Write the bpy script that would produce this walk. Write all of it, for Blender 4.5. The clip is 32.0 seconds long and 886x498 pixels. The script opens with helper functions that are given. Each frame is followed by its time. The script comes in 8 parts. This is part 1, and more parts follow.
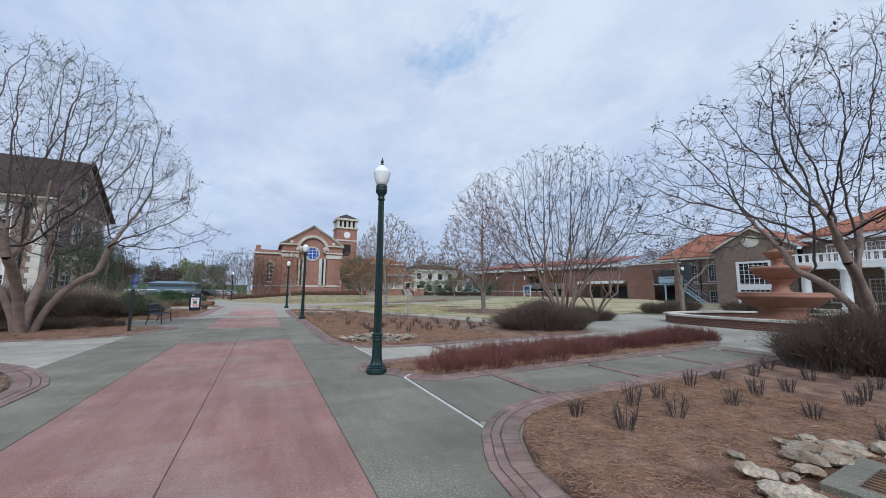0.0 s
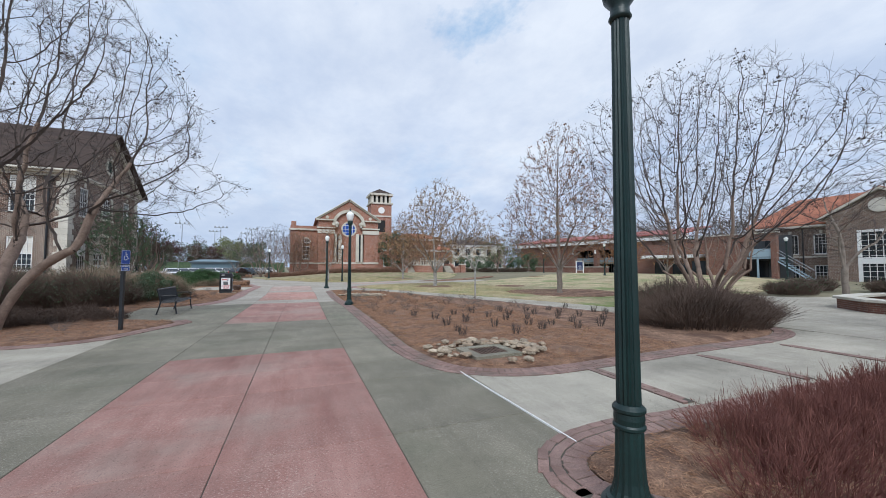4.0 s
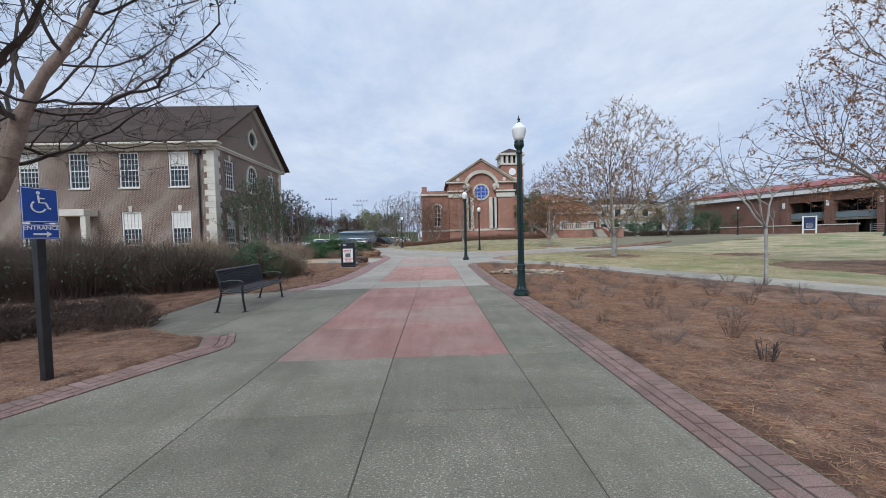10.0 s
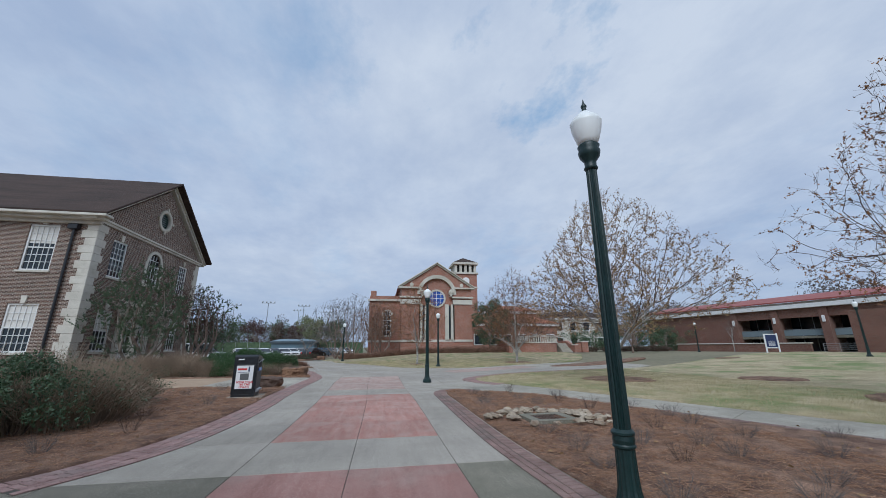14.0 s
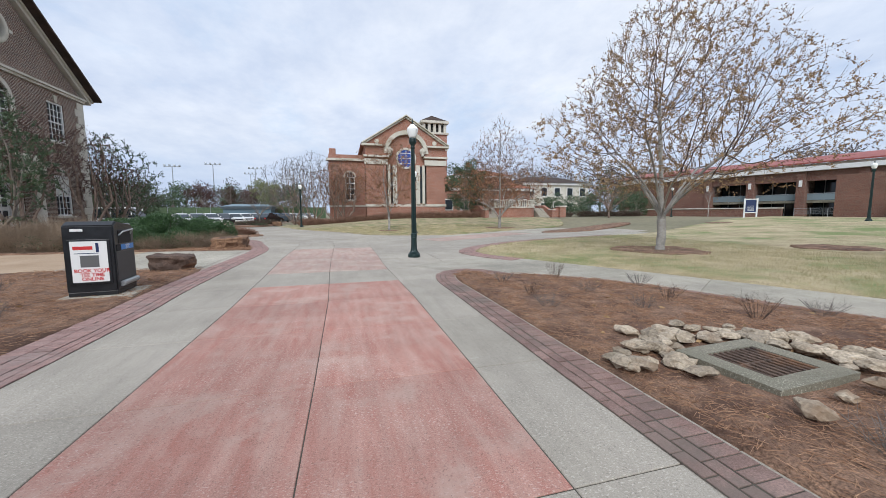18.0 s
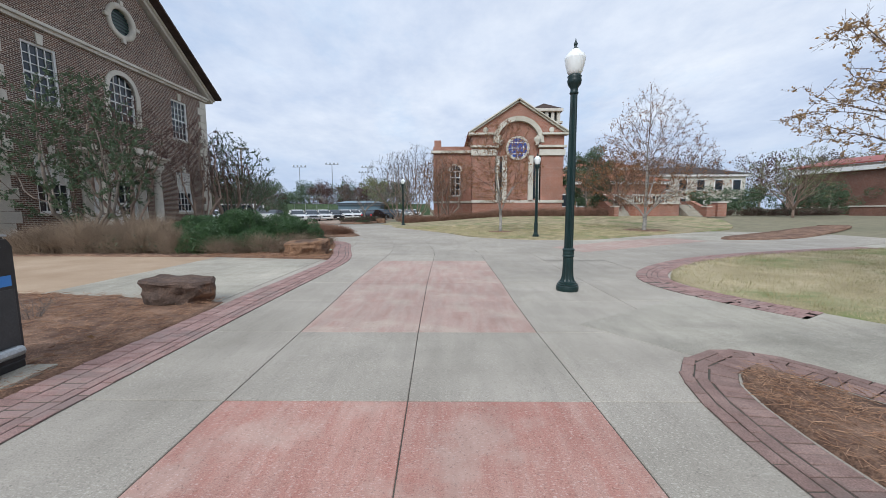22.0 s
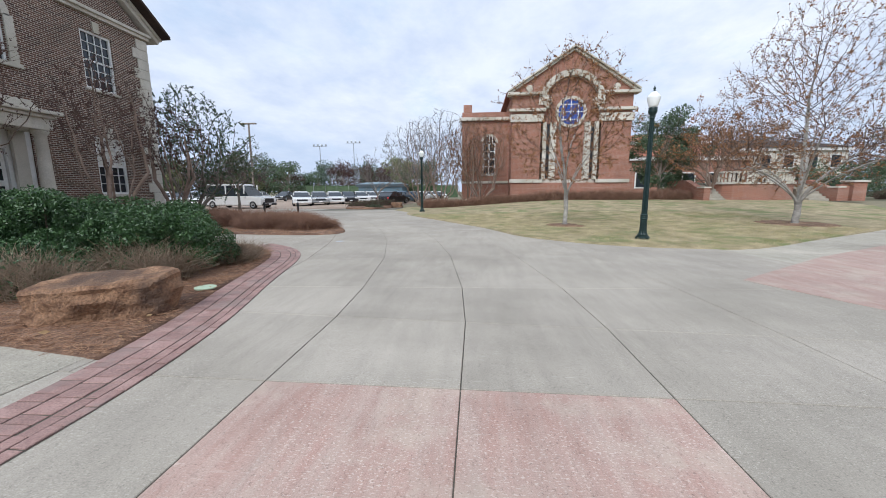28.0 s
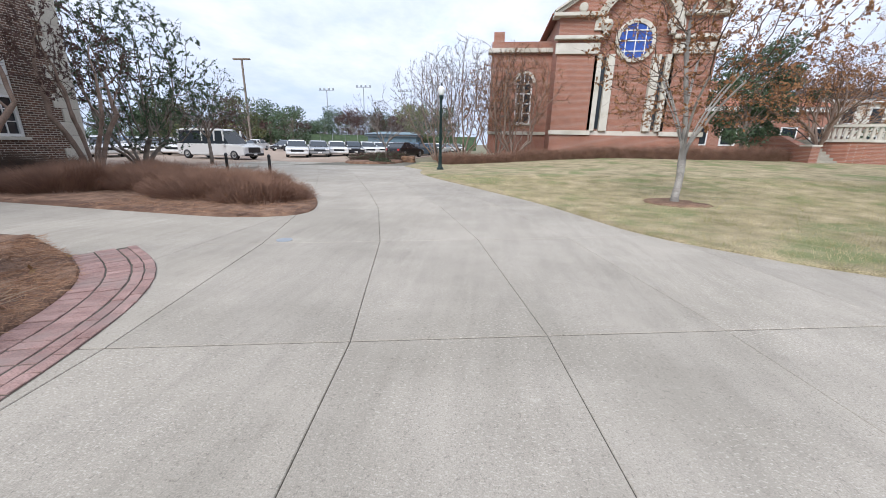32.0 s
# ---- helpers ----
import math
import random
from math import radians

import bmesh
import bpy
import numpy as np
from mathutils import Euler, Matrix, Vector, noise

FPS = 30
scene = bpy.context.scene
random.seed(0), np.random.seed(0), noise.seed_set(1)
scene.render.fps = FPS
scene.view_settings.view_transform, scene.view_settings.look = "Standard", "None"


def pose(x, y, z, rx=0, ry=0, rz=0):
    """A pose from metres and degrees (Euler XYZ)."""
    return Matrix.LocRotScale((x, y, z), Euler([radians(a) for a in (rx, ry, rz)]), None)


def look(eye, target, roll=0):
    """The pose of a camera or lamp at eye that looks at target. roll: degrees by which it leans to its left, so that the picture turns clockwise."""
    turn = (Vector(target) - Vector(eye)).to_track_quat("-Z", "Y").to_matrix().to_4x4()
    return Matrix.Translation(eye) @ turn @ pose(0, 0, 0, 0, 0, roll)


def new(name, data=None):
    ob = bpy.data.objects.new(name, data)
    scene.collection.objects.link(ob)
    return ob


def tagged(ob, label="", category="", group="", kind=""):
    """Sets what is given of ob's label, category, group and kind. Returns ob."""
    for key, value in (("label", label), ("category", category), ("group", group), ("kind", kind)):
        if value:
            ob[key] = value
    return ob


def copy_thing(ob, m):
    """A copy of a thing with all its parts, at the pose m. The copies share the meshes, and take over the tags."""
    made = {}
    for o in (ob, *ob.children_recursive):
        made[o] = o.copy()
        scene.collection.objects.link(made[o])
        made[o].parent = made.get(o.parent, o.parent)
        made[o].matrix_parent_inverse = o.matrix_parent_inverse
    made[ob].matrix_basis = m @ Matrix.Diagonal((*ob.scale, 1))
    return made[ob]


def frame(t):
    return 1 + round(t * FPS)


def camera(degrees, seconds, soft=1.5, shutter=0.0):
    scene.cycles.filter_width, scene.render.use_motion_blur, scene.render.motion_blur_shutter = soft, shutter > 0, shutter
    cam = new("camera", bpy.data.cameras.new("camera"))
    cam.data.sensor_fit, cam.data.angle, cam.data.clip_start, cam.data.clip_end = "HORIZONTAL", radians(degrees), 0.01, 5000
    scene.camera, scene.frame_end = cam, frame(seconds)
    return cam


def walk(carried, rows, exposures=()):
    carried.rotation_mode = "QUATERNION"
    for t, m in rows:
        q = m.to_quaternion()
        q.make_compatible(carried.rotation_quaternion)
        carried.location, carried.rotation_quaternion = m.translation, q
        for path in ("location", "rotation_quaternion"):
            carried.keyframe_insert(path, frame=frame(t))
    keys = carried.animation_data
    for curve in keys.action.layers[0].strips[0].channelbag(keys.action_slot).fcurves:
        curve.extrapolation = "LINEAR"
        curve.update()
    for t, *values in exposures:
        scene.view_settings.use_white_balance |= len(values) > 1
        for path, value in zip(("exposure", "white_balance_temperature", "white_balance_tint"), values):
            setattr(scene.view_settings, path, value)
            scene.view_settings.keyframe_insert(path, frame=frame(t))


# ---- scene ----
cam = camera(100.9, 32.0, soft=0.75)
METRES, EYE, TILT, LEAN, TURN = 42.9, 1.5, 0.0, 0.0, -27.7
PATH = [
    (0, (0.686, 0.448, 1.549), (1.552, 2.236, 1.779), 0.5),
    (0.5, (0.704, 1.061, 1.552), (1.495, 2.878, 1.824), 0.1),
    (1, (0.745, 1.731, 1.537), (1.465, 3.575, 1.825), 0.3),
    (1.5, (0.736, 2.437, 1.513), (1.427, 4.302, 1.72), 0.9),
    (2, (0.748, 3.057, 1.55), (1.447, 4.924, 1.698), 0.3),
    (2.5, (0.657, 3.759, 1.538), (1.361, 5.624, 1.695), 0.3),
    (3, (0.733, 4.361, 1.573), (1.429, 6.23, 1.717), 0.5),
    (3.5, (0.736, 4.933, 1.622), (1.44, 6.801, 1.747), 0.4),
    (4, (0.668, 5.596, 1.642), (1.388, 7.459, 1.741), 0.1),
    (4.5, (0.608, 6.276, 1.606), (1.284, 8.158, 1.582), 0.6),
    (6.5, (0.613, 8.661, 1.665), (1.38, 10.508, 1.661), -0.3),
    (7, (0.67, 9.184, 1.702), (1.477, 10.998, 1.941), 0.3),
    (7.5, (0.643, 9.765, 1.679), (1.462, 11.567, 1.961), 0.2),
    (8, (0.581, 10.441, 1.632), (1.411, 12.239, 1.914), 0.1),
    (8.5, (0.543, 11.144, 1.559), (1.156, 13.026, 1.842), -0.7),
    (9, (0.539, 11.894, 1.456), (0.812, 13.869, 1.614), -1.6),
    (9.5, (0.52, 12.583, 1.469), (0.606, 14.577, 1.598), -1.2),
    (10, (0.546, 13.286, 1.461), (0.599, 15.284, 1.39), -1.4),
    (10.5, (0.545, 13.896, 1.553), (0.548, 15.896, 1.588), -0.0),
    (11, (0.508, 14.426, 1.527), (0.551, 16.409, 1.784), -0.9),
    (11.5, (0.519, 15.128, 1.502), (0.671, 17.092, 1.851), -0.6),
    (12, (0.448, 15.844, 1.473), (0.672, 17.797, 1.838), -0.7),
    (12.5, (0.436, 16.506, 1.518), (0.731, 18.443, 1.919), -0.3),
    (13, (0.385, 17.162, 1.482), (0.705, 19.075, 1.967), -0.8),
    (13.5, (0.418, 17.858, 1.477), (0.744, 19.766, 1.98), -0.5),
    (14, (0.403, 18.57, 1.481), (0.726, 20.475, 1.998), -0.3),
    (14.5, (0.435, 19.304, 1.479), (0.784, 21.206, 1.991), -0.5),
    (15, (0.397, 20.021, 1.473), (0.728, 21.933, 1.959), 0.1),
    (15.5, (0.394, 20.67, 1.445), (0.771, 22.632, 1.529), -0.4),
    (17.5, (0.43, 23.266, 1.41), (0.89, 25.204, 1.222), -0.5),
    (18, (0.381, 23.959, 1.394), (0.902, 25.88, 1.195), -0.3),
    (18.5, (0.361, 24.589, 1.417), (0.859, 26.515, 1.212), -0.5),
    (19, (0.386, 25.246, 1.439), (0.815, 27.192, 1.269), -0.5),
    (19.5, (0.401, 25.842, 1.45), (0.75, 27.803, 1.271), -0.5),
    (20, (0.424, 26.479, 1.423), (0.748, 28.444, 1.235), -0.3),
    (20.5, (0.442, 27.06, 1.399), (0.527, 29.045, 1.168), -0.4),
    (21, (0.47, 27.715, 1.395), (0.48, 29.701, 1.157), -0.7),
    (21.5, (0.403, 28.323, 1.409), (0.392, 30.308, 1.171), -0.4),
    (22, (0.365, 28.846, 1.428), (0.344, 30.835, 1.213), -0.1),
    (22.5, (0.278, 29.474, 1.424), (0.169, 31.467, 1.299), -0.1),
    (23, (0.314, 30.137, 1.39), (0.155, 32.127, 1.264), -0.5),
    (23.5, (0.277, 30.817, 1.369), (0.072, 32.8, 1.209), -0.4),
    (24, (0.33, 31.544, 1.313), (0.116, 33.512, 1.029), -0.1),
    (24.5, (0.303, 32.213, 1.317), (0.083, 34.172, 0.979), -0.1),
    (25, (0.296, 32.73, 1.393), (0.112, 34.68, 0.989), 0.0),
    (25.5, (0.223, 33.425, 1.5), (0.077, 35.381, 1.109), -0.1),
    (27.5, (0.115, 35.945, 1.42), (-0.051, 37.91, 1.083), 0.0),
    (28, (0.065, 36.573, 1.393), (-0.105, 38.541, 1.083), -0.1),
    (28.5, (0.048, 37.303, 1.405), (-0.137, 39.265, 1.064), -0.1),
    (29, (-0.101, 37.966, 1.376), (-0.301, 39.92, 0.997), 0.2),
    (29.5, (-0.203, 38.652, 1.374), (-0.412, 40.587, 0.911), 0.3),
    (30, (-0.355, 39.265, 1.371), (-0.569, 41.187, 0.862), 0.6),
    (30.5, (-0.487, 39.932, 1.373), (-0.693, 41.849, 0.844), 0.6),
    (31, (-0.67, 40.608, 1.357), (-0.879, 42.528, 0.836), 0.7),
    (31.5, (-0.761, 41.298, 1.349), (-0.978, 43.211, 0.808), 0.9),
    (32, (-0.94, 41.92, 1.347), (-1.167, 43.829, 0.795), 1.2),
]
walk(cam, [(t, look(eye, target, roll)) for t, eye, target, roll in PATH], [(0, 0.1, 5600, 8), (4, 0.26, 5850, 8), (7, 0.14, 5750, 8), (9, 0.1, 5600, 8), (10, 0.17, 5750, 8), (11, 0.13, 5650, 7), (13, -0.1, 5550, 7), (15, -0.15, 5600, 7), (18, 0.38, 6050, 9), (21, 0.42, 6050, 9), (23, 0.22, 5850, 7), (25, 0.48, 6050, 8), (28, 0.47, 5980, 9), (30, 0.56, 6020, 11), (32, 0.7, 6040, 11.5)])

# ---- world and light ----
SUN_EL, SUN_AZ = 42.0, 200.0
world = bpy.data.worlds.new("world")
scene.world = world
world.use_nodes = True
wn, wl = world.node_tree.nodes, world.node_tree.links
bgn = wn["Background"]
sky = wn.new("ShaderNodeTexSky")
sky.sky_type, sky.sun_disc = "NISHITA", False
sky.sun_elevation, sky.sun_rotation = radians(SUN_EL), radians(SUN_AZ)
tco = wn.new("ShaderNodeTexCoord")
sep = wn.new("ShaderNodeSeparateXYZ")
wl.new(tco.outputs["Generated"], sep.inputs[0])


def wmath(op, a, b, clamp=False):
    n = wn.new("ShaderNodeMath")
    n.operation, n.use_clamp = op, clamp
    for i, v in enumerate((a, b)):
        if isinstance(v, (int, float)):
            n.inputs[i].default_value = v
        else:
            wl.new(v, n.inputs[i])
    return n.outputs[0]


up = wmath("MAXIMUM", sep.outputs[2], 0.0)
den = wmath("ADD", up, 0.16)
flat = wn.new("ShaderNodeCombineXYZ")
wl.new(wmath("DIVIDE", sep.outputs[0], den), flat.inputs[0])
wl.new(wmath("DIVIDE", sep.outputs[1], den), flat.inputs[1])


def wnoise(scale, detail, rough, offset=0.0, stretch=(1, 1, 1)):
    m = wn.new("ShaderNodeMapping")
    m.inputs["Location"].default_value = (offset, offset * 0.7, 0)
    m.inputs["Scale"].default_value = stretch
    wl.new(flat.outputs[0], m.inputs[0])
    n = wn.new("ShaderNodeTexNoise")
    n.inputs["Scale"].default_value, n.inputs["Detail"].default_value, n.inputs["Roughness"].default_value = scale, detail, rough
    wl.new(m.outputs[0], n.inputs["Vector"])
    return n.outputs["Fac"]


def wramp(fac, stops):
    r = wn.new("ShaderNodeValToRGB")
    e = r.color_ramp.elements
    while len(e) < len(stops):
        e.new(0.5)
    for k, (p, c) in zip(e, stops):
        k.position, k.color = p, (*c, 1)
    wl.new(fac, r.inputs[0])
    return r.outputs[0]


def wmix(fac, a, b):
    m = wn.new("ShaderNodeMix")
    m.data_type = "RGBA"
    for sock, v in ((m.inputs["Factor"], fac), (m.inputs["A"], a), (m.inputs["B"], b)):
        if isinstance(v, (int, float)):
            sock.default_value = v
        elif isinstance(v, tuple):
            sock.default_value = (*v, 1)
        else:
            wl.new(v, sock)
    return m.outputs["Result"]


CLOUD = 7.05
shade = wramp(wnoise(0.55, 6, 0.55, 3.1, (1.0, 0.7, 1)), [(0.30, (0.72 * CLOUD, 0.79 * CLOUD, 0.93 * CLOUD)), (0.46, (0.83 * CLOUD, 0.88 * CLOUD, 0.99 * CLOUD)), (0.60, (0.95 * CLOUD, 0.97 * CLOUD, 1.03 * CLOUD))])
detail = wramp(wnoise(2.3, 7, 0.62, 8.0, (1.2, 0.9, 1)), [(0.35, (0.84, 0.87, 0.92)), (0.65, (1.06, 1.05, 1.03))])
mult = wn.new("ShaderNodeMix")
mult.data_type, mult.blend_type = "RGBA", "MULTIPLY"
mult.inputs["Factor"].default_value = 1.0
wl.new(shade, mult.inputs["A"])
wl.new(detail, mult.inputs["B"])
gaps = wramp(wnoise(1.15, 7, 0.66, 5.3, (1.25, 0.85, 1)), [(0.53, (0, 0, 0)), (0.70, (1.0, 1.0, 1.0))])
far = wn.new("ShaderNodeVectorMath")
far.operation = "DISTANCE"
wl.new(flat.outputs[0], far.inputs[0])
far.inputs[1].default_value = (0.42, 0.85, 0)
thin = wramp(far.outputs["Value"], [(0.2, (1.0, 1.0, 1.0)), (0.8, (0.22, 0.22, 0.22))])
gaps = wmath("MULTIPLY", gaps, thin)
blue = wmix(0.6, sky.outputs[0], (0.28 * CLOUD, 0.66 * CLOUD, 1.05 * CLOUD))
clouds = wmix(gaps, mult.outputs["Result"], blue)
low = wramp(sep.outputs[2], [(0.0, (0.85, 0.85, 0.85)), (0.10, (0.5, 0.5, 0.5)), (0.22, (0, 0, 0))])
wl.new(wmix(low, clouds, (0.58 * CLOUD, 0.68 * CLOUD, 0.85 * CLOUD)), bgn.inputs["Color"])
bgn.inputs["Strength"].default_value = 0.1

sun = new("sun", bpy.data.lights.new("sun", "SUN"))
sun.data.energy, sun.data.angle, sun.data.color = 2.0, radians(35), (1.0, 0.96, 0.9)
saz = radians(SUN_AZ)
sun.matrix_world = look((0, 0, 60), (-math.sin(saz) * math.cos(radians(SUN_EL)), -math.cos(saz) * math.cos(radians(SUN_EL)), 60 - math.sin(radians(SUN_EL))))

# ---- materials ----


def nodes_of(name):
    m = bpy.data.materials.new(name)
    m.use_nodes = True
    return m, m.node_tree.nodes, m.node_tree.links, m.node_tree.nodes["Principled BSDF"]


def noise_node(n, l, vec, scale, detail=4, rough=0.55):
    t = n.new("ShaderNodeTexNoise")
    t.inputs["Scale"].default_value, t.inputs["Detail"].default_value, t.inputs["Roughness"].default_value = scale, detail, rough
    l.new(vec, t.inputs["Vector"])
    return t.outputs["Fac"]


def ramp_node(n, l, fac, stops):
    r = n.new("ShaderNodeValToRGB")
    e = r.color_ramp.elements
    while len(e) < len(stops):
        e.new(0.5)
    for k, (p, c) in zip(e, stops):
        k.position = p
        k.color = (*c, 1) if isinstance(c, tuple) else (c, c, c, 1)
    l.new(fac, r.inputs[0])
    return r.outputs[0]


def mixer(n, l, kind, fac, a, b):
    m = n.new("ShaderNodeMix")
    m.data_type, m.blend_type = "RGBA", kind
    for sock, v in ((m.inputs["Factor"], fac), (m.inputs["A"], a), (m.inputs["B"], b)):
        if isinstance(v, (int, float)):
            sock.default_value = v
        elif isinstance(v, tuple):
            sock.default_value = (*v, 1)
        else:
            l.new(v, sock)
    return m.outputs["Result"]


def mapped(n, l, vec, scale, offset=0.0):
    mp = n.new("ShaderNodeMapping")
    mp.inputs["Scale"].default_value = scale
    mp.inputs["Location"].default_value = (offset, offset * 0.6, offset * 0.3)
    l.new(vec, mp.inputs[0])
    return mp.outputs[0]


def times(n, l, p, q):
    mm = n.new("ShaderNodeMath")
    mm.operation = "MULTIPLY"
    l.new(p, mm.inputs[0])
    l.new(q, mm.inputs[1])
    return mm.outputs[0]


def weathered(n, l, vec, col, pale, wear=1.0):
    """Old paving: exposed pale flecks in patches, dark pits, drag streaks, broad wear and stains."""
    patch = ramp_node(n, l, noise_node(n, l, vec, 0.9, 5, 0.65), [(0.36, 0.15), (0.6, 0.95)])
    flecks = ramp_node(n, l, noise_node(n, l, mapped(n, l, vec, (46.0, 85.0, 50.0)), 1.0, 2, 0.6), [(0.57, 0.0), (0.64, 0.9)])
    col = mixer(n, l, "MIX", times(n, l, flecks, patch), col, pale)
    pits = noise_node(n, l, mapped(n, l, vec, (70.0, 60.0, 60.0), 5.0), 1.0, 2, 0.6)
    col = mixer(n, l, "MULTIPLY", 0.3 + 0.5 * wear, col, ramp_node(n, l, pits, [(0.3, 0.45), (0.42, 1.0)]))
    scuff = ramp_node(n, l, noise_node(n, l, mapped(n, l, vec, (7.0, 26.0, 9.0), 9.0), 1.0, 4, 0.75), [(0.6, 0.0), (0.7, 0.55)])
    where = ramp_node(n, l, noise_node(n, l, mapped(n, l, vec, (0.7, 0.7, 0.7), 17.0), 1.0, 4, 0.6), [(0.5, 0.0), (0.6, 1.0)])
    col = mixer(n, l, "MIX", times(n, l, scuff, where), col, pale)
    streak = noise_node(n, l, mapped(n, l, vec, (6.5, 0.8, 2.0), 3.0), 1.0, 5, 0.65)
    col = mixer(n, l, "MULTIPLY", 0.75, col, ramp_node(n, l, streak, [(0.3, 0.87), (0.5, 1.0), (0.72, 1.09)]))
    band = noise_node(n, l, mapped(n, l, vec, (0.35, 1.9, 1.0), 23.0), 1.0, 5, 0.6)
    col = mixer(n, l, "MULTIPLY", 0.7 * wear, col, ramp_node(n, l, band, [(0.32, 0.84), (0.5, 1.0), (0.7, 1.1)]))
    worn = noise_node(n, l, vec, 0.33, 7, 0.7)
    return mixer(n, l, "MULTIPLY", 0.85 * wear, col, ramp_node(n, l, worn, [(0.34, 0.66), (0.52, 1.0), (0.7, 1.16)]))


def surf(name, dark, light, scale=3.0, fine=40.0, rough=0.85, metal=0.0, bump=0.2, spread=0.0, grain=0.35, stain=None, stretch=None, depth=0.02, speck=None, wear=1.0, streaks=None):
    """A weathered surface: two colours by a broad noise, a fine grain, relief, spread by object, and stains of a third colour."""
    m, n, l, p = nodes_of(name)
    vec = n.new("ShaderNodeNewGeometry").outputs["Position"]
    if stretch:
        mp = n.new("ShaderNodeMapping")
        mp.inputs["Scale"].default_value = stretch
        l.new(vec, mp.inputs[0])
        vec = mp.outputs[0]
    col = ramp_node(n, l, noise_node(n, l, mapped(n, l, vec, streaks) if streaks else vec, scale, 5, 0.6), [(0.3, dark), (0.7, light)])
    fn = noise_node(n, l, vec, fine, 3, 0.6)
    col = mixer(n, l, "MULTIPLY", grain, col, ramp_node(n, l, fn, [(0.3, 0.35), (0.7, 1.3)]))
    if stain:
        col = mixer(n, l, "MIX", ramp_node(n, l, noise_node(n, l, vec, scale * 0.35, 6, 0.65), [(0.50, 0.0), (0.62, 0.8)]), col, stain)
    if speck:
        col = weathered(n, l, vec, col, speck, wear)
    if spread:
        rnd = n.new("ShaderNodeObjectInfo").outputs["Random"]
        col = mixer(n, l, "MULTIPLY", 1.0, col, ramp_node(n, l, rnd, [(0.0, 1.0 - spread), (1.0, 1.0 + spread)]))
    l.new(col, p.inputs["Base Color"])
    p.inputs["Roughness"].default_value, p.inputs["Metallic"].default_value = rough, metal
    if bump:
        b = n.new("ShaderNodeBump")
        b.inputs["Strength"].default_value, b.inputs["Distance"].default_value = bump, depth
        l.new(fn, b.inputs["Height"])
        l.new(b.outputs[0], p.inputs["Normal"])
    return m


def brick_mat(name, c1, c2, mortar, width=0.215, height=0.075, gap=0.012):
    m, n, l, p = nodes_of(name)
    s = n.new("ShaderNodeSeparateXYZ")
    l.new(n.new("ShaderNodeNewGeometry").outputs["Position"], s.inputs[0])
    add = n.new("ShaderNodeMath")
    l.new(s.outputs[0], add.inputs[0])
    l.new(s.outputs[1], add.inputs[1])
    c = n.new("ShaderNodeCombineXYZ")
    l.new(add.outputs[0], c.inputs[0])
    l.new(s.outputs[2], c.inputs[1])
    b = n.new("ShaderNodeTexBrick")
    b.inputs["Scale"].default_value = 1.0
    b.inputs["Brick Width"].default_value, b.inputs["Row Height"].default_value, b.inputs["Mortar Size"].default_value = width, height, gap * 0.5
    b.inputs["Mortar Smooth"].default_value, b.inputs["Bias"].default_value = 0.2, 0.0
    b.inputs["Color1"].default_value, b.inputs["Color2"].default_value, b.inputs["Mortar"].default_value = (*c1, 1), (*c2, 1), (*mortar, 1)
    l.new(c.outputs[0], b.inputs["Vector"])
    wide = noise_node(n, l, c.outputs[0], 0.5, 5, 0.6)
    col = mixer(n, l, "MULTIPLY", 0.6, b.outputs["Color"], ramp_node(n, l, wide, [(0.3, 0.7), (0.7, 1.25)]))
    col = mixer(n, l, "MULTIPLY", 0.4, col, ramp_node(n, l, noise_node(n, l, c.outputs[0], 22.0, 2), [(0.3, 0.5), (0.7, 1.3)]))
    l.new(col, p.inputs["Base Color"])
    p.inputs["Roughness"].default_value = 0.9
    bp = n.new("ShaderNodeBump")
    bp.inputs["Strength"].default_value, bp.inputs["Distance"].default_value, bp.invert = 0.5, 0.01, True
    l.new(b.outputs["Fac"], bp.inputs["Height"])
    l.new(bp.outputs[0], p.inputs["Normal"])
    return m


def plain(name, colour, rough=0.5, metal=0.0, transmission=0.0):
    m, n, l, p = nodes_of(name)
    p.inputs["Base Color"].default_value = (*colour, 1)
    p.inputs["Roughness"].default_value, p.inputs["Metallic"].default_value = rough, metal
    p.inputs["Transmission Weight"].default_value = transmission
    return m


M_CONC = surf("concrete", (0.185, 0.170, 0.124), (0.262, 0.238, 0.182), 0.9, 120, 0.9, 0, 0.5, 0.10, 0.75, (0.142, 0.138, 0.098), None, 0.004, (0.46, 0.43, 0.35), 0.75)
M_CONCN = surf("newer_concrete", (0.345, 0.311, 0.258), (0.44, 0.397, 0.335), 0.8, 120, 0.9, 0, 0.4, 0.06, 0.42, (0.315, 0.284, 0.234), None, 0.004, (0.53, 0.485, 0.42), 0.4)
M_CONC2 = surf("pale_concrete", (0.37, 0.34, 0.275), (0.47, 0.43, 0.355), 0.8, 120, 0.9, 0, 0.4, 0.06, 0.5, (0.30, 0.28, 0.225), None, 0.004, (0.55, 0.515, 0.44))
M_RED = surf("red_concrete", (0.275, 0.128, 0.104), (0.375, 0.215, 0.18), 1.1, 120, 0.85, 0, 0.35, 0.08, 0.45, (0.34, 0.245, 0.205), None, 0.004, (0.46, 0.33, 0.285), 0.75, (3.0, 0.5, 1.0))
M_JOINT = surf("joint_dirt", (0.06, 0.052, 0.04), (0.12, 0.105, 0.082), 4, 60)
M_PAVER = surf("clay_paver", (0.285, 0.17, 0.15), (0.41, 0.27, 0.24), 5, 110, 0.9, 0, 0.3, 0.13, 0.6, (0.27, 0.20, 0.18))
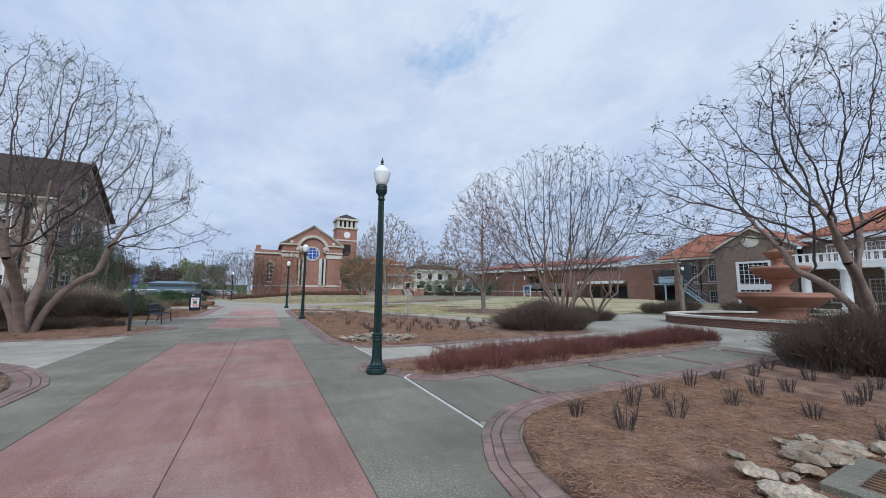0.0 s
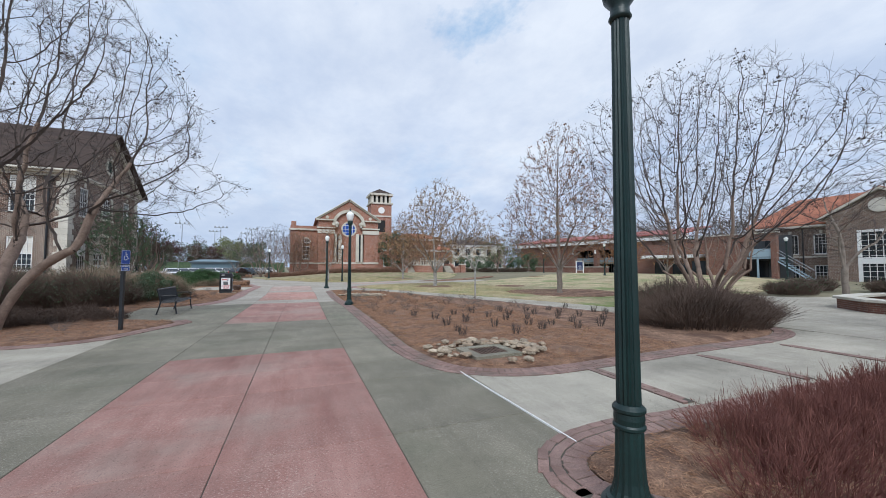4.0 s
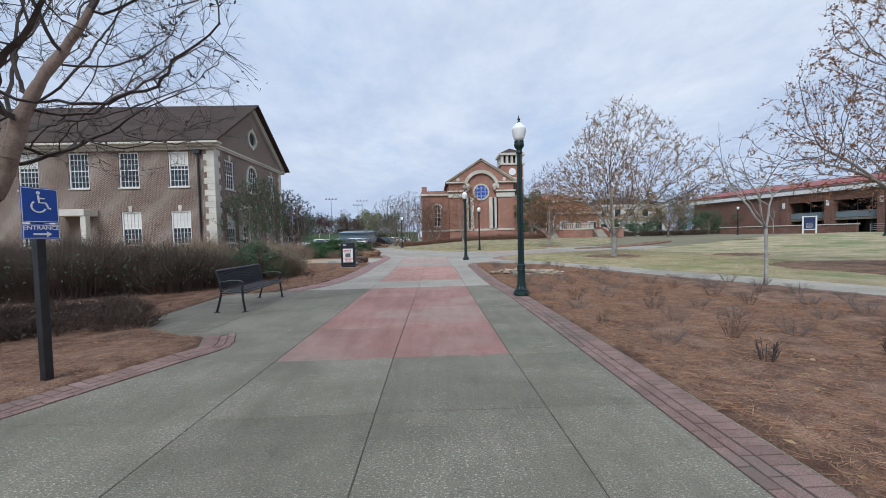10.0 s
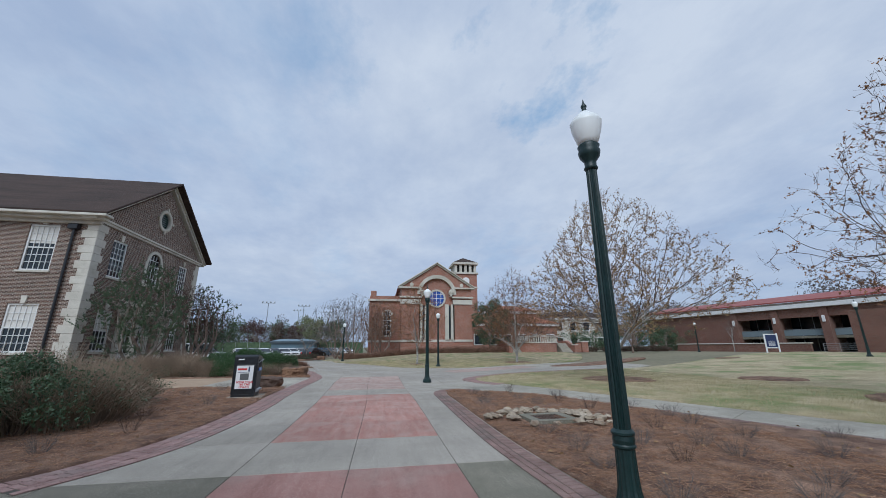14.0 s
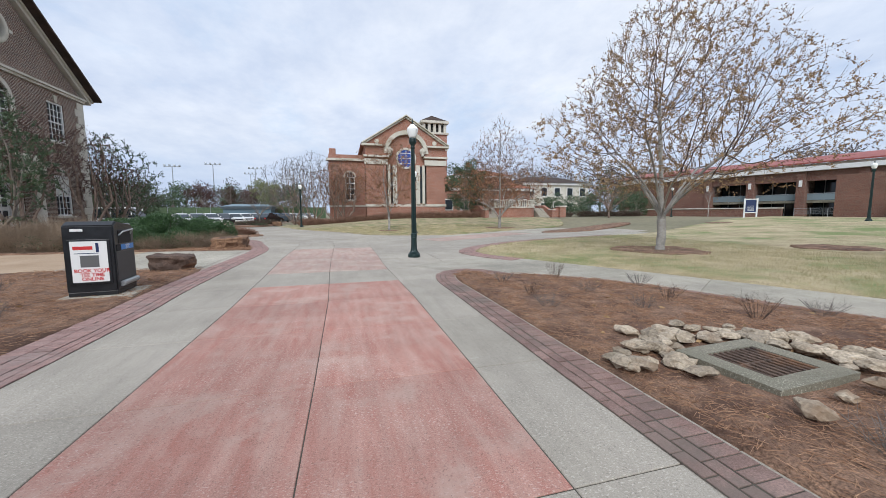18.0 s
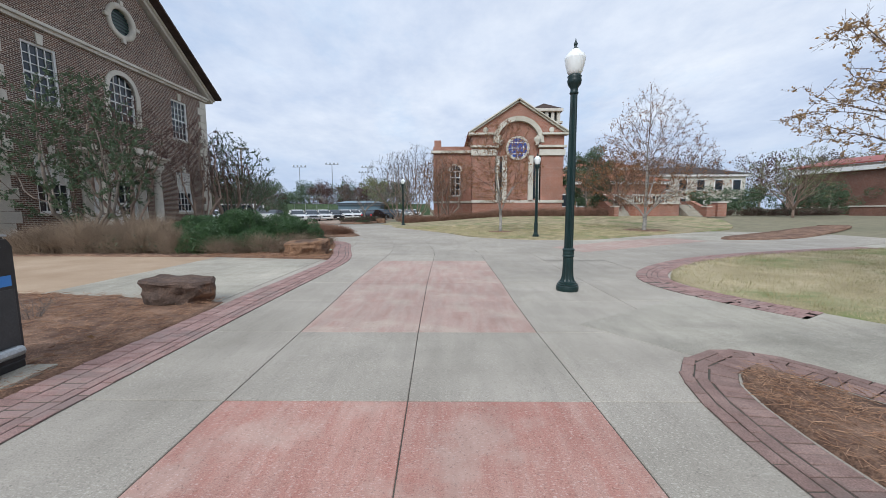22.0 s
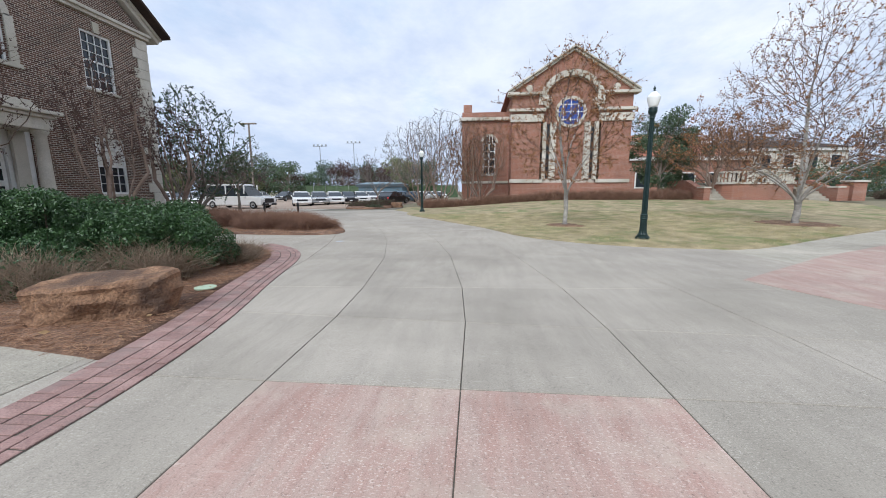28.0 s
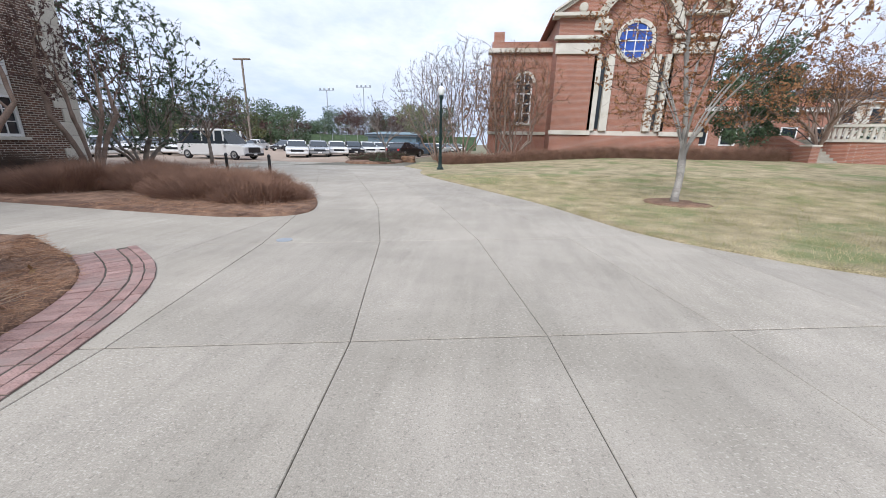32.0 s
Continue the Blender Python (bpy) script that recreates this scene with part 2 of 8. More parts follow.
M_PAVERO = surf("dirty_clay_paver", (0.205, 0.125, 0.106), (0.325, 0.22, 0.188), 3, 110, 0.9, 0, 0.3, 0.14, 0.65, (0.16, 0.125, 0.105))
M_REDM = surf("worn_red_concrete", (0.41, 0.18, 0.14), (0.48, 0.295, 0.24), 4.0, 120, 0.85, 0, 0.35, 0.06, 0.45, (0.455, 0.31, 0.255), None, 0.004, (0.56, 0.42, 0.37), 0.5, (2.2, 0.3, 1.0))
M_TURF = surf("half_green_turf", (0.36, 0.30, 0.165), (0.60, 0.50, 0.32), 0.75, 50, 1.0, 0, 1.0, 0, 0.95, (0.135, 0.205, 0.055))
M_REDN = surf("faded_red_concrete", (0.41, 0.255, 0.21), (0.47, 0.36, 0.305), 4.0, 120, 0.85, 0, 0.3, 0.05, 0.36, (0.46, 0.37, 0.305), None, 0.004, (0.58, 0.49, 0.43), 0.45, (2.0, 0.3, 1.0))
M_STRAW = surf("pine_straw", (0.135, 0.072, 0.046), (0.40, 0.245, 0.16), 3.4, 60, 1.0, 0, 1.0, 0, 0.95, (0.10, 0.054, 0.037))
M_STRAWB = surf("straw_needles", (0.20, 0.09, 0.048), (0.50, 0.31, 0.19), 14, 60, 0.9, 0, 0.0)
M_GRASS = surf("dormant_turf", (0.25, 0.215, 0.11), (0.55, 0.45, 0.285), 1.6, 50, 1.0, 0, 1.0, 0, 0.95, (0.15, 0.19, 0.065))
M_BLADE = surf("grass_blades", (0.20, 0.21, 0.07), (0.66, 0.54, 0.34), 1.6, 30, 0.9, 0, 0.0)
M_EARTH = surf("far_ground", (0.16, 0.15, 0.09), (0.25, 0.22, 0.14), 0.08, 2.0, 1.0)
M_TAN = surf("tan_path", (0.36, 0.25, 0.16), (0.48, 0.36, 0.25), 0.7, 60, 0.95, 0, 0.3, 0, 0.4)
M_LOT = surf("lot_paving", (0.33, 0.25, 0.19), (0.42, 0.33, 0.26), 0.4, 40, 0.95, 0, 0.2, 0, 0.4)
M_POST = surf("green_cast_iron", (0.003, 0.016, 0.015), (0.007, 0.030, 0.028), 3, 60, 0.42, 0.0, 0.12, 0, 0.3)
M_GLOBE = plain("frosted_globe", (0.86, 0.88, 0.86), 0.35)
M_BLACK = surf("black_paint", (0.010, 0.011, 0.013), (0.024, 0.026, 0.03), 6, 80, 0.33, 0.0, 0.1)
M_BRICK1 = brick_mat("brown_brick", (0.158, 0.082, 0.056), (0.066, 0.038, 0.029), (0.50, 0.445, 0.375), 0.215, 0.075, 0.02)
M_BRICK2 = brick_mat("red_brick", (0.37, 0.155, 0.10), (0.275, 0.115, 0.077), (0.47, 0.39, 0.33))
M_BRICK3 = brick_mat("old_brick", (0.22, 0.10, 0.07), (0.15, 0.07, 0.05), (0.30, 0.25, 0.21))
M_STONE = surf("limestone", (0.53, 0.50, 0.43), (0.67, 0.635, 0.555), 1.2, 30, 0.85, 0, 0.2, 0, 0.25, (0.42, 0.39, 0.31))
M_WHITE = surf("white_paint", (0.70, 0.70, 0.68), (0.80, 0.80, 0.78), 3, 30, 0.55, 0, 0.05, 0, 0.12)
M_ROOF1 = surf("brown_shingle", (0.036, 0.024, 0.019), (0.075, 0.047, 0.036), 0.6, 12, 0.95, 0, 0.6, 0, 0.5, None, (0.6, 0.6, 5))
M_TILE = surf("orange_tile", (0.28, 0.10, 0.058), (0.42, 0.165, 0.095), 0.8, 9, 0.85, 0, 0.6, 0, 0.5)
M_METAL = surf("bare_metal", (0.35, 0.37, 0.38), (0.5, 0.52, 0.53), 3, 50, 0.4, 0.7, 0.05)
M_GLASS = plain("window_glass", (0.025, 0.032, 0.038), 0.06)
M_BLIND = surf("window_blind", (0.62, 0.60, 0.55), (0.74, 0.72, 0.67), 3, 60, 0.7, 0, 0.1, 0, 0.2, None, (1, 1, 14))
# near-black: shade painted into rooms and openings, also the bin's black fittings
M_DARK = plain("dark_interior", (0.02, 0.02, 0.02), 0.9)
M_BLUEGL = surf("blue_stained_glass", (0.02, 0.06, 0.30), (0.05, 0.13, 0.5), 2.5, 8, 0.12, 0, 0.1)
M_TERRA = surf("sandstone_fountain", (0.27, 0.125, 0.08), (0.40, 0.21, 0.145), 1.3, 40, 0.85, 0, 0.25, 0, 0.35, (0.2, 0.10, 0.07))
M_BARK = surf("grey_bark", (0.17, 0.14, 0.115), (0.31, 0.265, 0.22), 4, 40, 0.9, 0, 0.5, 0, 0.5)
M_BARKW = surf("pale_bark", (0.27, 0.255, 0.225), (0.47, 0.445, 0.405), 5, 40, 0.9, 0, 0.5, 0, 0.5, (0.17, 0.16, 0.145))
M_BARKR = surf("tan_bark", (0.18, 0.125, 0.095), (0.31, 0.228, 0.178), 4, 30, 0.85, 0, 0.3, 0, 0.4)
M_TWIG = surf("dark_twigs", (0.045, 0.035, 0.03), (0.105, 0.083, 0.073), 3, 30, 0.95, 0, 0.0)
M_TWIGG = surf("grey_twigs", (0.10, 0.085, 0.078), (0.20, 0.175, 0.16), 3, 30, 0.95, 0, 0.0)
M_TWIGR = surf("red_twigs", (0.12, 0.038, 0.032), (0.24, 0.10, 0.075), 3, 30, 0.9, 0, 0.0)
M_TWIGB = surf("brown_twigs", (0.063, 0.042, 0.032), (0.142, 0.097, 0.073), 2, 30, 0.95, 0, 0.0)
M_TWIGT = surf("tan_twigs", (0.19, 0.138, 0.094), (0.36, 0.275, 0.195), 2, 30, 0.95, 0, 0.0)
M_TWIGU = surf("rusty_twigs", (0.15, 0.08, 0.054), (0.32, 0.19, 0.13), 3, 30, 0.9, 0, 0.0)
M_BUD = surf("pale_buds", (0.24, 0.135, 0.06), (0.47, 0.32, 0.165), 5, 20, 0.9, 0, 0.0)
M_RUST = surf("rust_leaves", (0.20, 0.085, 0.036), (0.38, 0.195, 0.085), 3, 20, 0.85, 0, 0.0)
M_LEAF = surf("evergreen_leaves", (0.018, 0.052, 0.016), (0.075, 0.15, 0.045), 6.0, 25, 0.45, 0, 0.0)
M_LEAFD = surf("dark_leaves", (0.034, 0.068, 0.034), (0.10, 0.155, 0.07), 2.2, 25, 0.6, 0, 0.0)
M_LEAFB = surf("maroon_leaves", (0.055, 0.028, 0.026), (0.12, 0.065, 0.055), 1.2, 25, 0.8, 0, 0.0)
M_LEAFY = surf("spring_leaves", (0.10, 0.12, 0.045), (0.23, 0.24, 0.11), 1.0, 20, 0.8, 0, 0.0)
M_POD = surf("seed_pods", (0.05, 0.04, 0.035), (0.11, 0.09, 0.075), 5, 20, 0.9, 0, 0.0)
M_ROCK = surf("river_rock", (0.27, 0.215, 0.15), (0.50, 0.42, 0.32), 5, 40, 0.9, 0, 0.6, 0.28, 0.6, (0.24, 0.16, 0.10))
M_SAND = surf("rust_sandstone", (0.115, 0.055, 0.03), (0.40, 0.235, 0.135), 4.5, 40, 0.9, 0, 1.0, 0.0, 0.75, (0.085, 0.055, 0.04))
M_DROCK = surf("dark_ironstone", (0.055, 0.036, 0.028), (0.17, 0.11, 0.08), 4, 40, 0.9, 0, 0.9, 0.0, 0.7, (0.22, 0.11, 0.055))
M_BLUE = plain("sign_blue", (0.012, 0.065, 0.34), 0.45)
M_NAVY = plain("navy_panel", (0.012, 0.025, 0.09), 0.5)
M_REDP = plain("red_print", (0.55, 0.03, 0.03), 0.5)
M_PAPER = plain("white_print", (0.78, 0.78, 0.76), 0.5)
M_SKYB = plain("light_blue_label", (0.05, 0.22, 0.60), 0.4)

# ---- mesh helpers ----


def thing(name, label, category, at=(0, 0, 0), rz=0.0, group="", kind=""):
    ob = new(name)
    ob.matrix_world = pose(*at, 0, 0, rz)
    return tagged(ob, label, category, group, kind)


def finish(name, me, material, parent=None, label="", smooth=False):
    me.materials.append(material)
    if smooth:
        me.polygons.foreach_set("use_smooth", [True] * len(me.polygons))
    ob = new(name, me)
    if parent is not None:
        ob.parent = parent
    if label:
        ob["label"] = label
    return ob


def part(name, bm, material, parent=None, label="", smooth=False):
    me = bpy.data.meshes.new(name)
    bm.normal_update()
    bm.to_mesh(me)
    bm.free()
    return finish(name, me, material, parent, label, smooth)


def raw(name, verts, faces, material, parent=None, label="", smooth=False):
    me = bpy.data.meshes.new(name)
    me.from_pydata(verts, [], faces)
    me.update()
    return finish(name, me, material, parent, label, smooth)


def box(x0, x1, y0, y1, z0, z1, bevel=0.0, bm=None, m=None):
    own = bmesh.new()
    bmesh.ops.create_cube(own, size=1.0)
    bmesh.ops.transform(own, verts=own.verts, matrix=Matrix.LocRotScale(((x0 + x1) / 2, (y0 + y1) / 2, (z0 + z1) / 2), None, (abs(x1 - x0), abs(y1 - y0), abs(z1 - z0))))
    if bevel:
        bmesh.ops.bevel(own, geom=own.edges, offset=bevel, segments=2, affect="EDGES", profile=0.5)
    if m is not None:
        bmesh.ops.transform(own, verts=own.verts, matrix=m)
    return join(bm, own)


def join(bm, own):
    if bm is None:
        return own
    me = bpy.data.meshes.new("tmp")
    own.to_mesh(me)
    own.free()
    bm.from_mesh(me)
    bpy.data.meshes.remove(me)
    return bm


def lathe(profile, seg=20, flutes=0, flute=0.0, bm=None, m=None):
    """A turned body round z from (radius, height) pairs, fluted if asked."""
    own = bmesh.new()
    rings = []
    for r, z in profile:
        rings.append([own.verts.new(((r * (1 - (flute if flutes and (k % 2) else 0))) * math.cos(2 * math.pi * k / seg), (r * (1 - (flute if flutes and (k % 2) else 0))) * math.sin(2 * math.pi * k / seg), z)) for k in range(seg)])
    for a, b in zip(rings, rings[1:]):
        for k in range(seg):
            own.faces.new((a[k], a[(k + 1) % seg], b[(k + 1) % seg], b[k]))
    own.faces.new(rings[0][::-1])
    own.faces.new(rings[-1])
    if m is not None:
        bmesh.ops.transform(own, verts=own.verts, matrix=m)
    return join(bm, own)


def prism(points, depth, bm=None, m=None):
    """The outline points (x, y) raised from 0 to depth along z, then placed by m."""
    own = bmesh.new()
    a = [own.verts.new((x, y, 0)) for x, y in points]
    b = [own.verts.new((x, y, depth)) for x, y in points]
    own.faces.new(a[::-1])
    own.faces.new(b)
    for k in range(len(a)):
        own.faces.new((a[k], a[(k + 1) % len(a)], b[(k + 1) % len(a)], b[k]))
    if m is not None:
        bmesh.ops.transform(own, verts=own.verts, matrix=m)
    bmesh.ops.recalc_face_normals(own, faces=own.faces)
    return join(bm, own)


def tube(pts, r, seg=8, bm=None, r_end=None):
    own = bmesh.new()
    pts = [Vector(p) for p in pts]
    rings = []
    for i, p in enumerate(pts):
        d = (pts[min(i + 1, len(pts) - 1)] - pts[max(i - 1, 0)]).normalized()
        side = d.cross(Vector((0, 0, 1)) if abs(d.z) < 0.9 else Vector((1, 0, 0))).normalized()
        top = side.cross(d)
        rr = r if r_end is None else r + (r_end - r) * i / (len(pts) - 1)
        rings.append([own.verts.new(p + rr * (math.cos(2 * math.pi * k / seg) * side + math.sin(2 * math.pi * k / seg) * top)) for k in range(seg)])
    for a, b in zip(rings, rings[1:]):
        for k in range(seg):
            own.faces.new((a[k], a[(k + 1) % seg], b[(k + 1) % seg], b[k]))
    own.faces.new(rings[0][::-1])
    own.faces.new(rings[-1])
    bmesh.ops.recalc_face_normals(own, faces=own.faces)
    return join(bm, own)


def sticks(p0, p1, r0, r1, seg=3):
    """Many tapered sticks at once: vertices and faces."""
    p0, p1 = np.asarray(p0, float), np.asarray(p1, float)
    r0, r1 = np.broadcast_to(r0, len(p0)), np.broadcast_to(r1, len(p0))
    d = p1 - p0
    d = d / np.maximum(np.linalg.norm(d, axis=1, keepdims=True), 1e-6)
    ref = np.where(np.abs(d[:, 2:3]) < 0.9, np.array([[0, 0, 1.0]]), np.array([[1.0, 0, 0]]))
    side = np.cross(d, ref)
    side /= np.linalg.norm(side, axis=1, keepdims=True)
    top = np.cross(side, d)
    v = []
    for k in range(seg):
        a = 2 * math.pi * k / seg
        u = math.cos(a) * side + math.sin(a) * top
        v += [p0 + u * r0[:, None], p1 + u * r1[:, None]]
    v = np.stack(v, 1).reshape(-1, 3)
    base = np.arange(len(p0)) * 2 * seg
    f = []
    for k in range(seg):
        j = (k + 1) % seg
        f.append(np.stack([base + 2 * k, base + 2 * j, base + 2 * j + 1, base + 2 * k + 1], 1))
    return v.tolist(), np.concatenate(f).tolist()


def leaf_quads(p, size, rng, flat=0.0):
    p = np.asarray(p, float)
    n = len(p)
    a = rng.normal(size=(n, 3))
    a[:, 2] *= 1 - flat
    a /= np.linalg.norm(a, axis=1, keepdims=True)
    b = np.cross(a, rng.normal(size=(n, 3)))
    b /= np.linalg.norm(b, axis=1, keepdims=True)
    s = size * rng.uniform(0.6, 1.3, (n, 1))
    v = np.stack([p - a * s, p + b * s * 0.5, p + a * s, p - b * s * 0.5], 1).reshape(-1, 3)
    base = np.arange(n)[:, None] * 4
    return v.tolist(), (base + np.arange(4)[None]).tolist()


def smooth(t):
    t = max(0.0, min(1.0, t))
    return t * t * (3 - 2 * t)


def terrain(x, y):
    return 0.7 * max(smooth((y - 52) / 16) * smooth((x + 5) / 13), smooth((x - 16) / 26) * smooth((y - 10) / 24))


def inside(x, y, poly):
    hit = False
    for (ax, ay), (bx, by) in zip(poly, poly[1:] + poly[:1]):
        if (ay > y) != (by > y) and x < (bx - ax) * (y - ay) / (by - ay) + ax:
            hit = not hit
    return hit


def spline(pts, step=0.25, closed=False):
    """A smooth line through points, at even steps."""
    P = [Vector((*p, 0)) for p in pts]
    n = len(P)
    out = []
    for i in range(n if closed else n - 1):
        g = lambda k: P[k % n] if closed else P[max(0, min(n - 1, k))]
        a, b, c, d = g(i - 1), g(i), g(i + 1), g(i + 2)
        k = max(1, int((c - b).length / step))
        for j in range(k):
            t = j / k
            q = 0.5 * (2 * b + (c - a) * t + (2 * a - 5 * b + 4 * c - d) * t * t + (3 * b - a - 3 * c + d) * t ** 3)
            out.append((q.x, q.y))
    if not closed:
        out.append(tuple(pts[-1]))
    return out


def sheet(name, poly, cell, lift, material, label="", rough=0.0, dome=0.0, seed=0, drop=0.08):
    """A sheet of ground over an outline, cut into cells, on the terrain."""
    bm = bmesh.new()
    vs = [bm.verts.new((x, y, 0)) for x, y in poly]
    es = [bm.edges.new((vs[k], vs[(k + 1) % len(vs)])) for k in range(len(vs))]
    bmesh.ops.triangle_fill(bm, edges=es, use_beauty=True)
    xs, ys = [p[0] for p in poly], [p[1] for p in poly]
    for axis, lo, hi in ((0, min(xs), max(xs)), (1, min(ys), max(ys))):
        v = math.ceil(lo / cell) * cell
        while v < hi:
            co = (v, 0, 0) if axis == 0 else (0, v, 0)
            bmesh.ops.bisect_plane(bm, geom=bm.verts[:] + bm.edges[:] + bm.faces[:], plane_co=co, plane_no=(1, 0, 0) if axis == 0 else (0, 1, 0))
            v += cell
    rim = {v for e in bm.edges if e.is_boundary for v in e.verts}
    for v in bm.verts:
        x, y = v.co.x, v.co.y
        v.co.z = terrain(x, y) + lift
        if v not in rim:
            v.co.z += dome + rough * noise.noise((x * 1.7, y * 1.7, seed)) + rough * 0.5 * noise.noise((x * 5, y * 5, seed))
    edge = bmesh.ops.extrude_edge_only(bm, edges=[e for e in bm.edges if e.is_boundary])
    for v in edge["geom"]:
        if isinstance(v, bmesh.types.BMVert):
            v.co.z -= drop
    bmesh.ops.recalc_face_normals(bm, faces=bm.faces)
    return tagged(part(name, bm, material, None, "", True), label, name.split("_")[0], "", "structure")


# ---- ground, paving, beds, lawns ----
gv, gf = [], []
GX = [-1500, -600, -250, -120, -80] + [x * 4 for x in range(-15, 31)] + [160, 260, 600, 1500]
GY = [-600, -200, -60, -20] + [y * 4 for y in range(-2, 31)] + [160, 260, 600, 2500]
for y in GY:
    for x in GX:
        gv.append((x, y, terrain(x, y) - 0.09))
for j in range(len(GY) - 1):
    for i in range(len(GX) - 1):
        a = j * len(GX) + i
        gf.append((a, a + 1, a + 1 + len(GX), a + len(GX)))
tagged(raw("ground", gv, gf, M_EARTH), "bare winter ground with thin dry turf", "ground", "", "structure")

SLAB = [(-30, -8), (24, -8), (30, 20), (20, 20), (20, 52), (12, 54), (-2, 66), (-16, 66), (-16, 41), (-30, 41)]
bm = prism(SLAB, 0.07, None, Matrix.Translation((0, 0, -0.082)))
pavement = tagged(part("pavement", bm, M_CONC2), "broad concrete campus walk with red-tinted centre panels", "pavement", "", "structure")


JOINT_BED = ((-3.15, 3.05, -5.8, 38.98), (-5.5, 5.0, 39.0, 45.0))
for _x0, _x1, _y0, _y1 in JOINT_BED:
    part("joint_bed", box(_x0, _x1, _y0, _y1, -0.0105, -0.0075), M_JOINT, pavement)


def panel(poly, material, top=0.0, gap=0.0045):
    """A slab of paving: its edge drawn in by the joint and eased."""
    c = Vector((sum(p[0] for p in poly) / len(poly), sum(p[1] for p in poly) / len(poly)))
    inner = []
    for x, y in poly:
        d = Vector((x, y)) - c
        inner.append(Vector((x, y)) - d.normalized() * gap * 1.4)
    n = len(inner)
    low = [(p.x, p.y, top - 0.03) for p in inner]
    mid = [(p.x, p.y, top - 0.004) for p in inner]
    hi = [(p.x + (c.x - p.x) * 0.006, p.y + (c.y - p.y) * 0.006, top) for p in inner]
    f = [tuple(range(2 * n, 3 * n))]
    for k in range(n):
        j = (k + 1) % n
        f += [(k, j, n + j, n + k), (n + k, n + j, 2 * n + j, 2 * n + k)]
    return raw("paving_slab", low + mid + hi, f, material, pavement)


ROWS_Y = [-5.9, -4.4, -2.9, -1.4, 0.1, 1.65, 3.2, 4.7, 6.2, 7.7, 9.2, 11.0, 12.0, 13.35, 14.75, 16.3, 17.7, 19.2, 20.75, 22.3, 23.85, 25.45, 26.95, 28.45, 29.95, 31.45, 33.0, 34.46, 35.93, 37.4, 39.0]


def reddish(y):
    return y < 13 or 17.5 < y < 23.5 or 25.3 < y < 31.3 or 32.9 < y < 39


def strip_x(k, y):
    """The lengthwise joints of the walk: its left edge, the red strip's three joints, its right edge."""
    c = float(np.interp(y, (13, 18, 23, 27, 30, 33, 36), (0.03, 0.03, 0.08, 0.11, 0.11, 0.03, -0.02)))
    h = float(np.interp(y, (8, 13, 18, 25, 31, 34, 36), (1.52, 1.48, 1.42, 1.37, 1.38, 1.39, 1.46)))
    return (-3.2, c - h, c, c + h, 3.1)[k]


for y0, y1 in zip(ROWS_Y, ROWS_Y[1:]):
    red = reddish((y0 + y1) / 2)
    for k in range(4):
        quad = [(strip_x(k, y0), y0), (strip_x(k + 1, y0), y0), (strip_x(k + 1, y1), y1), (strip_x(k, y1), y1)]
        panel(quad, (M_RED if y0 < 24 else M_REDM if y0 < 31.6 else M_REDN) if red and k in (1, 2) else (M_CONC if y0 < 23 else M_CONCN))


def bend(y):
    """How far the joints swing to the left where the walk curves."""
    return float(np.interp(y, (40.5, 42, 43, 44, 45.5, 47.7, 49.7, 52, 57, 63), (0, -0.1, -0.2, -0.34, -0.64, -1.15, -1.85, -2.8, -5.0, -8.0)))


NROWS = [(39.0, 0.0), (40.5, -0.05), (41.63, 0.055), (43.8, 0.21), (46.4, 0.26), (49.0, 0.3), (51.6, 0.3), (54.2, 0.3), (57, 0.3), (60, 0.3), (63, 0.3)]
NCOLS = [-6.3, -4.7, -3.1, -1.48, -0.02, 1.44, 3.1, 4.9, 6.7]


def row_point(x, row):
    y = row[0] + row[1] * (x + 3.0)
    return (x + bend(y), y)


for r0, r1 in zip(NROWS, NROWS[1:]):
    for x0, x1 in zip(NCOLS, NCOLS[1:]):
        panel([row_point(x0, r0), row_point(x1, r0), row_point(x1, r1), row_point(x0, r1)], M_CONCN)
# the walk towards the fountain, the walk behind it, and the path that crosses the lawn
for x0, x1 in ((3.1, 4.6), (4.8, 7.05), (7.25, 9.6), (9.8, 12.2), (12.4, 15)):
    panel([(x0, 4.4), (x1, 4.4), (x1, 6.9), (x0, 6.9)], M_CONC)
for x0, x1 in ((3.1, 5.0), (5.2, 7.6), (7.8, 10.2), (10.4, 13)):
    panel([(x0, 8.2), (x1, 8.2), (x1, 11.0), (x0, 11.0)], M_CONC2)
for x0, x1 in ((13, 16), (16, 19), (19, 22)):
    for y0, y1 in ((4, 7), (7, 10), (10, 13), (13, 16), (16, 19)):
        panel([(x0, y0), (x1, y0), (x1, y1), (x0, y1)], M_CONC2, 0.009)
PC = [(3.4, 34.2), (5.2, 31.9), (6.6, 29.0), (8.0, 25.9), (9.4, 23.0), (10.6, 20.0), (11.3, 17.0), (12.0, 14.0)]
for (ax, ay), (bx, by) in zip(PC, PC[1:]):
    panel([(ax - 1.4, ay - 0.9), (ax + 1.4, ay + 0.9), (bx + 1.4, by + 0.9), (bx - 1.4, by - 0.9)], M_CONC2, 0.006)
for x0, x1 in ((1.53, 3.1), (3.1, 4.8), (4.8, 6.6)):
    for y0, y1 in ((33.0, 34.5), (34.5, 36.05), (36.05, 37.55), (37.55, 39.05)):
        if x0 > 3.05:
            panel([(x0, y0), (x1, y0), (x1, y1), (x0, y1)], M_CONCN)
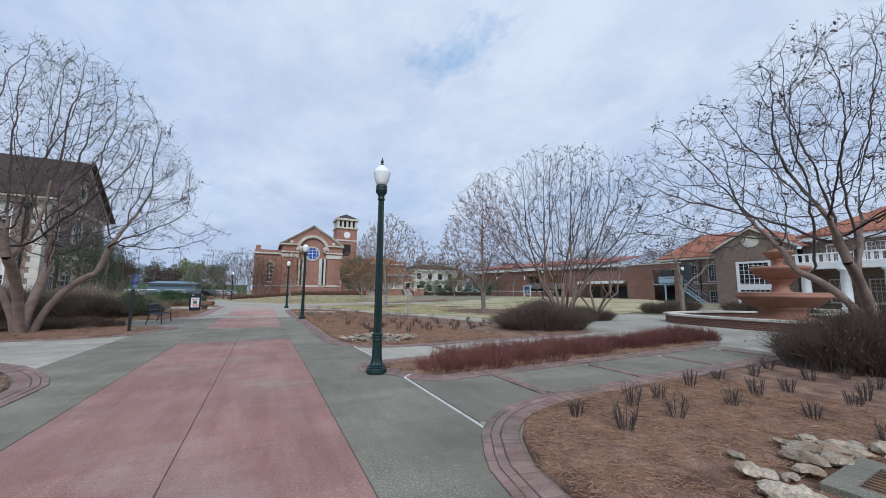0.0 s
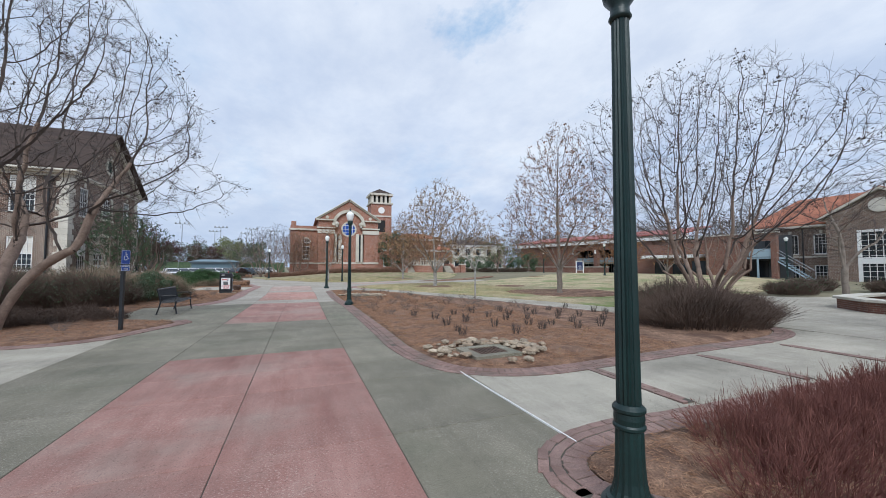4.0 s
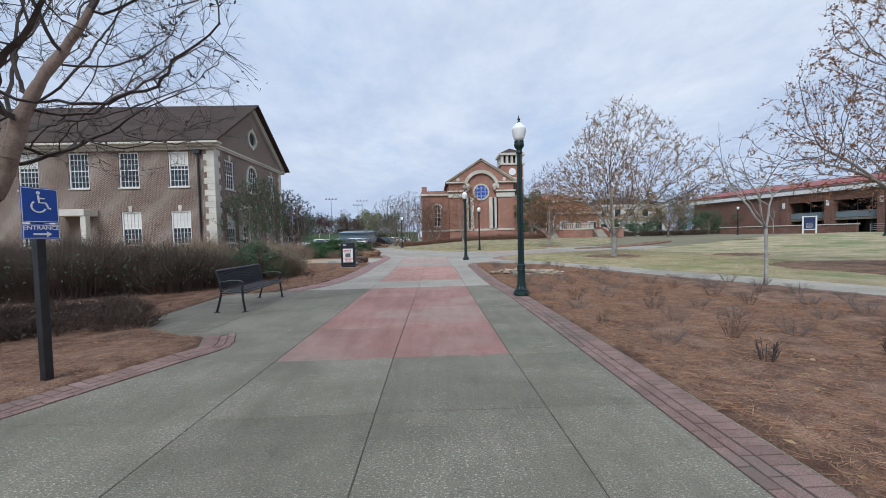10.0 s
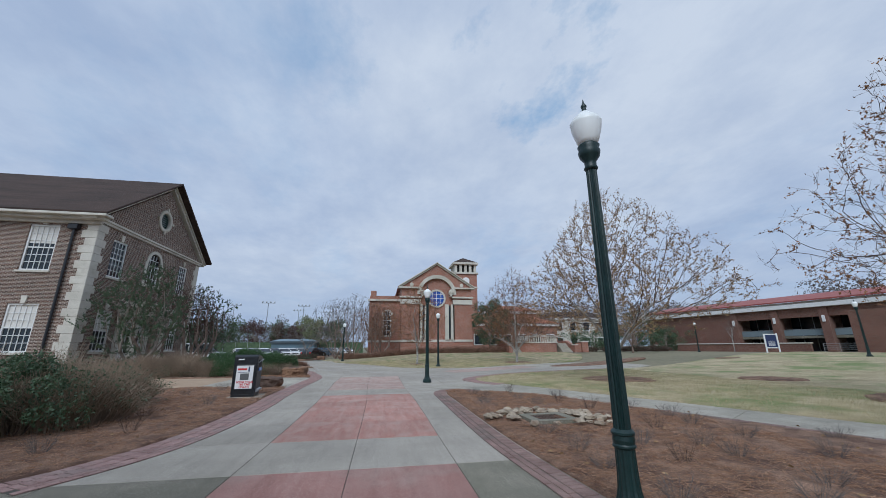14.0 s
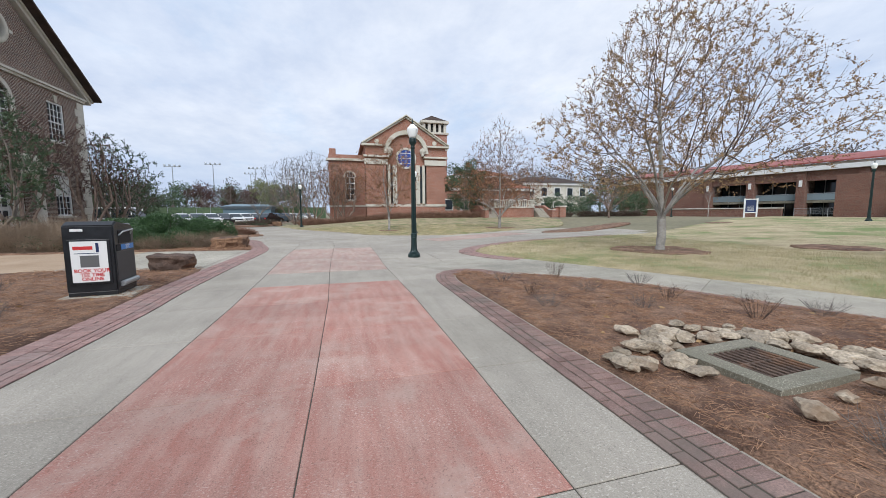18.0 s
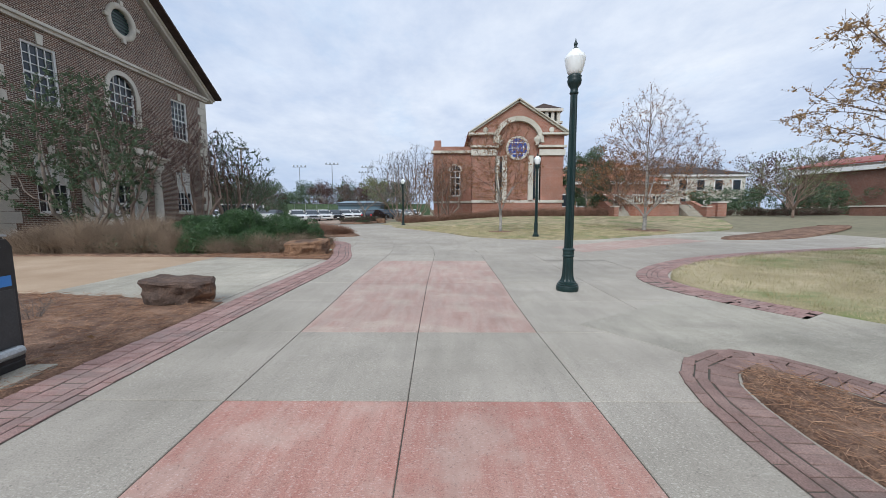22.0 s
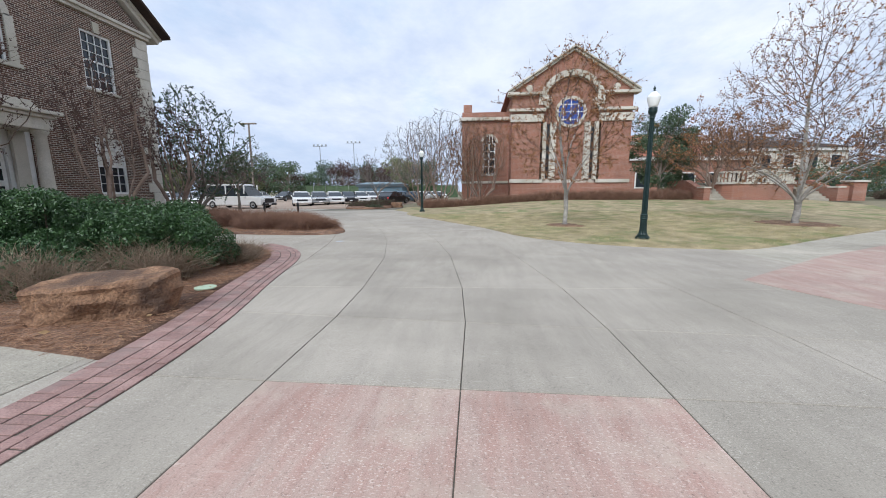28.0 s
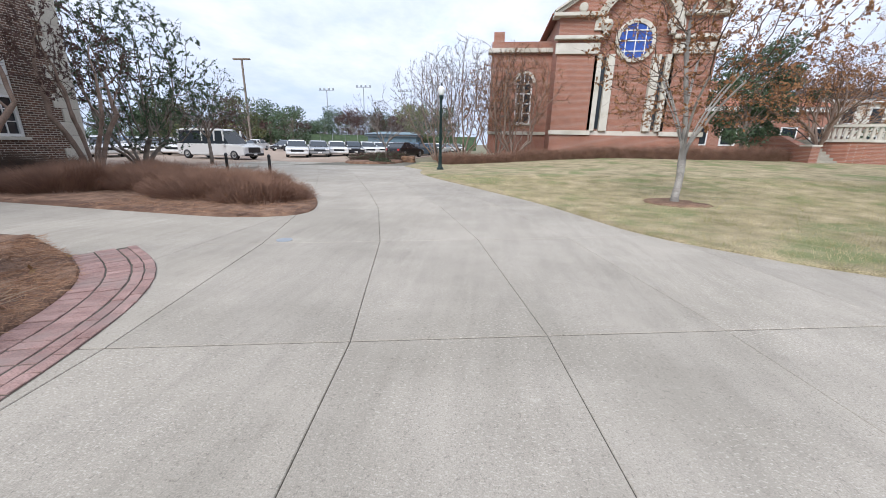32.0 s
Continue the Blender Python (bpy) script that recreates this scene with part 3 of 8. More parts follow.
for k in range(8):
    x0 = 4.8 + 3.2 * k
    y0 = 38.9 + 1.55 * k
    panel([(x0, y0 - 1.4), (x0 + 3.2, y0 + 0.15), (x0 + 3.2, y0 + 4.6), (x0, y0 + 3.4)], M_CONCN, 0.004)
panel([(4.3, 42.6), (4.95, 41.0), (8.2, 42.9), (12.1, 45.3), (11.2, 47.2), (7.4, 44.9)], M_REDN, 0.009)
for x0, x1 in ((-30, -25), (-25, -20), (-20, -15), (-15, -11), (-11, -7), (-7, -3.2)):
    panel([(x0, 11), (x1, 11), (x1, 16), (x0, 16)], M_CONC2)
for x0, x1 in ((-6.6, -5.0), (-5.0, -3.2)):
    panel([(x0, 34.2), (x1, 34.2), (x1, 37), (x0, 37)], M_CONC2, 0.005)
    panel([(x0, 37), (x1, 37), (x1, 40), (x0, 40)], M_CONC2, 0.005)
panel([(-30, 34.2), (-6.6, 34.2), (-6.6, 40), (-30, 40)], M_TAN)
for y0, y1 in ((18.8, 20.4), (20.4, 22.0), (22.0, 23.6), (23.6, 25.2)):
    panel([(-5.2, y0), (-3.2, y0), (-3.2, y1), (-5.2, y1)], M_CONC)
for x0, x1 in ((-16, -12), (-12, -8), (-8, -4.7)):
    panel([(x0, 45.2), (x1, 45.2), (x1, 48.6), (x0, 48.6)], M_CONCN, 0.005)

B1_OUT = spline([(2.25, -6), (2.28, 0), (2.46, 2.88), (2.76, 3.77), (3.04, 4.2), (3.42, 4.54), (3.98, 4.81), (4.96, 5.02), (6.66, 5.12), (8.37, 5.2), (11.1, 5.35), (14, 5.3), (15.4, 4.4)])
TW_OUT = spline([(2.45, 7.75), (2.87, 7.2), (3.1, 6.72), (3.55, 6.4), (4.6, 6.4), (7.76, 6.55), (10.9, 6.7), (13.2, 7.0), (14.3, 7.8), (13.2, 8.55), (10, 8.6), (5.15, 8.65), (3.5, 8.7), (2.65, 8.4)], 0.2, True)
B3_LEFT = spline([(2.34, 13.2), (2.36, 15), (2.35, 18), (2.30, 22), (2.15, 25), (2.18, 29.5), (2.2, 31.1), (2.38, 31.9), (2.61, 32.22), (3.02, 32.46), (3.56, 32.3), (4.1, 31.3)])
B3_FRONT = spline([(2.34, 13.2), (2.44, 12.12), (2.68, 11.25), (3.0, 10.8), (3.36, 10.55), (3.74, 10.4), (4.27, 10.3), (5.02, 10.3), (6.26, 10.38), (8, 10.5), (11, 10.65), (12.6, 11.3), (13.0, 12.5)])
B3_BACK = spline([(4.1, 31.3), (5.5, 29.9), (6.65, 27.3), (7.5, 25.6), (9.5, 20.8), (10.3, 18.1), (11.5, 14.8), (13.0, 12.5)])
L_FRONT = spline([(-6.1, 15.5), (-4.3, 15.5), (-3.4, 16.0), (-2.9, 17.0), (-2.5, 17.9), (-2.31, 18.4), (-2.6, 19.1)])
L_MID = spline([(-3.3, 23.6), (-2.82, 24.5), (-2.5, 25.6), (-2.33, 27.3), (-2.31, 29.8), (-2.38, 31.2), (-2.40, 32.8), (-2.40, 35.2), (-2.36, 37.4), (-2.38, 38.8), (-2.6, 40.15), (-3.08, 41.87), (-3.55, 43.7), (-4.0, 44.7), (-4.6, 45.4), (-5.4, 45.95)])
L0 = spline([(-2.3, -6), (-2.35, 4), (-2.3, 8.0), (-2.45, 9.0), (-2.95, 10.0), (-3.7, 11.0), (-4.6, 11.6), (-6.5, 11.9), (-12, 12)])


def offset(line, d):
    """A line moved to its right by d."""
    out = []
    for i, (x, y) in enumerate(line):
        ax, ay = line[max(i - 1, 0)]
        bx, by = line[min(i + 1, len(line) - 1)]
        t = Vector((bx - ax, by - ay)).normalized()
        out.append((x + t.y * d, y - t.x * d))
    return out


for ax, ay, bx, by in ((3.03, 4.2, 3.04, 6.85), (3.04, 6.85, 3.25, 7.05), (3.1, 8.42, 3.02, 10.9), (3.0, 7.9, 3.5, 7.95)):
    d = Vector((bx - ax, by - ay, 0)).normalized()
    s = Vector((d.y, -d.x, 0)) * 0.007
    q = [Vector((ax, ay, 0)) - s, Vector((ax, ay, 0)) + s, Vector((bx, by, 0)) + s, Vector((bx, by, 0)) - s]
    raw("joint_sealant", [(v.x, v.y, 0.0) for v in q] + [(v.x, v.y, 0.019) for v in q], [(4, 5, 6, 7)] + [(k, (k + 1) % 4, 4 + (k + 1) % 4, 4 + k) for k in range(4)], M_PAPER, pavement, "strip of white joint sealant")

BW = 0.44
bed_polys = {
    "bed_fountain_walk": offset(B1_OUT, BW) + [(15.2, -6)],
    "bed_long": offset(B3_LEFT, BW)[:-1] + B3_BACK + offset(B3_FRONT, -BW)[::-1],
    "bed_entrance": offset(L_FRONT, -BW) + [(-3.4, 19.0), (-4.9, 19.9), (-5.1, 23.4), (-3.9, 23.7)] + [p for p in offset(L_MID, -0.62) if p[1] < 34.1] + [(-3.1, 34.35), (-6.4, 34.9), (-14, 35.1), (-30, 35.1), (-30, 16.0)],
    "bed_boulder": [(-3.05, 39.2)] + [p for p in offset(L_MID, -0.62) if p[1] > 39.3] + [(-7.2, 46.1), (-16, 46.0), (-16, 40.2), (-7, 39.8)],
    "bed_lot": spline([(-11, 48.3), (-7.1, 47.95), (-5.4, 47.9), (-4.5, 48.4), (-4.6, 49.4), (-5.6, 51.2), (-7.3, 53.2), (-10.5, 54.6)], 0.3) + [(-16, 55), (-16, 48.4)],
    "bed_corner": [(-2.8, -6)] + offset(L0, -BW)[1:] + [(-14, 11.6), (-14, -6)],
}
bed_polys["bed_red_twig"] = [p for p in offset(TW_OUT, -0.42)]
for k, (nm, poly) in enumerate(bed_polys.items()):
    sheet(nm, poly, 0.45, 0.012, M_STRAW, "planting bed of brown pine straw", 0.035, 0.03, k)
LAWN1 = spline([(4.9, 36.2), (5.0, 34.9), (6.0, 32.9), (7.3, 30.3), (8.9, 26.8), (10.5, 23.4), (11.8, 20.0), (12.6, 17.4)], 0.4) + [(16, 17), (24, 19), (40, 24), (52, 40), (50, 56)] + spline([(34, 50), (26, 46.3), (19.3, 43.0), (12.2, 40.9), (8.4, 39.4), (6.0, 37.7), (4.9, 36.2)], 0.4)[:-1]
LAWN2 = spline([(-4.4, 61.5), (-3.9, 58.5), (-1.2, 53.6), (0.4, 50.8), (1.5, 48.2), (2.5, 47.1), (3.5, 46.4), (5.1, 45.95), (7, 46.1), (10.3, 48.2), (15.4, 51.5), (21, 55.5), (25, 62)], 0.4) + [(25, 70), (-6, 70), (-6, 64)]
sheet("lawn_near", LAWN1, 0.8, 0.02, M_TURF, "half-dormant lawn, straw-coloured with green patches", 0.03, 0.02, 11)
sheet("lawn_chapel", LAWN2, 0.8, 0.02, M_GRASS, "dormant lawn in front of the chapel", 0.03, 0.02, 12)


def disc(x, y, r, seed):
    rng = random.Random(seed)
    return [(x + r * (1 + 0.12 * math.sin(3 * a + seed)) * math.cos(a) * rng.uniform(0.95, 1.05), y + r * math.sin(a) * rng.uniform(0.95, 1.05)) for a in [k * math.pi / 12 for k in range(24)]]


for k, (x, y, r) in enumerate(((11.05, 34.26, 1.5), (16.2, 24.7, 3.4), (13.2, 52.8, 1.3), (3.7, 51.7, 0.75), (30, 47, 0.9), (17.5, 33, 1.2))):
    sheet("mulch_ring", disc(x, y, r, k), 0.4, 0.045, M_STRAW, "ring of pine straw round a tree", 0.03, 0.03, k)
sheet("bed_island", spline([(13.4, 45.9), (16.6, 46.3), (21, 49.0), (27, 53.2), (26.2, 54.5), (20, 51.2), (15, 48.0)], 0.5, True), 0.8, 0.03, M_STRAW, "planting strip of pine straw between two walks", 0.03, 0.03, 14)
LOT = [(-60, 58), (-14, 58), (-11.5, 66), (-9.5, 70), (-8, 76), (-7, 140), (-60, 140)]
sheet("parking_lot", LOT, 8, -0.03, M_LOT, "tan paved car park", 0.0, 0.0, 0)
sheet("lot_drive", [(-16, 54.5), (-9, 54.8), (-6.5, 53.5), (-3.9, 59.0), (-4.4, 62.0), (-5.6, 66), (-7, 72), (-9.5, 70), (-11.5, 66), (-14, 58)], 4, -0.006, M_CONC, "concrete drive into the car park", 0, 0, 0)

# ---- lamp posts ----


def lamp_post(x, y, z=0.0):
    top = thing("street_lamp", "dark green fluted cast-iron lamp post with a frosted acorn globe", "lamp post", (x, y, z), 0, "lamp posts along the walk")
    part("base", lathe([(0.188, 0), (0.192, 0.045), (0.188, 0.085), (0.174, 0.10), (0.178, 0.12), (0.150, 0.135), (0.152, 0.155), (0.126, 0.17)], 40), M_POST, top)
    part("bell", lathe([(0.128, 0.165), (0.110, 0.21), (0.098, 0.27), (0.090, 0.40), (0.086, 0.60)], 32, 16, 0.07), M_POST, top)
    part("collar", lathe([(0.084, 0.59), (0.100, 0.605), (0.100, 0.62), (0.092, 0.632), (0.096, 0.665), (0.092, 0.70), (0.102, 0.712), (0.102, 0.73), (0.078, 0.755)], 32), M_POST, top)
    part("shaft", lathe([(0.076, 0.75), (0.068, 2.0), (0.056, 3.36)], 32, 16, 0.14), M_POST, top)
    part("capital", lathe([(0.06, 3.34), (0.075, 3.36), (0.062, 3.39), (0.062, 3.44), (0.105, 3.50), (0.118, 3.56), (0.105, 3.60), (0.118, 3.63), (0.085, 3.66)], 24), M_POST, top, "", True)
    part("globe", lathe([(0.085, 3.64), (0.12, 3.70), (0.155, 3.82), (0.168, 3.90), (0.172, 3.93), (0.15, 3.95), (0.145, 3.975), (0.10, 4.01), (0.075, 4.04), (0.06, 4.06)], 28), M_GLOBE, top, "white frosted acorn globe", True)
    part("finial", lathe([(0.05, 4.06), (0.045, 4.08), (0.018, 4.10), (0.028, 4.13), (0.034, 4.15), (0.022, 4.17), (0.01, 4.20), (0.004, 4.24)], 14), M_POST, top, "", True)
    return top


lamp = lamp_post(2.69, 7.44)
for x, y in ((2.62, 21.9), (2.5, 35.25), (4.89, 47.5), (-3.49, 61.3), (45, 65.5), (44, 26.4), (36, 41)):
    copy_thing(lamp, pose(x, y, terrain(x, y) - (0.09 if y > 65 else 0)))

# ---- buildings ----


def holed(u0, u1, z0, z1, holes, thick, m, bm=None):
    """A wall of u by z with rectangular holes (ua, ub, za, zb), thick along +v; m places it."""
    if bm is None and all(u0 < h[0] and h[1] < u1 and z0 < h[2] and h[3] < z1 for h in holes):
        own = bmesh.new()
        es = []
        for a, c, d, e in [(u0, u1, z0, z1), *holes]:
            vs = [own.verts.new((x, 0, z)) for x, z in ((a, d), (c, d), (c, e), (a, e))]
            es += [own.edges.new((vs[k], vs[(k + 1) % 4])) for k in range(4)]
        bmesh.ops.triangle_fill(own, edges=es, use_beauty=True)
        for v in [v for v in bmesh.ops.extrude_face_region(own, geom=own.faces[:])["geom"] if isinstance(v, bmesh.types.BMVert)]:
            v.co.y += thick
        bmesh.ops.transform(own, verts=own.verts, matrix=m)
        bmesh.ops.recalc_face_normals(own, faces=own.faces)
        return own
    own = bm or bmesh.new()
    us = sorted({u0, u1, *(h[0] for h in holes), *(h[1] for h in holes)})
    zs = sorted({z0, z1, *(h[2] for h in holes), *(h[3] for h in holes)})
    for a, b in zip(us, us[1:]):
        for c, d in zip(zs, zs[1:]):
            mu, mz = (a + b) / 2, (c + d) / 2
            if not any(h[0] < mu < h[1] and h[2] < mz < h[3] for h in holes):
                box(a, b, 0, thick, c, d, 0, own, m)
    return own


def sash(parent, u, z, w, h, m, cols=4, rows=6, blind=0.0, keystone=True, sill=True):
    """A white sash window with its parts, in an opening at u (centre), z (bottom)."""
    win = new("window")
    win.parent = parent
    win.matrix_local = m @ Matrix.Translation((u, 0, z))
    fr = 0.09
    bm = box(-w / 2, -w / 2 + fr, 0.06, 0.16, 0, h)
    box(w / 2 - fr, w / 2, 0.06, 0.16, 0, h, 0, bm)
    box(-w / 2 + fr, w / 2 - fr, 0.06, 0.16, h - fr, h, 0, bm)
    box(-w / 2 + fr, w / 2 - fr, 0.06, 0.16, 0, fr, 0, bm)
    part("frame", bm, M_WHITE, win)
    bm = box(-w / 2 + fr, w / 2 - fr, 0.075, 0.14, h / 2 - 0.035, h / 2 + 0.035)
    for k in range(1, cols):
        x = -w / 2 + fr + (w - 2 * fr) * k / cols
        box(x - 0.014, x + 0.014, 0.09, 0.13, fr, h - fr, 0, bm)
    for k in range(1, rows):
        if k * 2 != rows:
            zz = fr + (h - 2 * fr) * k / rows
            box(-w / 2 + fr, w / 2 - fr, 0.092, 0.128, zz - 0.014, zz + 0.014, 0, bm)
    part("muntin_grid", bm, M_WHITE, win)
    part("pane", box(-w / 2 + fr, w / 2 - fr, 0.135, 0.145, fr, h - fr), M_GLASS, win)
    if blind:
        part("blind", box(-w / 2 + fr, w / 2 - fr, 0.131, 0.1345, h - fr - (h - 2 * fr) * blind, h - fr), M_BLIND, win, "lowered pale blind")
    if sill:
        part("sill", box(-w / 2 - 0.08, w / 2 + 0.08, -0.09, 0.14, -0.11, -0.002, 0.01), M_STONE, win)
    if keystone:
        part("keystone", prism([(-0.10, 0), (0.10, 0), (0.15, 0.42), (-0.15, 0.42)], 0.12, None, Matrix.Translation((0, 0.06, h + 0.002)) @ pose(0, 0, 0, 90, 0, 0)), M_STONE, win)
    return win


SOUTH = Matrix.Identity(4)


def facing_east(x, y=0.0, z=0.0):
    """Places u along +y with the face towards +x at x."""
    return Matrix.Translation((x, y, z)) @ pose(0, 0, 0, 0, 0, 90)


def facing_south(y, x=0.0, z=0.0):
    return Matrix.Translation((x, y, z))


def hall():
    """The brown-brick hall whose gable faces the walk."""
    b = thing("brick_hall", "two-storey brown brick hall with stone quoins and a gabled front", "building")
    X, Y0, Y1, W = -16.2, 42.2, 54.6, -62.0
    E = facing_east(X)
    S = facing_south(Y0)
    gw = [(43.6 + 0.05, 45.0), (51.45, 52.8)]
    gh = [(a, c, 5.75, 8.1) for a, c in gw] + [(a, c, 1.3, 3.75) for a, c in gw] + [(47.35, 48.85, 5.9, 8.35), (45.55, 49.15, 0.4, 3.6)]
    part("front_wall", holed(Y0, Y1, 0, 9.0, gh, 0.4, E), M_BRICK1, b)
    sw = [-18.9 - 3.75 * k for k in range(11)]
    sh = [(u - 0.75, u + 0.75, 5.75, 8.45) for u in sw] + [(u - 0.75, u + 0.75, 1.3, 3.9) for k, u in enumerate(sw) if k != 2]
    part("side_wall", holed(W, X - 0.4, 0, 9.0, sh, 0.4, S), M_BRICK1, b)
    part("back_wall", box(W, X - 0.4, Y1 - 0.4, Y1, 0, 9.0), M_BRICK1, b)
    # solid near-black block that stands in for the unlit rooms
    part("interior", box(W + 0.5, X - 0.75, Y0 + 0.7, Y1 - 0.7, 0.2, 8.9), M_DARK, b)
    mid = (Y0 + Y1) / 2
    tri = bmesh.new()
    ring = [(math.cos(a) * 0.62, math.sin(a) * 0.62) for a in [2 * math.pi * k / 32 for k in range(32)]]
    oz = 10.9
    outer = [(Y0 - mid, 9.0), (Y1 - mid, 9.0), (0, 13.35)]
    vo = [tri.verts.new((0, mid + y, z)) for y, z in outer]
    vi = [tri.verts.new((0, mid + c, oz + s)) for c, s in ring]
    es = [tri.edges.new((vo[k], vo[(k + 1) % 3])) for k in range(3)] + [tri.edges.new((vi[k], vi[(k + 1) % 32])) for k in range(32)]
    bmesh.ops.triangle_fill(tri, edges=es, use_beauty=True)
    ex = bmesh.ops.extrude_face_region(tri, geom=tri.faces[:])
    for v in ex["geom"]:
        if isinstance(v, bmesh.types.BMVert):
            v.co.x -= 0.4
    bmesh.ops.translate(tri, verts=tri.verts, vec=(X, 0, 0))
    bmesh.ops.recalc_face_normals(tri, faces=tri.faces)
    part("gable", tri, M_BRICK1, b)
    ov = new("gable_window")
    ov.parent = b
    ov.matrix_local = Matrix.Translation((X, mid, oz)) @ pose(0, 0, 0, 90, 0, 90)
    bm = bmesh.new()
    for r0, r1, h in ((0.60, 0.86, 0.10),):
        rings = []
        for r, z in ((r0, -0.2), (r1, -0.2), (r1, h * 0.7), (r1 - 0.06, h), (r0 + 0.05, h), (r0, h * 0.6)):
            rings.append([bm.verts.new((r * math.cos(2 * math.pi * k / 40), r * math.sin(2 * math.pi * k / 40), z)) for k in range(40)])
        for a, c in zip(rings, rings[1:] + rings[:1]):
            for k in range(40):
                bm.faces.new((a[k], a[(k + 1) % 40], c[(k + 1) % 40], c[k]))
        bmesh.ops.recalc_face_normals(bm, faces=bm.faces)
    part("surround", bm, M_STONE, ov, "", True)
    part("pane", lathe([(0.605, -0.16), (0.605, -0.14)], 32), M_GLASS, ov)
    bm = bmesh.new()
    for k in range(7):
        box(-0.58, 0.58, -0.50 + k * 0.16, -0.44 + k * 0.16, -0.13, -0.10, 0, bm)
    part("louvre_set", bm, plain("green_louvre", (0.02, 0.06, 0.045), 0.6), ov)
    for k in range(4):
        part("keystone", box(-0.09, 0.09, 0.78, 1.02, 0, 0.13, 0.01, None, pose(0, 0, 0, 0, 0, 90 * k)), M_STONE, ov)
    # cornices: level band, raking bands, eaves
    bm = box(Y0 - 0.1, Y1 + 0.1, -0.12, 0.0, 8.72, 8.86, 0.01, None, E)
    box(Y0 - 0.15, Y1 + 0.15, -0.22, 0.0, 8.86, 9.0, 0.02, bm, E)
    part("level_cornice", bm, M_STONE, b)
    half, rise = (Y1 - Y0) / 2 + 0.75, 13.95 - 9.0
    ang = math.degrees(math.atan2(rise, half))
    run = math.hypot(half, rise)
    for s in (-1, 1):
        m = Matrix.Translation((X, mid + s * half, 9.0))
        turn = pose(0, 0, 0, 0, 0, 90 if s < 0 else -90) @ pose(0, 0, 0, 0, -ang, 0)
        bm = box(0, run, -0.20 if s < 0 else -0.55, 0.55 if s < 0 else 0.20, -0.30, -0.12, 0.02, None, m @ turn)
        box(0, run, -0.3 if s < 0 else -0.65, 0.65 if s < 0 else 0.3, -0.12, 0.0, 0.02, bm, m @ turn)
        part("raking_cornice", bm, M_STONE, b)
    bm = bmesh.new()
    for s in (-1, 1):
        m = Matrix.Translation((0, mid + s * half, 9.0))
        v = [(X + 0.75, 0, 0.02), (W - 0.5, 0, 0.02), (W - 0.5, -s * half, rise + 0.02), (X + 0.75, -s * half, rise + 0.02)]
        a = [bm.verts.new(m @ Vector(p)) for p in v]
        c = [bm.verts.new(m @ (Vector(p) + Vector((0, 0, 0.14)))) for p in v]
        bm.faces.new(a)
        bm.faces.new(c[::-1])
        for k in range(4):
            bm.faces.new((a[k], a[(k + 1) % 4], c[(k + 1) % 4], c[k]))
    bmesh.ops.recalc_face_normals(bm, faces=bm.faces)
    part("roof", bm, M_ROOF1, b, "dark brown shingle roof")
    part("frieze", box(W, X + 0.2, Y0 - 0.18, Y0, 8.55, 8.75, 0.02), M_STONE, b)
    part("soffit", box(W, X + 0.5, Y0 - 0.5, Y0, 8.75, 8.9, 0.02), M_STONE, b)
    part("eave_moulding", box(W, X + 0.75, Y0 - 0.78, Y0 - 0.1, 8.9, 9.05, 0.03), M_STONE, b)
    # quoins
    for cy, sgn in ((Y0, -1), (Y1, 1)):
        for k in range(19):
            long = 0.78 if k % 2 else 0.55
            zz = 0.02 + k * 0.455
            if sgn < 0:
                bm = box(X - long, X + 0.04, cy - 0.04, cy + (1.33 - long), zz, zz + 0.445, 0.015)
            else:
                bm = box(X - (1.33 - long), X + 0.04, cy - long, cy + 0.04, zz, zz + 0.445, 0.015)
            part("quoin", bm, M_STONE, b)
    for k, u in enumerate(sw):
        sash(b, u, 5.75, 1.5, 2.7, S, 5, 6, 0.0 if k % 3 else 0.4)
        if k != 2:
            sash(b, u, 1.3, 1.5, 2.6, S, 5, 6, 0.5)
    for a, c in gw:
        sash(b, (a + c) / 2, 5.75, c - a, 2.35, E, 4, 6, 0.0)
        sash(b, (a + c) / 2, 1.3, c - a, 2.45, E, 4, 6, 0.5)
    # arched window over the door
    win = new("arched_window")
    win.parent = b
    win.matrix_local = E @ Matrix.Translation((48.1, 0, 5.9))
    arc = [(0.75 * math.cos(a), 1.55 + 0.75 * math.sin(a)) for a in [math.pi * k / 16 for k in range(17)]]
    spand = [(0.75, 2.45), (0.75, 1.55)] + arc[1:-1] + [(-0.75, 1.55), (-0.75, 2.45)]
    part("spandrel", prism(spand, 0.38, None, Matrix.Translation((0, 0.4, 0)) @ pose(0, 0, 0, 90, 0, 0)), M_BRICK1, win)
    arch = arc + [(0.97 * x / 0.75, 1.55 + (z - 1.55) * 0.97 / 0.75) for x, z in arc[::-1]]
    part("arch_trim", prism(arch, 0.16, None, Matrix.Translation((0, 0.1, 0)) @ pose(0, 0, 0, 90, 0, 0)), M_STONE, win)
    bm = box(-0.75, -0.68, 0.06, 0.16, 0, 1.55)
    box(0.68, 0.75, 0.06, 0.16, 0, 1.55, 0, bm)
    for k in range(-1, 2):
        box(k * 0.34 - 0.015, k * 0.34 + 0.015, 0.09, 0.13, 0, 2.2, 0, bm)
    for k in range(5):
        box(-0.7, 0.7, 0.09, 0.13, k * 0.45, k * 0.45 + 0.05, 0, bm)
    part("frame", bm, M_WHITE, win)
    part("pane", box(-0.75, 0.75, 0.14, 0.15, 0, 2.4), M_GLASS, win)
    bm = box(-1.05, -0.78, -0.06, 0.0, 0, 1.6, 0.01)
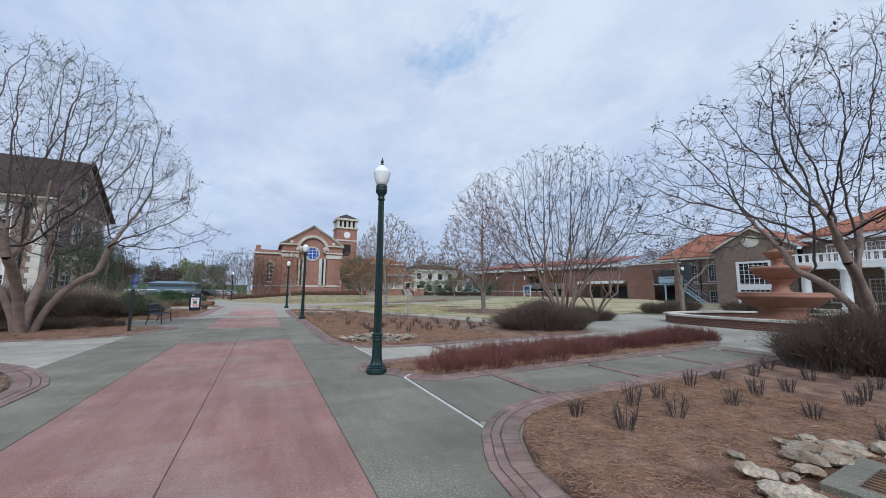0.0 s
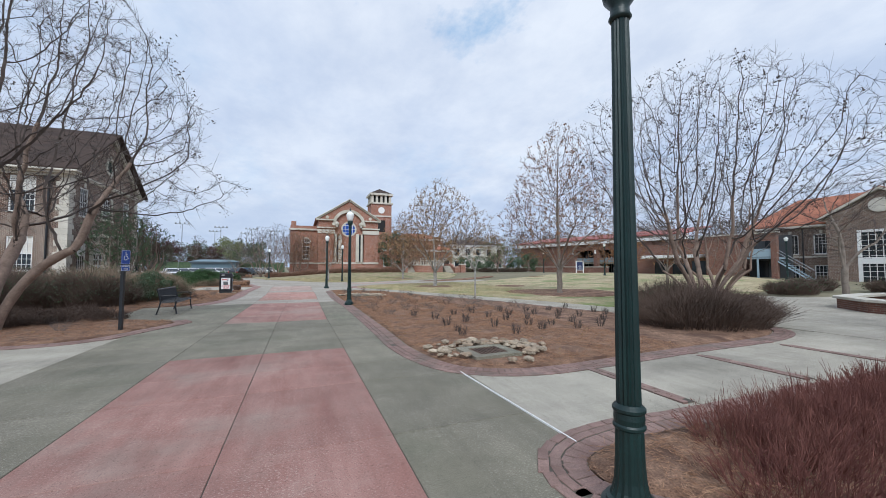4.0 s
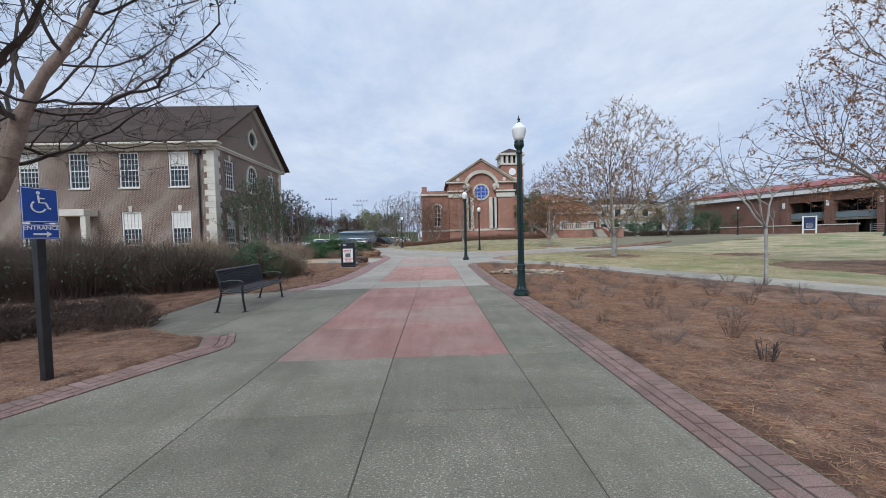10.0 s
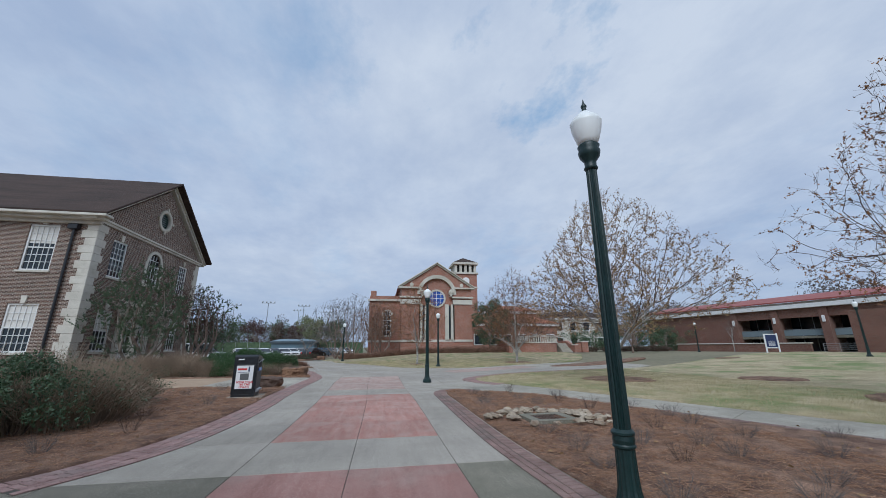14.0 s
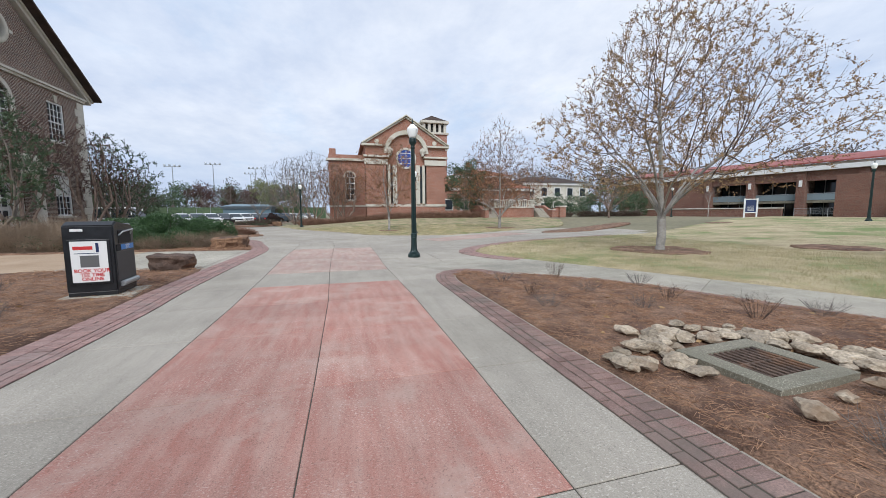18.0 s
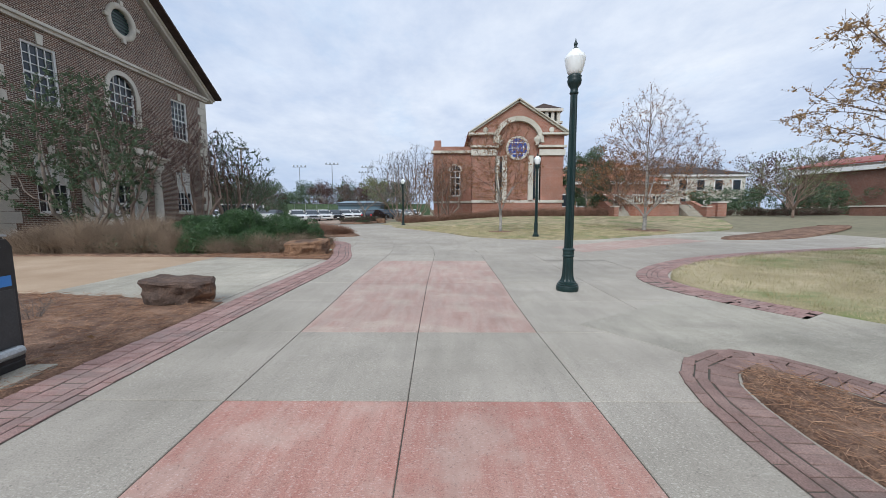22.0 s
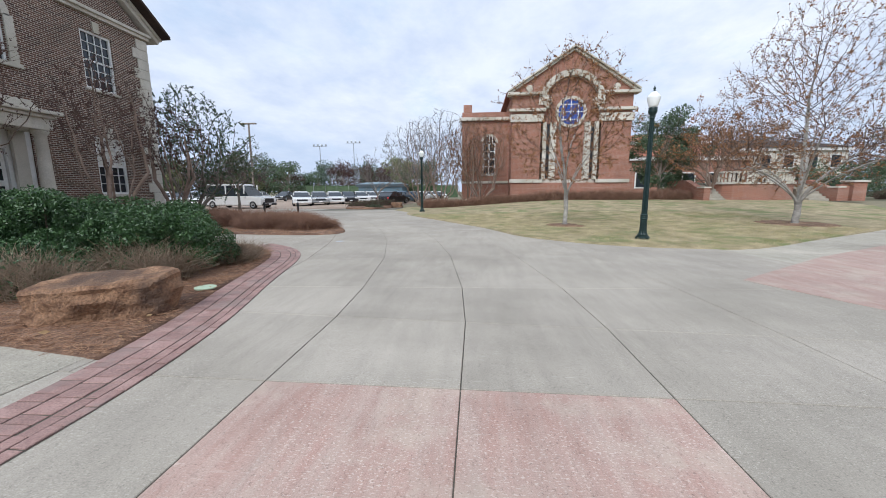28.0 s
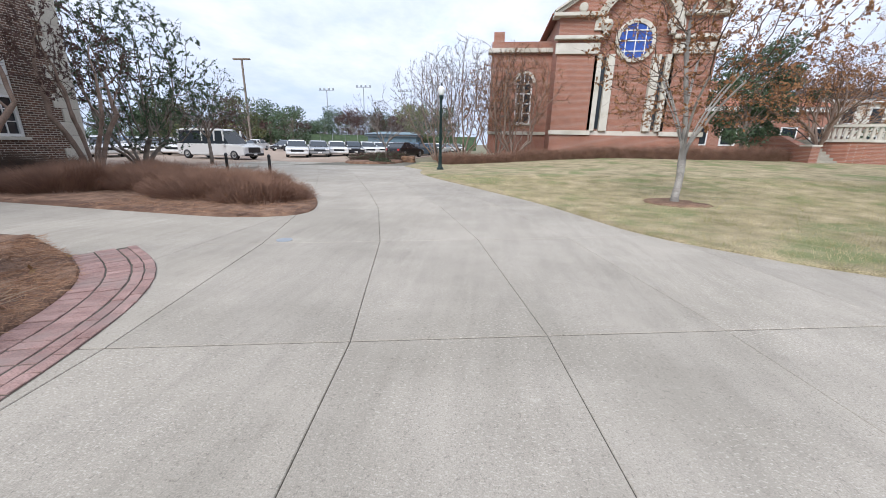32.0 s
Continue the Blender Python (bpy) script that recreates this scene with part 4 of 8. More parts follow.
    box(0.78, 1.05, -0.06, 0.0, 0, 1.6, 0.01, bm)
    box(-1.1, 1.1, -0.12, 0.0, -0.16, -0.002, 0.01, bm)
    part("side_trim", bm, M_STONE, win)
    # flat-topped portico with paired columns
    po = new("portico")
    po.parent = b
    po.matrix_local = E @ Matrix.Translation((47.15, 0, 0))
    bm = box(-1.75, 1.75, -1.25, 0, 3.55, 3.95, 0.02)
    box(-1.85, 1.85, -1.35, 0, 3.95, 4.07, 0.02, bm)
    box(-1.98, 1.98, -1.5, 0, 4.07, 4.2, 0.03, bm)
    part("entablature", bm, M_STONE, po)
    part("hood", prism([(-1.5, 0), (1.5, 0), (1.2, 0.28), (-1.2, 0.28)], 1.2, None, Matrix.Translation((0, 0.0, 4.2)) @ pose(0, 0, 0, 90, 0, 0)), M_STONE, po)
    part("platform", box(-2.1, 2.1, -1.9, 0, 0.0, 0.45, 0.03), M_STONE, po)
    part("step", box(-2.1, 2.1, -2.25, -1.9, 0.0, 0.22, 0.02), M_STONE, po)
    for x in (-1.5, 1.5):
        part("column", lathe([(0.25, 0.45), (0.25, 0.58), (0.2, 0.64), (0.195, 1.6), (0.165, 3.35), (0.2, 3.4), (0.24, 3.48), (0.24, 3.55)], 32, 14, 0.05, None, Matrix.Translation((x, -1.0, 0))), M_STONE, po, "", True)
        part("pilaster", box(x - 0.2, x + 0.2, -0.14, 0.0, 0.45, 3.55, 0.015), M_STONE, po)
    dr = new("door")
    dr.parent = b
    dr.matrix_local = E @ Matrix.Translation((47.35, 0, 0.4))
    bm = box(-1.8, -1.0, 0.05, 0.3, 0, 3.2)
    box(1.0, 1.8, 0.05, 0.3, 0, 3.2, 0, bm)
    box(-1.0, 1.0, 0.05, 0.3, 2.5, 3.2, 0, bm)
    part("surround", bm, M_WHITE, dr)
    for s in (-1, 1):
        bm = box(s * 0.5 - 0.48, s * 0.5 + 0.48, 0.14, 0.18, 0.15, 2.48, 0.01)
        part("leaf", bm, M_WHITE, dr)
        for zz in (1.0, 1.6, 2.1):
            for q in (-0.2, 0.2):
                part("pane", box(s * 0.5 + q - 0.15, s * 0.5 + q + 0.15, 0.132, 0.139, zz - 0.2, zz + 0.2), M_GLASS, dr)
    part("downpipe", tube([(X - 1.15, Y0 - 0.12, 8.3), (X - 1.15, Y0 - 0.12, 0.2)], 0.07, 10), M_BLACK, b)
    part("hopper", box(X - 1.4, X - 0.9, Y0 - 0.3, Y0, 8.2, 8.5, 0.03), M_BLACK, b)
    # arched side door
    part("side_porch", box(sw[2] - 1.3, sw[2] + 1.3, Y0 - 1.2, Y0, 3.6, 4.1, 0.04), M_STONE, b)
    for s in (-1, 1):
        part("side_post", box(sw[2] + s * 1.1 - 0.2, sw[2] + s * 1.1 + 0.2, Y0 - 1.1, Y0 - 0.7, 0, 3.6, 0.03), M_STONE, b)
    return b


hall()


def arch_ring(r0, r1, cz, depth, a0=0.0, a1=math.pi, n=24):
    pts = [(r1 * math.cos(a0 + (a1 - a0) * k / n), cz + r1 * math.sin(a0 + (a1 - a0) * k / n)) for k in range(n + 1)]
    pts += [(r0 * math.cos(a1 - (a1 - a0) * k / n), cz + r0 * math.sin(a1 - (a1 - a0) * k / n)) for k in range(n + 1)]
    return prism(pts, depth, None, pose(0, 0, 0, 90, 0, 0))


def chapel():
    b = thing("chapel", "red brick chapel with limestone arch, pilasters and a round blue window", "building", (8.2, 70.0, terrain(8, 69)))
    H = 8.55
    W = 5.0
    # front: plain brick with a tall recess behind the arch
    bm = prism([(-W, 0), (W, 0), (W, 9.0), (2.35, 9.0), (2.35, 1.45), (-2.35, 1.45), (-2.35, 9.0), (-W, 9.0)], 0.5, None, SOUTH @ Matrix.Translation((0, 0.5, 0)) @ pose(0, 0, 0, 90, 0, 0))
    part("front_wall", bm, M_BRICK2, b)
    R = 2.35
    part("recess", box(-R, R, 0.35, 0.6, 1.45, 10.9), M_BRICK2, b)
    gab = [(-W - 0.2, 9.0), (-R, 9.0)] + [(-R * math.cos(math.pi * k / 20), 8.0 + R * math.sin(math.pi * k / 20)) for k in range(20 + 1) if 8.0 + R * math.sin(math.pi * k / 20) > 9.0] + [(R, 9.0), (W + 0.2, 9.0), (0, 12.5)]
    bm = prism(gab, 0.5, None, Matrix.Translation((0, 0.5, 0)) @ pose(0, 0, 0, 90, 0, 0))
    part("gable", bm, M_BRICK2, b)
    ar = arch_ring(R - 0.05, R + 0.45, 8.0, 0.6)
    bmesh.ops.translate(ar, verts=ar.verts, vec=(0, 0.48, 0))
    part("arch", ar, M_STONE, b)
    for s in (-1, 1):
        part("entablature", box(s * 3.72 - 1.42, s * 3.72 + 1.42, -0.16, 0.1, 6.6, 7.25, 0.02), M_STONE, b)
        part("entablature_cornice", box(s * 3.72 - 1.55, s * 3.72 + 1.55, -0.34, 0.1, 7.45, 7.68, 0.03), M_STONE, b)
        part("urn", lathe([(0.05, 7.68), (0.28, 7.7), (0.14, 7.85), (0.34, 8.1), (0.4, 8.3), (0.3, 8.55), (0.1, 8.65), (0.12, 8.75)], 16, 0, 0, None, Matrix.Translation((s * 2.05, -0.15, 0))), M_STONE, b, "", True)
        for x in (s * 1.45, s * 2.28):
            part("pilaster", box(x - 0.26, x + 0.26, 0.0, 0.42, 1.75, 6.6, 0.02), M_STONE, b)
        part("slit_window", box(s * 1.87 - 0.16, s * 1.87 + 0.16, 0.28, 0.36, 1.9, 6.5), M_GLASS, b, "tall narrow dark window")
        part("base_course", box(s * 3.7 - 1.42, s * 3.7 + 1.42, -0.12, 0.05, 1.45, 1.75, 0.02), M_STONE, b)
        part("medallion", lathe([(0.28, 0), (0.28, 0.08), (0.2, 0.12)], 20, 0, 0, None, Matrix.Translation((s * 3.6, 0, 9.35)) @ pose(0, 0, 0, 90, 0, 0)), M_STONE, b)
    part("base_course", box(-2.3, 2.3, 0.2, 0.45, 1.45, 1.75, 0.02), M_STONE, b)
    part("rose_ring", (lambda r: (bmesh.ops.translate(r, verts=r.verts, vec=(0, 0.34, 7.45)), r)[1])(arch_ring(1.05, 1.3, 0, 0.14, 0, 2 * math.pi, 40)), M_STONE, b)
    part("rose_pane", lathe([(1.07, 0), (1.07, 0.05)], 40, 0, 0, None, Matrix.Translation((0, 0.34, 7.45)) @ pose(0, 0, 0, 90, 0, 0)), M_BLUEGL, b, "blue stained glass")
    for k in (-1, 0, 1):
        part("rose_bar", box(k * 0.62 - 0.03, k * 0.62 + 0.03, 0.24, 0.29, 7.45 - (1.04 if k == 0 else 0.85), 7.45 + (1.04 if k == 0 else 0.85)), M_WHITE, b)
        part("rose_bar", box(-(1.04 if k == 0 else 0.85), 1.04 if k == 0 else 0.85, 0.235, 0.285, 7.45 + k * 0.62 - 0.03, 7.45 + k * 0.62 + 0.03), M_WHITE, b)
    for s in (-1, 1):
        ang = math.degrees(math.atan2(3.5, 5.45))
        run = math.hypot(3.5, 5.45)
        m = Matrix.Translation((s * 5.45, 0, 9.12)) @ pose(0, 0, 0, 0, 0, 0 if s < 0 else 180) @ pose(0, 0, 0, 0, -ang, 0)
        y0, y1 = (-0.45, 0.6) if s < 0 else (-0.6, 0.45)
        bm = box(0, run, y0 * 0.55 if s < 0 else y0, y1 if s < 0 else y1 * 0.55, -0.3, -0.12, 0.02, None, m)
        box(0, run, y0, y1, -0.12, 0.02, 0.03, bm, m)
        part("raking_cornice", bm, M_STONE, b)
        part("cornice_return", box(s * 4.0 - 1.45, s * 4.0 + 1.45, -0.42, 0.5, 8.78, 9.0, 0.03), M_STONE, b)
        part("side_wall", box(s * 4.85 - 0.15, s * 4.85 + 0.15, 0.5, 26, 0, 9.0), M_BRICK2, b)
    bm = bmesh.new()
    for s in (-1, 1):
        v = [(s * 5.5, 0.2, 9.13), (s * 5.5, 26.5, 9.13), (0, 26.5, 12.66), (0, 0.2, 12.66)]
        a = [bm.verts.new(p) for p in v]
        c = [bm.verts.new((p[0], p[1], p[2] - 0.12)) for p in v]
        bm.faces.new(a)
        bm.faces.new(c[::-1])
        for k in range(4):
            bm.faces.new((a[k], a[(k + 1) % 4], c[(k + 1) % 4], c[k]))
    bmesh.ops.recalc_face_normals(bm, faces=bm.faces)
    part("roof", bm, M_TILE, b)
    # low wings on both sides
    for s in (-1,):
        x0, x1 = (-9.4, -5.0) if s < 0 else (5.0, 9.0)
        m = Matrix.Translation((0, 2.4, 0))
        part("wing_wall", holed(x0, x1, 0, 7.2, [(-7.45, -6.25, 2.3, 5.2)] if s < 0 else [(6.4, 7.6, 2.3, 5.2)], 0.4, m), M_BRICK2, b)
        part("wing_side", box(x0 if s < 0 else x1 - 0.4, x0 + 0.4 if s < 0 else x1, 2.8, 20, 0, 7.2), M_BRICK2, b)
        part("wing_cornice", box(x0 - 0.25, x1 + 0.2, 2.1, 3.0, 7.2, 7.5, 0.03), M_STONE, b)
        part("wing_parapet", box(x0, x1, 2.5, 20, 7.5, 8.0), M_BRICK2, b)
        part("wing_base", box(x0 - 0.08, x1, 2.3, 2.5, 1.45, 1.7, 0.02), M_STONE, b)
        wx = -6.85 if s < 0 else 7.0
        win = new("window")
        win.parent = b
        win.matrix_local = Matrix.Translation((wx, 2.4, 2.3))
        bm = box(-0.6, -0.5, 0.05, 0.2, 0, 2.9)
        box(0.5, 0.6, 0.05, 0.2, 0, 2.9, 0, bm)
        for zz in (0.0, 0.7, 1.4, 2.1, 2.8):
            box(-0.5, 0.5, 0.06, 0.18, zz, zz + 0.08, 0, bm)
        box(-0.05, 0.05, 0.06, 0.19, 0.08, 2.8, 0, bm)
        part("frame", bm, M_WHITE, win)
        part("pane", box(-0.5, 0.5, 0.2, 0.22, 0, 2.9), M_GLASS, win)
        hd = arch_ring(0.6, 0.82, 2.9, 0.14, 0, math.pi, 14)
        bmesh.ops.translate(hd, verts=hd.verts, vec=(0, 0.08, 0))
        part("arch", hd, M_STONE, win)
        lun = prism([(0.6 * math.cos(math.pi * k / 14), 2.9 + 0.6 * math.sin(math.pi * k / 14)) for k in range(15)], 0.05, None, pose(0, 0, 0, 90, 0, 0))
        part("lunette", lun, M_GLASS, win)
        for q in (-0.3, 0.0, 0.3):
            part("lunette_bar", box(q - 0.025, q + 0.025, -0.075, -0.051, 2.9, 2.9 + (0.59 if q == 0 else 0.5)), M_WHITE, win)
        part("sill", box(-0.75, 0.75, -0.1, 0.1, -0.14, -0.002, 0.02), M_STONE, win)
    part("chimney", box(-9.3, -8.5, 3.0, 4.2, 8.0, 8.8, 0.03), M_BRICK2, b)
    return b


chapel()


def tower():
    b = thing("bell_tower", "square red brick clock tower with a white belfry and tiled cap", "tower", (22.2, 114.4, 0.7))
    w = 3.0
    part("shaft", box(-w, w, -w, w, 0, 19.3), M_BRICK2, b)
    part("belt", box(-w - 0.2, w + 0.2, -w - 0.2, w + 0.2, 15.6, 16.0), M_STONE, b)
    # near-black panel on the solid shaft, painting the shade of an opening
    part("opening", box(-1.2, 1.2, -w - 0.03, -w + 0.1, 11.2, 14.6), M_DARK, b)
    part("clock", lathe([(0.95, 0), (0.95, 0.15)], 24, 0, 0, None, Matrix.Translation((0, -w, 17.5)) @ pose(0, 0, 0, 90, 0, 0)), M_PAPER, b, "white clock face")
    part("cornice", box(-w - 0.35, w + 0.35, -w - 0.35, w + 0.35, 19.3, 19.8, 0.05), M_STONE, b)
    # black block between the piers paints the belfry's inner shade
    part("belfry_core", box(-w + 0.8, w - 0.8, -w + 0.8, w - 0.8, 19.8, 21.9), M_DARK, b)
    for x in (-2.6, -1.3, 0, 1.3, 2.6):
        for y in (-2.6, 2.6):
            part("pier", box(x - 0.32, x + 0.32, y - 0.3, y + 0.3, 19.8, 21.9), M_STONE, b)
            if abs(x) < 2:
                part("pier", box(y - 0.3, y + 0.3, x - 0.32, x + 0.32, 19.8, 21.9), M_STONE, b)
    part("upper_cornice", box(-w - 0.4, w + 0.4, -w - 0.4, w + 0.4, 21.9, 22.5, 0.05), M_STONE, b)
    bm = bmesh.new()
    a = [bm.verts.new((x, y, 22.5)) for x, y in ((-3.3, -3.3), (3.3, -3.3), (3.3, 3.3), (-3.3, 3.3))]
    c = bm.verts.new((0, 0, 24.4))
    bm.faces.new(a[::-1])
    for k in range(4):
        bm.faces.new((a[k], a[(k + 1) % 4], c))
    part("roof", bm, M_ROOF1, b)


tower()

# ---- trees ----


def grow(rng, p, d, length, r, level, top, out, tips, spread, kids, rise, twist=0.19):
    """One limb in three bent pieces, then its forks."""
    n = 3 if level < top else 2
    for k in range(n):
        d = (d + Vector([rng.gauss(0, twist) for _ in range(3)]) + Vector((0, 0, rise))).normalized()
        q = p + d * (length / n)
        r1 = r * (0.92 if level < top else 0.75)
        out.append((p, q, r, r1, level))
        p, r = q, r1
        if level < top and 0 < level and k < n - 1 and rng.random() < 0.75:
            side = Vector([rng.gauss(0, 1) for _ in range(3)]).cross(d).normalized()
            grow(rng, p, (d + side * spread * 1.25).normalized(), length * rng.uniform(0.55, 0.8), r * 0.55, level + 1, top, out, tips, spread, kids, rise, twist)
    if level >= top:
        tips.append((p, d))
        return
    turn = rng.uniform(0, 6.28)
    count = kids if rng.random() < 0.7 else kids - 1
    for k in range(max(count, 2)):
        a = turn + 6.283 * k / max(count, 2) + rng.gauss(0, 0.3)
        u = d.cross(Vector((0.3, 0.2, 1)) if abs(d.z) < 0.95 else Vector((1, 0, 0))).normalized()
        w = u.cross(d)
        grow(rng, p.copy(), (d + (u * math.cos(a) + w * math.sin(a)) * spread * rng.uniform(0.7, 1.2)).normalized(), length * rng.uniform(0.68, 0.86), r * 0.68, level + 1, top, out, tips, spread, kids, rise, twist)


def bare_tree(name, label, x, y, seed, height, stems, lean, first, radius, top, spread, kids, rise, bark, twig, leaf=None, leaf_n=0, leaf_s=0.05, start=0.0, fat=1.0, near_leaf=0.3, width=0.0, dense=5, drift=(0, 0), pale=2, thin_side=None):
    rng, nrng = random.Random(seed), np.random.default_rng(seed)
    out, tips = [], []
    ob = thing(name, label, "tree", (x, y, terrain(x, y)))
    base = Vector((0, 0, -0.12))
    if start:
        q = Vector((0, 0, start))
        out += [(base, Vector((0.02, 0.01, start * 0.25)), radius * 1.5, radius * 1.1, 0), (Vector((0.02, 0.01, start * 0.25)), q, radius * 1.1, radius * 0.95, 0)]
        base = q
    for k in range(stems):
        a = 6.283 * k / stems + rng.uniform(-0.4, 0.4)
        ln = lean * rng.uniform(0.6, 1.2)
        d = Vector((math.sin(ln) * math.cos(a), math.sin(ln) * math.sin(a), math.cos(ln)))
        off = Vector((math.cos(a), math.sin(a), 0)) * (radius * 0.9 if stems > 1 and not start else 0)
        grow(rng, base + off, d, first * rng.uniform(0.85, 1.15), radius * (1.0 if stems == 1 else 0.72), 0 if not start else 1, top, out, tips, spread, kids, rise)
    hi = max(q.z for _, q, *_ in out)
    s = height / hi
    P0 = np.array([o[0] for o in out]) * s
    P1 = np.array([o[1] for o in out]) * s
    sq = width / max(np.percentile(np.hypot(P1[:, 0], P1[:, 1]), 96), 0.1) if width else 1.0

    def shaped(p):
        """Widen the crown but not the foot, and let the tree drift to one side."""
        k = np.clip(p[:, 2:3] / (0.45 * height), 0, 1)
        p[:, :2] = p[:, :2] * (1 + (sq - 1) * k) + np.array([drift]) * np.clip((p[:, 2:3] - 0.6) / (0.45 * height), 0, 1) ** 1.15
        if thin_side:
            n = np.array(thin_side)
            out_by = np.maximum((p[:, :2] - np.array([drift]) * k) @ n, 0)
            p[:, :2] -= (out_by * 0.36)[:, None] * n
        return p
    P0, P1 = shaped(P0), shaped(P1)
    R0, R1 = np.array([o[2] for o in out]), np.array([o[3] for o in out])
    L = np.array([o[4] for o in out])
    R0, R1 = np.maximum(R0, 0.0045 * fat), np.maximum(R1, 0.0035 * fat)
    thick = L <= pale
    chain, first_r = [], 0.0
    for i in [*np.nonzero(L == 0)[0], -1]:
        if chain and (i < 0 or np.linalg.norm(P0[i] - chain[-1]) > 1e-4):
            part("trunk", tube(chain, float(first_r), 10, None, float(last_r)), bark, ob, "", True)
            chain = []
        if i >= 0:
            if not chain:
                chain, first_r = [P0[i]], R0[i]
            chain.append(P1[i])
            last_r = R1[i]
    thick = (L > 0) & (L <= pale)
    if thick.any():
        raw("limb_mass", *sticks(P0[thick], P1[thick] + (P1[thick] - P0[thick]) * 0.03, R0[thick], R1[thick], 8), bark, ob, "", True)["kind"] = "stuff"
    thick |= L == 0
    raw("crown", *sticks(P0[~thick], P1[~thick], R0[~thick], R1[~thick], 4), twig, ob, "crown of fine bare twigs")["kind"] = "stuff"
    tp = shaped(np.array([t[0] for t in tips]) * s)
    td = np.array([t[1] for t in tips])
    m = dense
    p0 = np.repeat(tp, m, 0)
    p1 = p0 + (np.repeat(td, m, 0) + nrng.normal(0, 0.55, p0.shape)) * nrng.uniform(0.12, 0.38, (len(p0), 1)) * (height / 8)
    raw("fine_twig", *sticks(p0, p1, 0.0042 * fat, 0.0026 * fat, 3), twig, ob)["kind"] = "stuff"
    if leaf:
        pick = nrng.integers(0, len(p1), leaf_n)
        pos = p0[pick] + (p1[pick] - p0[pick]) * nrng.uniform(0, 1, (leaf_n, 1)) + nrng.normal(0, near_leaf * 0.12, (leaf_n, 3))
        raw("foliage", *leaf_quads(pos, leaf_s, nrng), leaf, ob)["kind"] = "stuff"
    return ob


def colony(pts, nodes, parent, reach, kill, step, lift, rng, wander=0.12, most=15000):
    """Grow branches from the first nodes towards the points of a crown until all are reached."""
    P = [np.array(p, float) for p in nodes]
    par, born = list(parent), [0] * len(P)
    base = np.array(P)
    d = np.linalg.norm(pts[:, None] - base[None], axis=2)
    near, dist = d.argmin(1), d.min(1)
    alive = np.ones(len(pts), bool)
    for _ in range(220):
        act = np.nonzero(alive & (dist < reach))[0]
        if len(act) == 0 or len(P) > most:
            break
        order = act[np.argsort(near[act], kind="stable")]
        who, first = np.unique(near[order], return_index=True)
        fresh = []
        for n, grp in zip(who, np.split(order, first[1:])):
            if born[n] > 2:
                alive[grp] = False
                continue
            v = pts[grp] - P[n]
            v = (v / np.maximum(np.linalg.norm(v, axis=1, keepdims=True), 1e-6)).sum(0)
            v = v / max(np.linalg.norm(v), 1e-6) + rng.normal(0, wander, 3) + np.array([0, 0, lift])
            born[n] += 1
            P.append(P[n] + v / np.linalg.norm(v) * step)
            par.append(int(n))
            born.append(0)
            fresh.append(len(P) - 1)
        if not fresh:
            break
        q = np.array([P[k] for k in fresh])
        dd = np.linalg.norm(pts[:, None] - q[None], axis=2)
        k = dd.argmin(1)
        best = dd[np.arange(len(pts)), k]
        better = best < dist
        near[better], dist[better] = np.array(fresh)[k[better]], best[better]
        alive &= dist > kill
    return np.array(P), np.array(par)


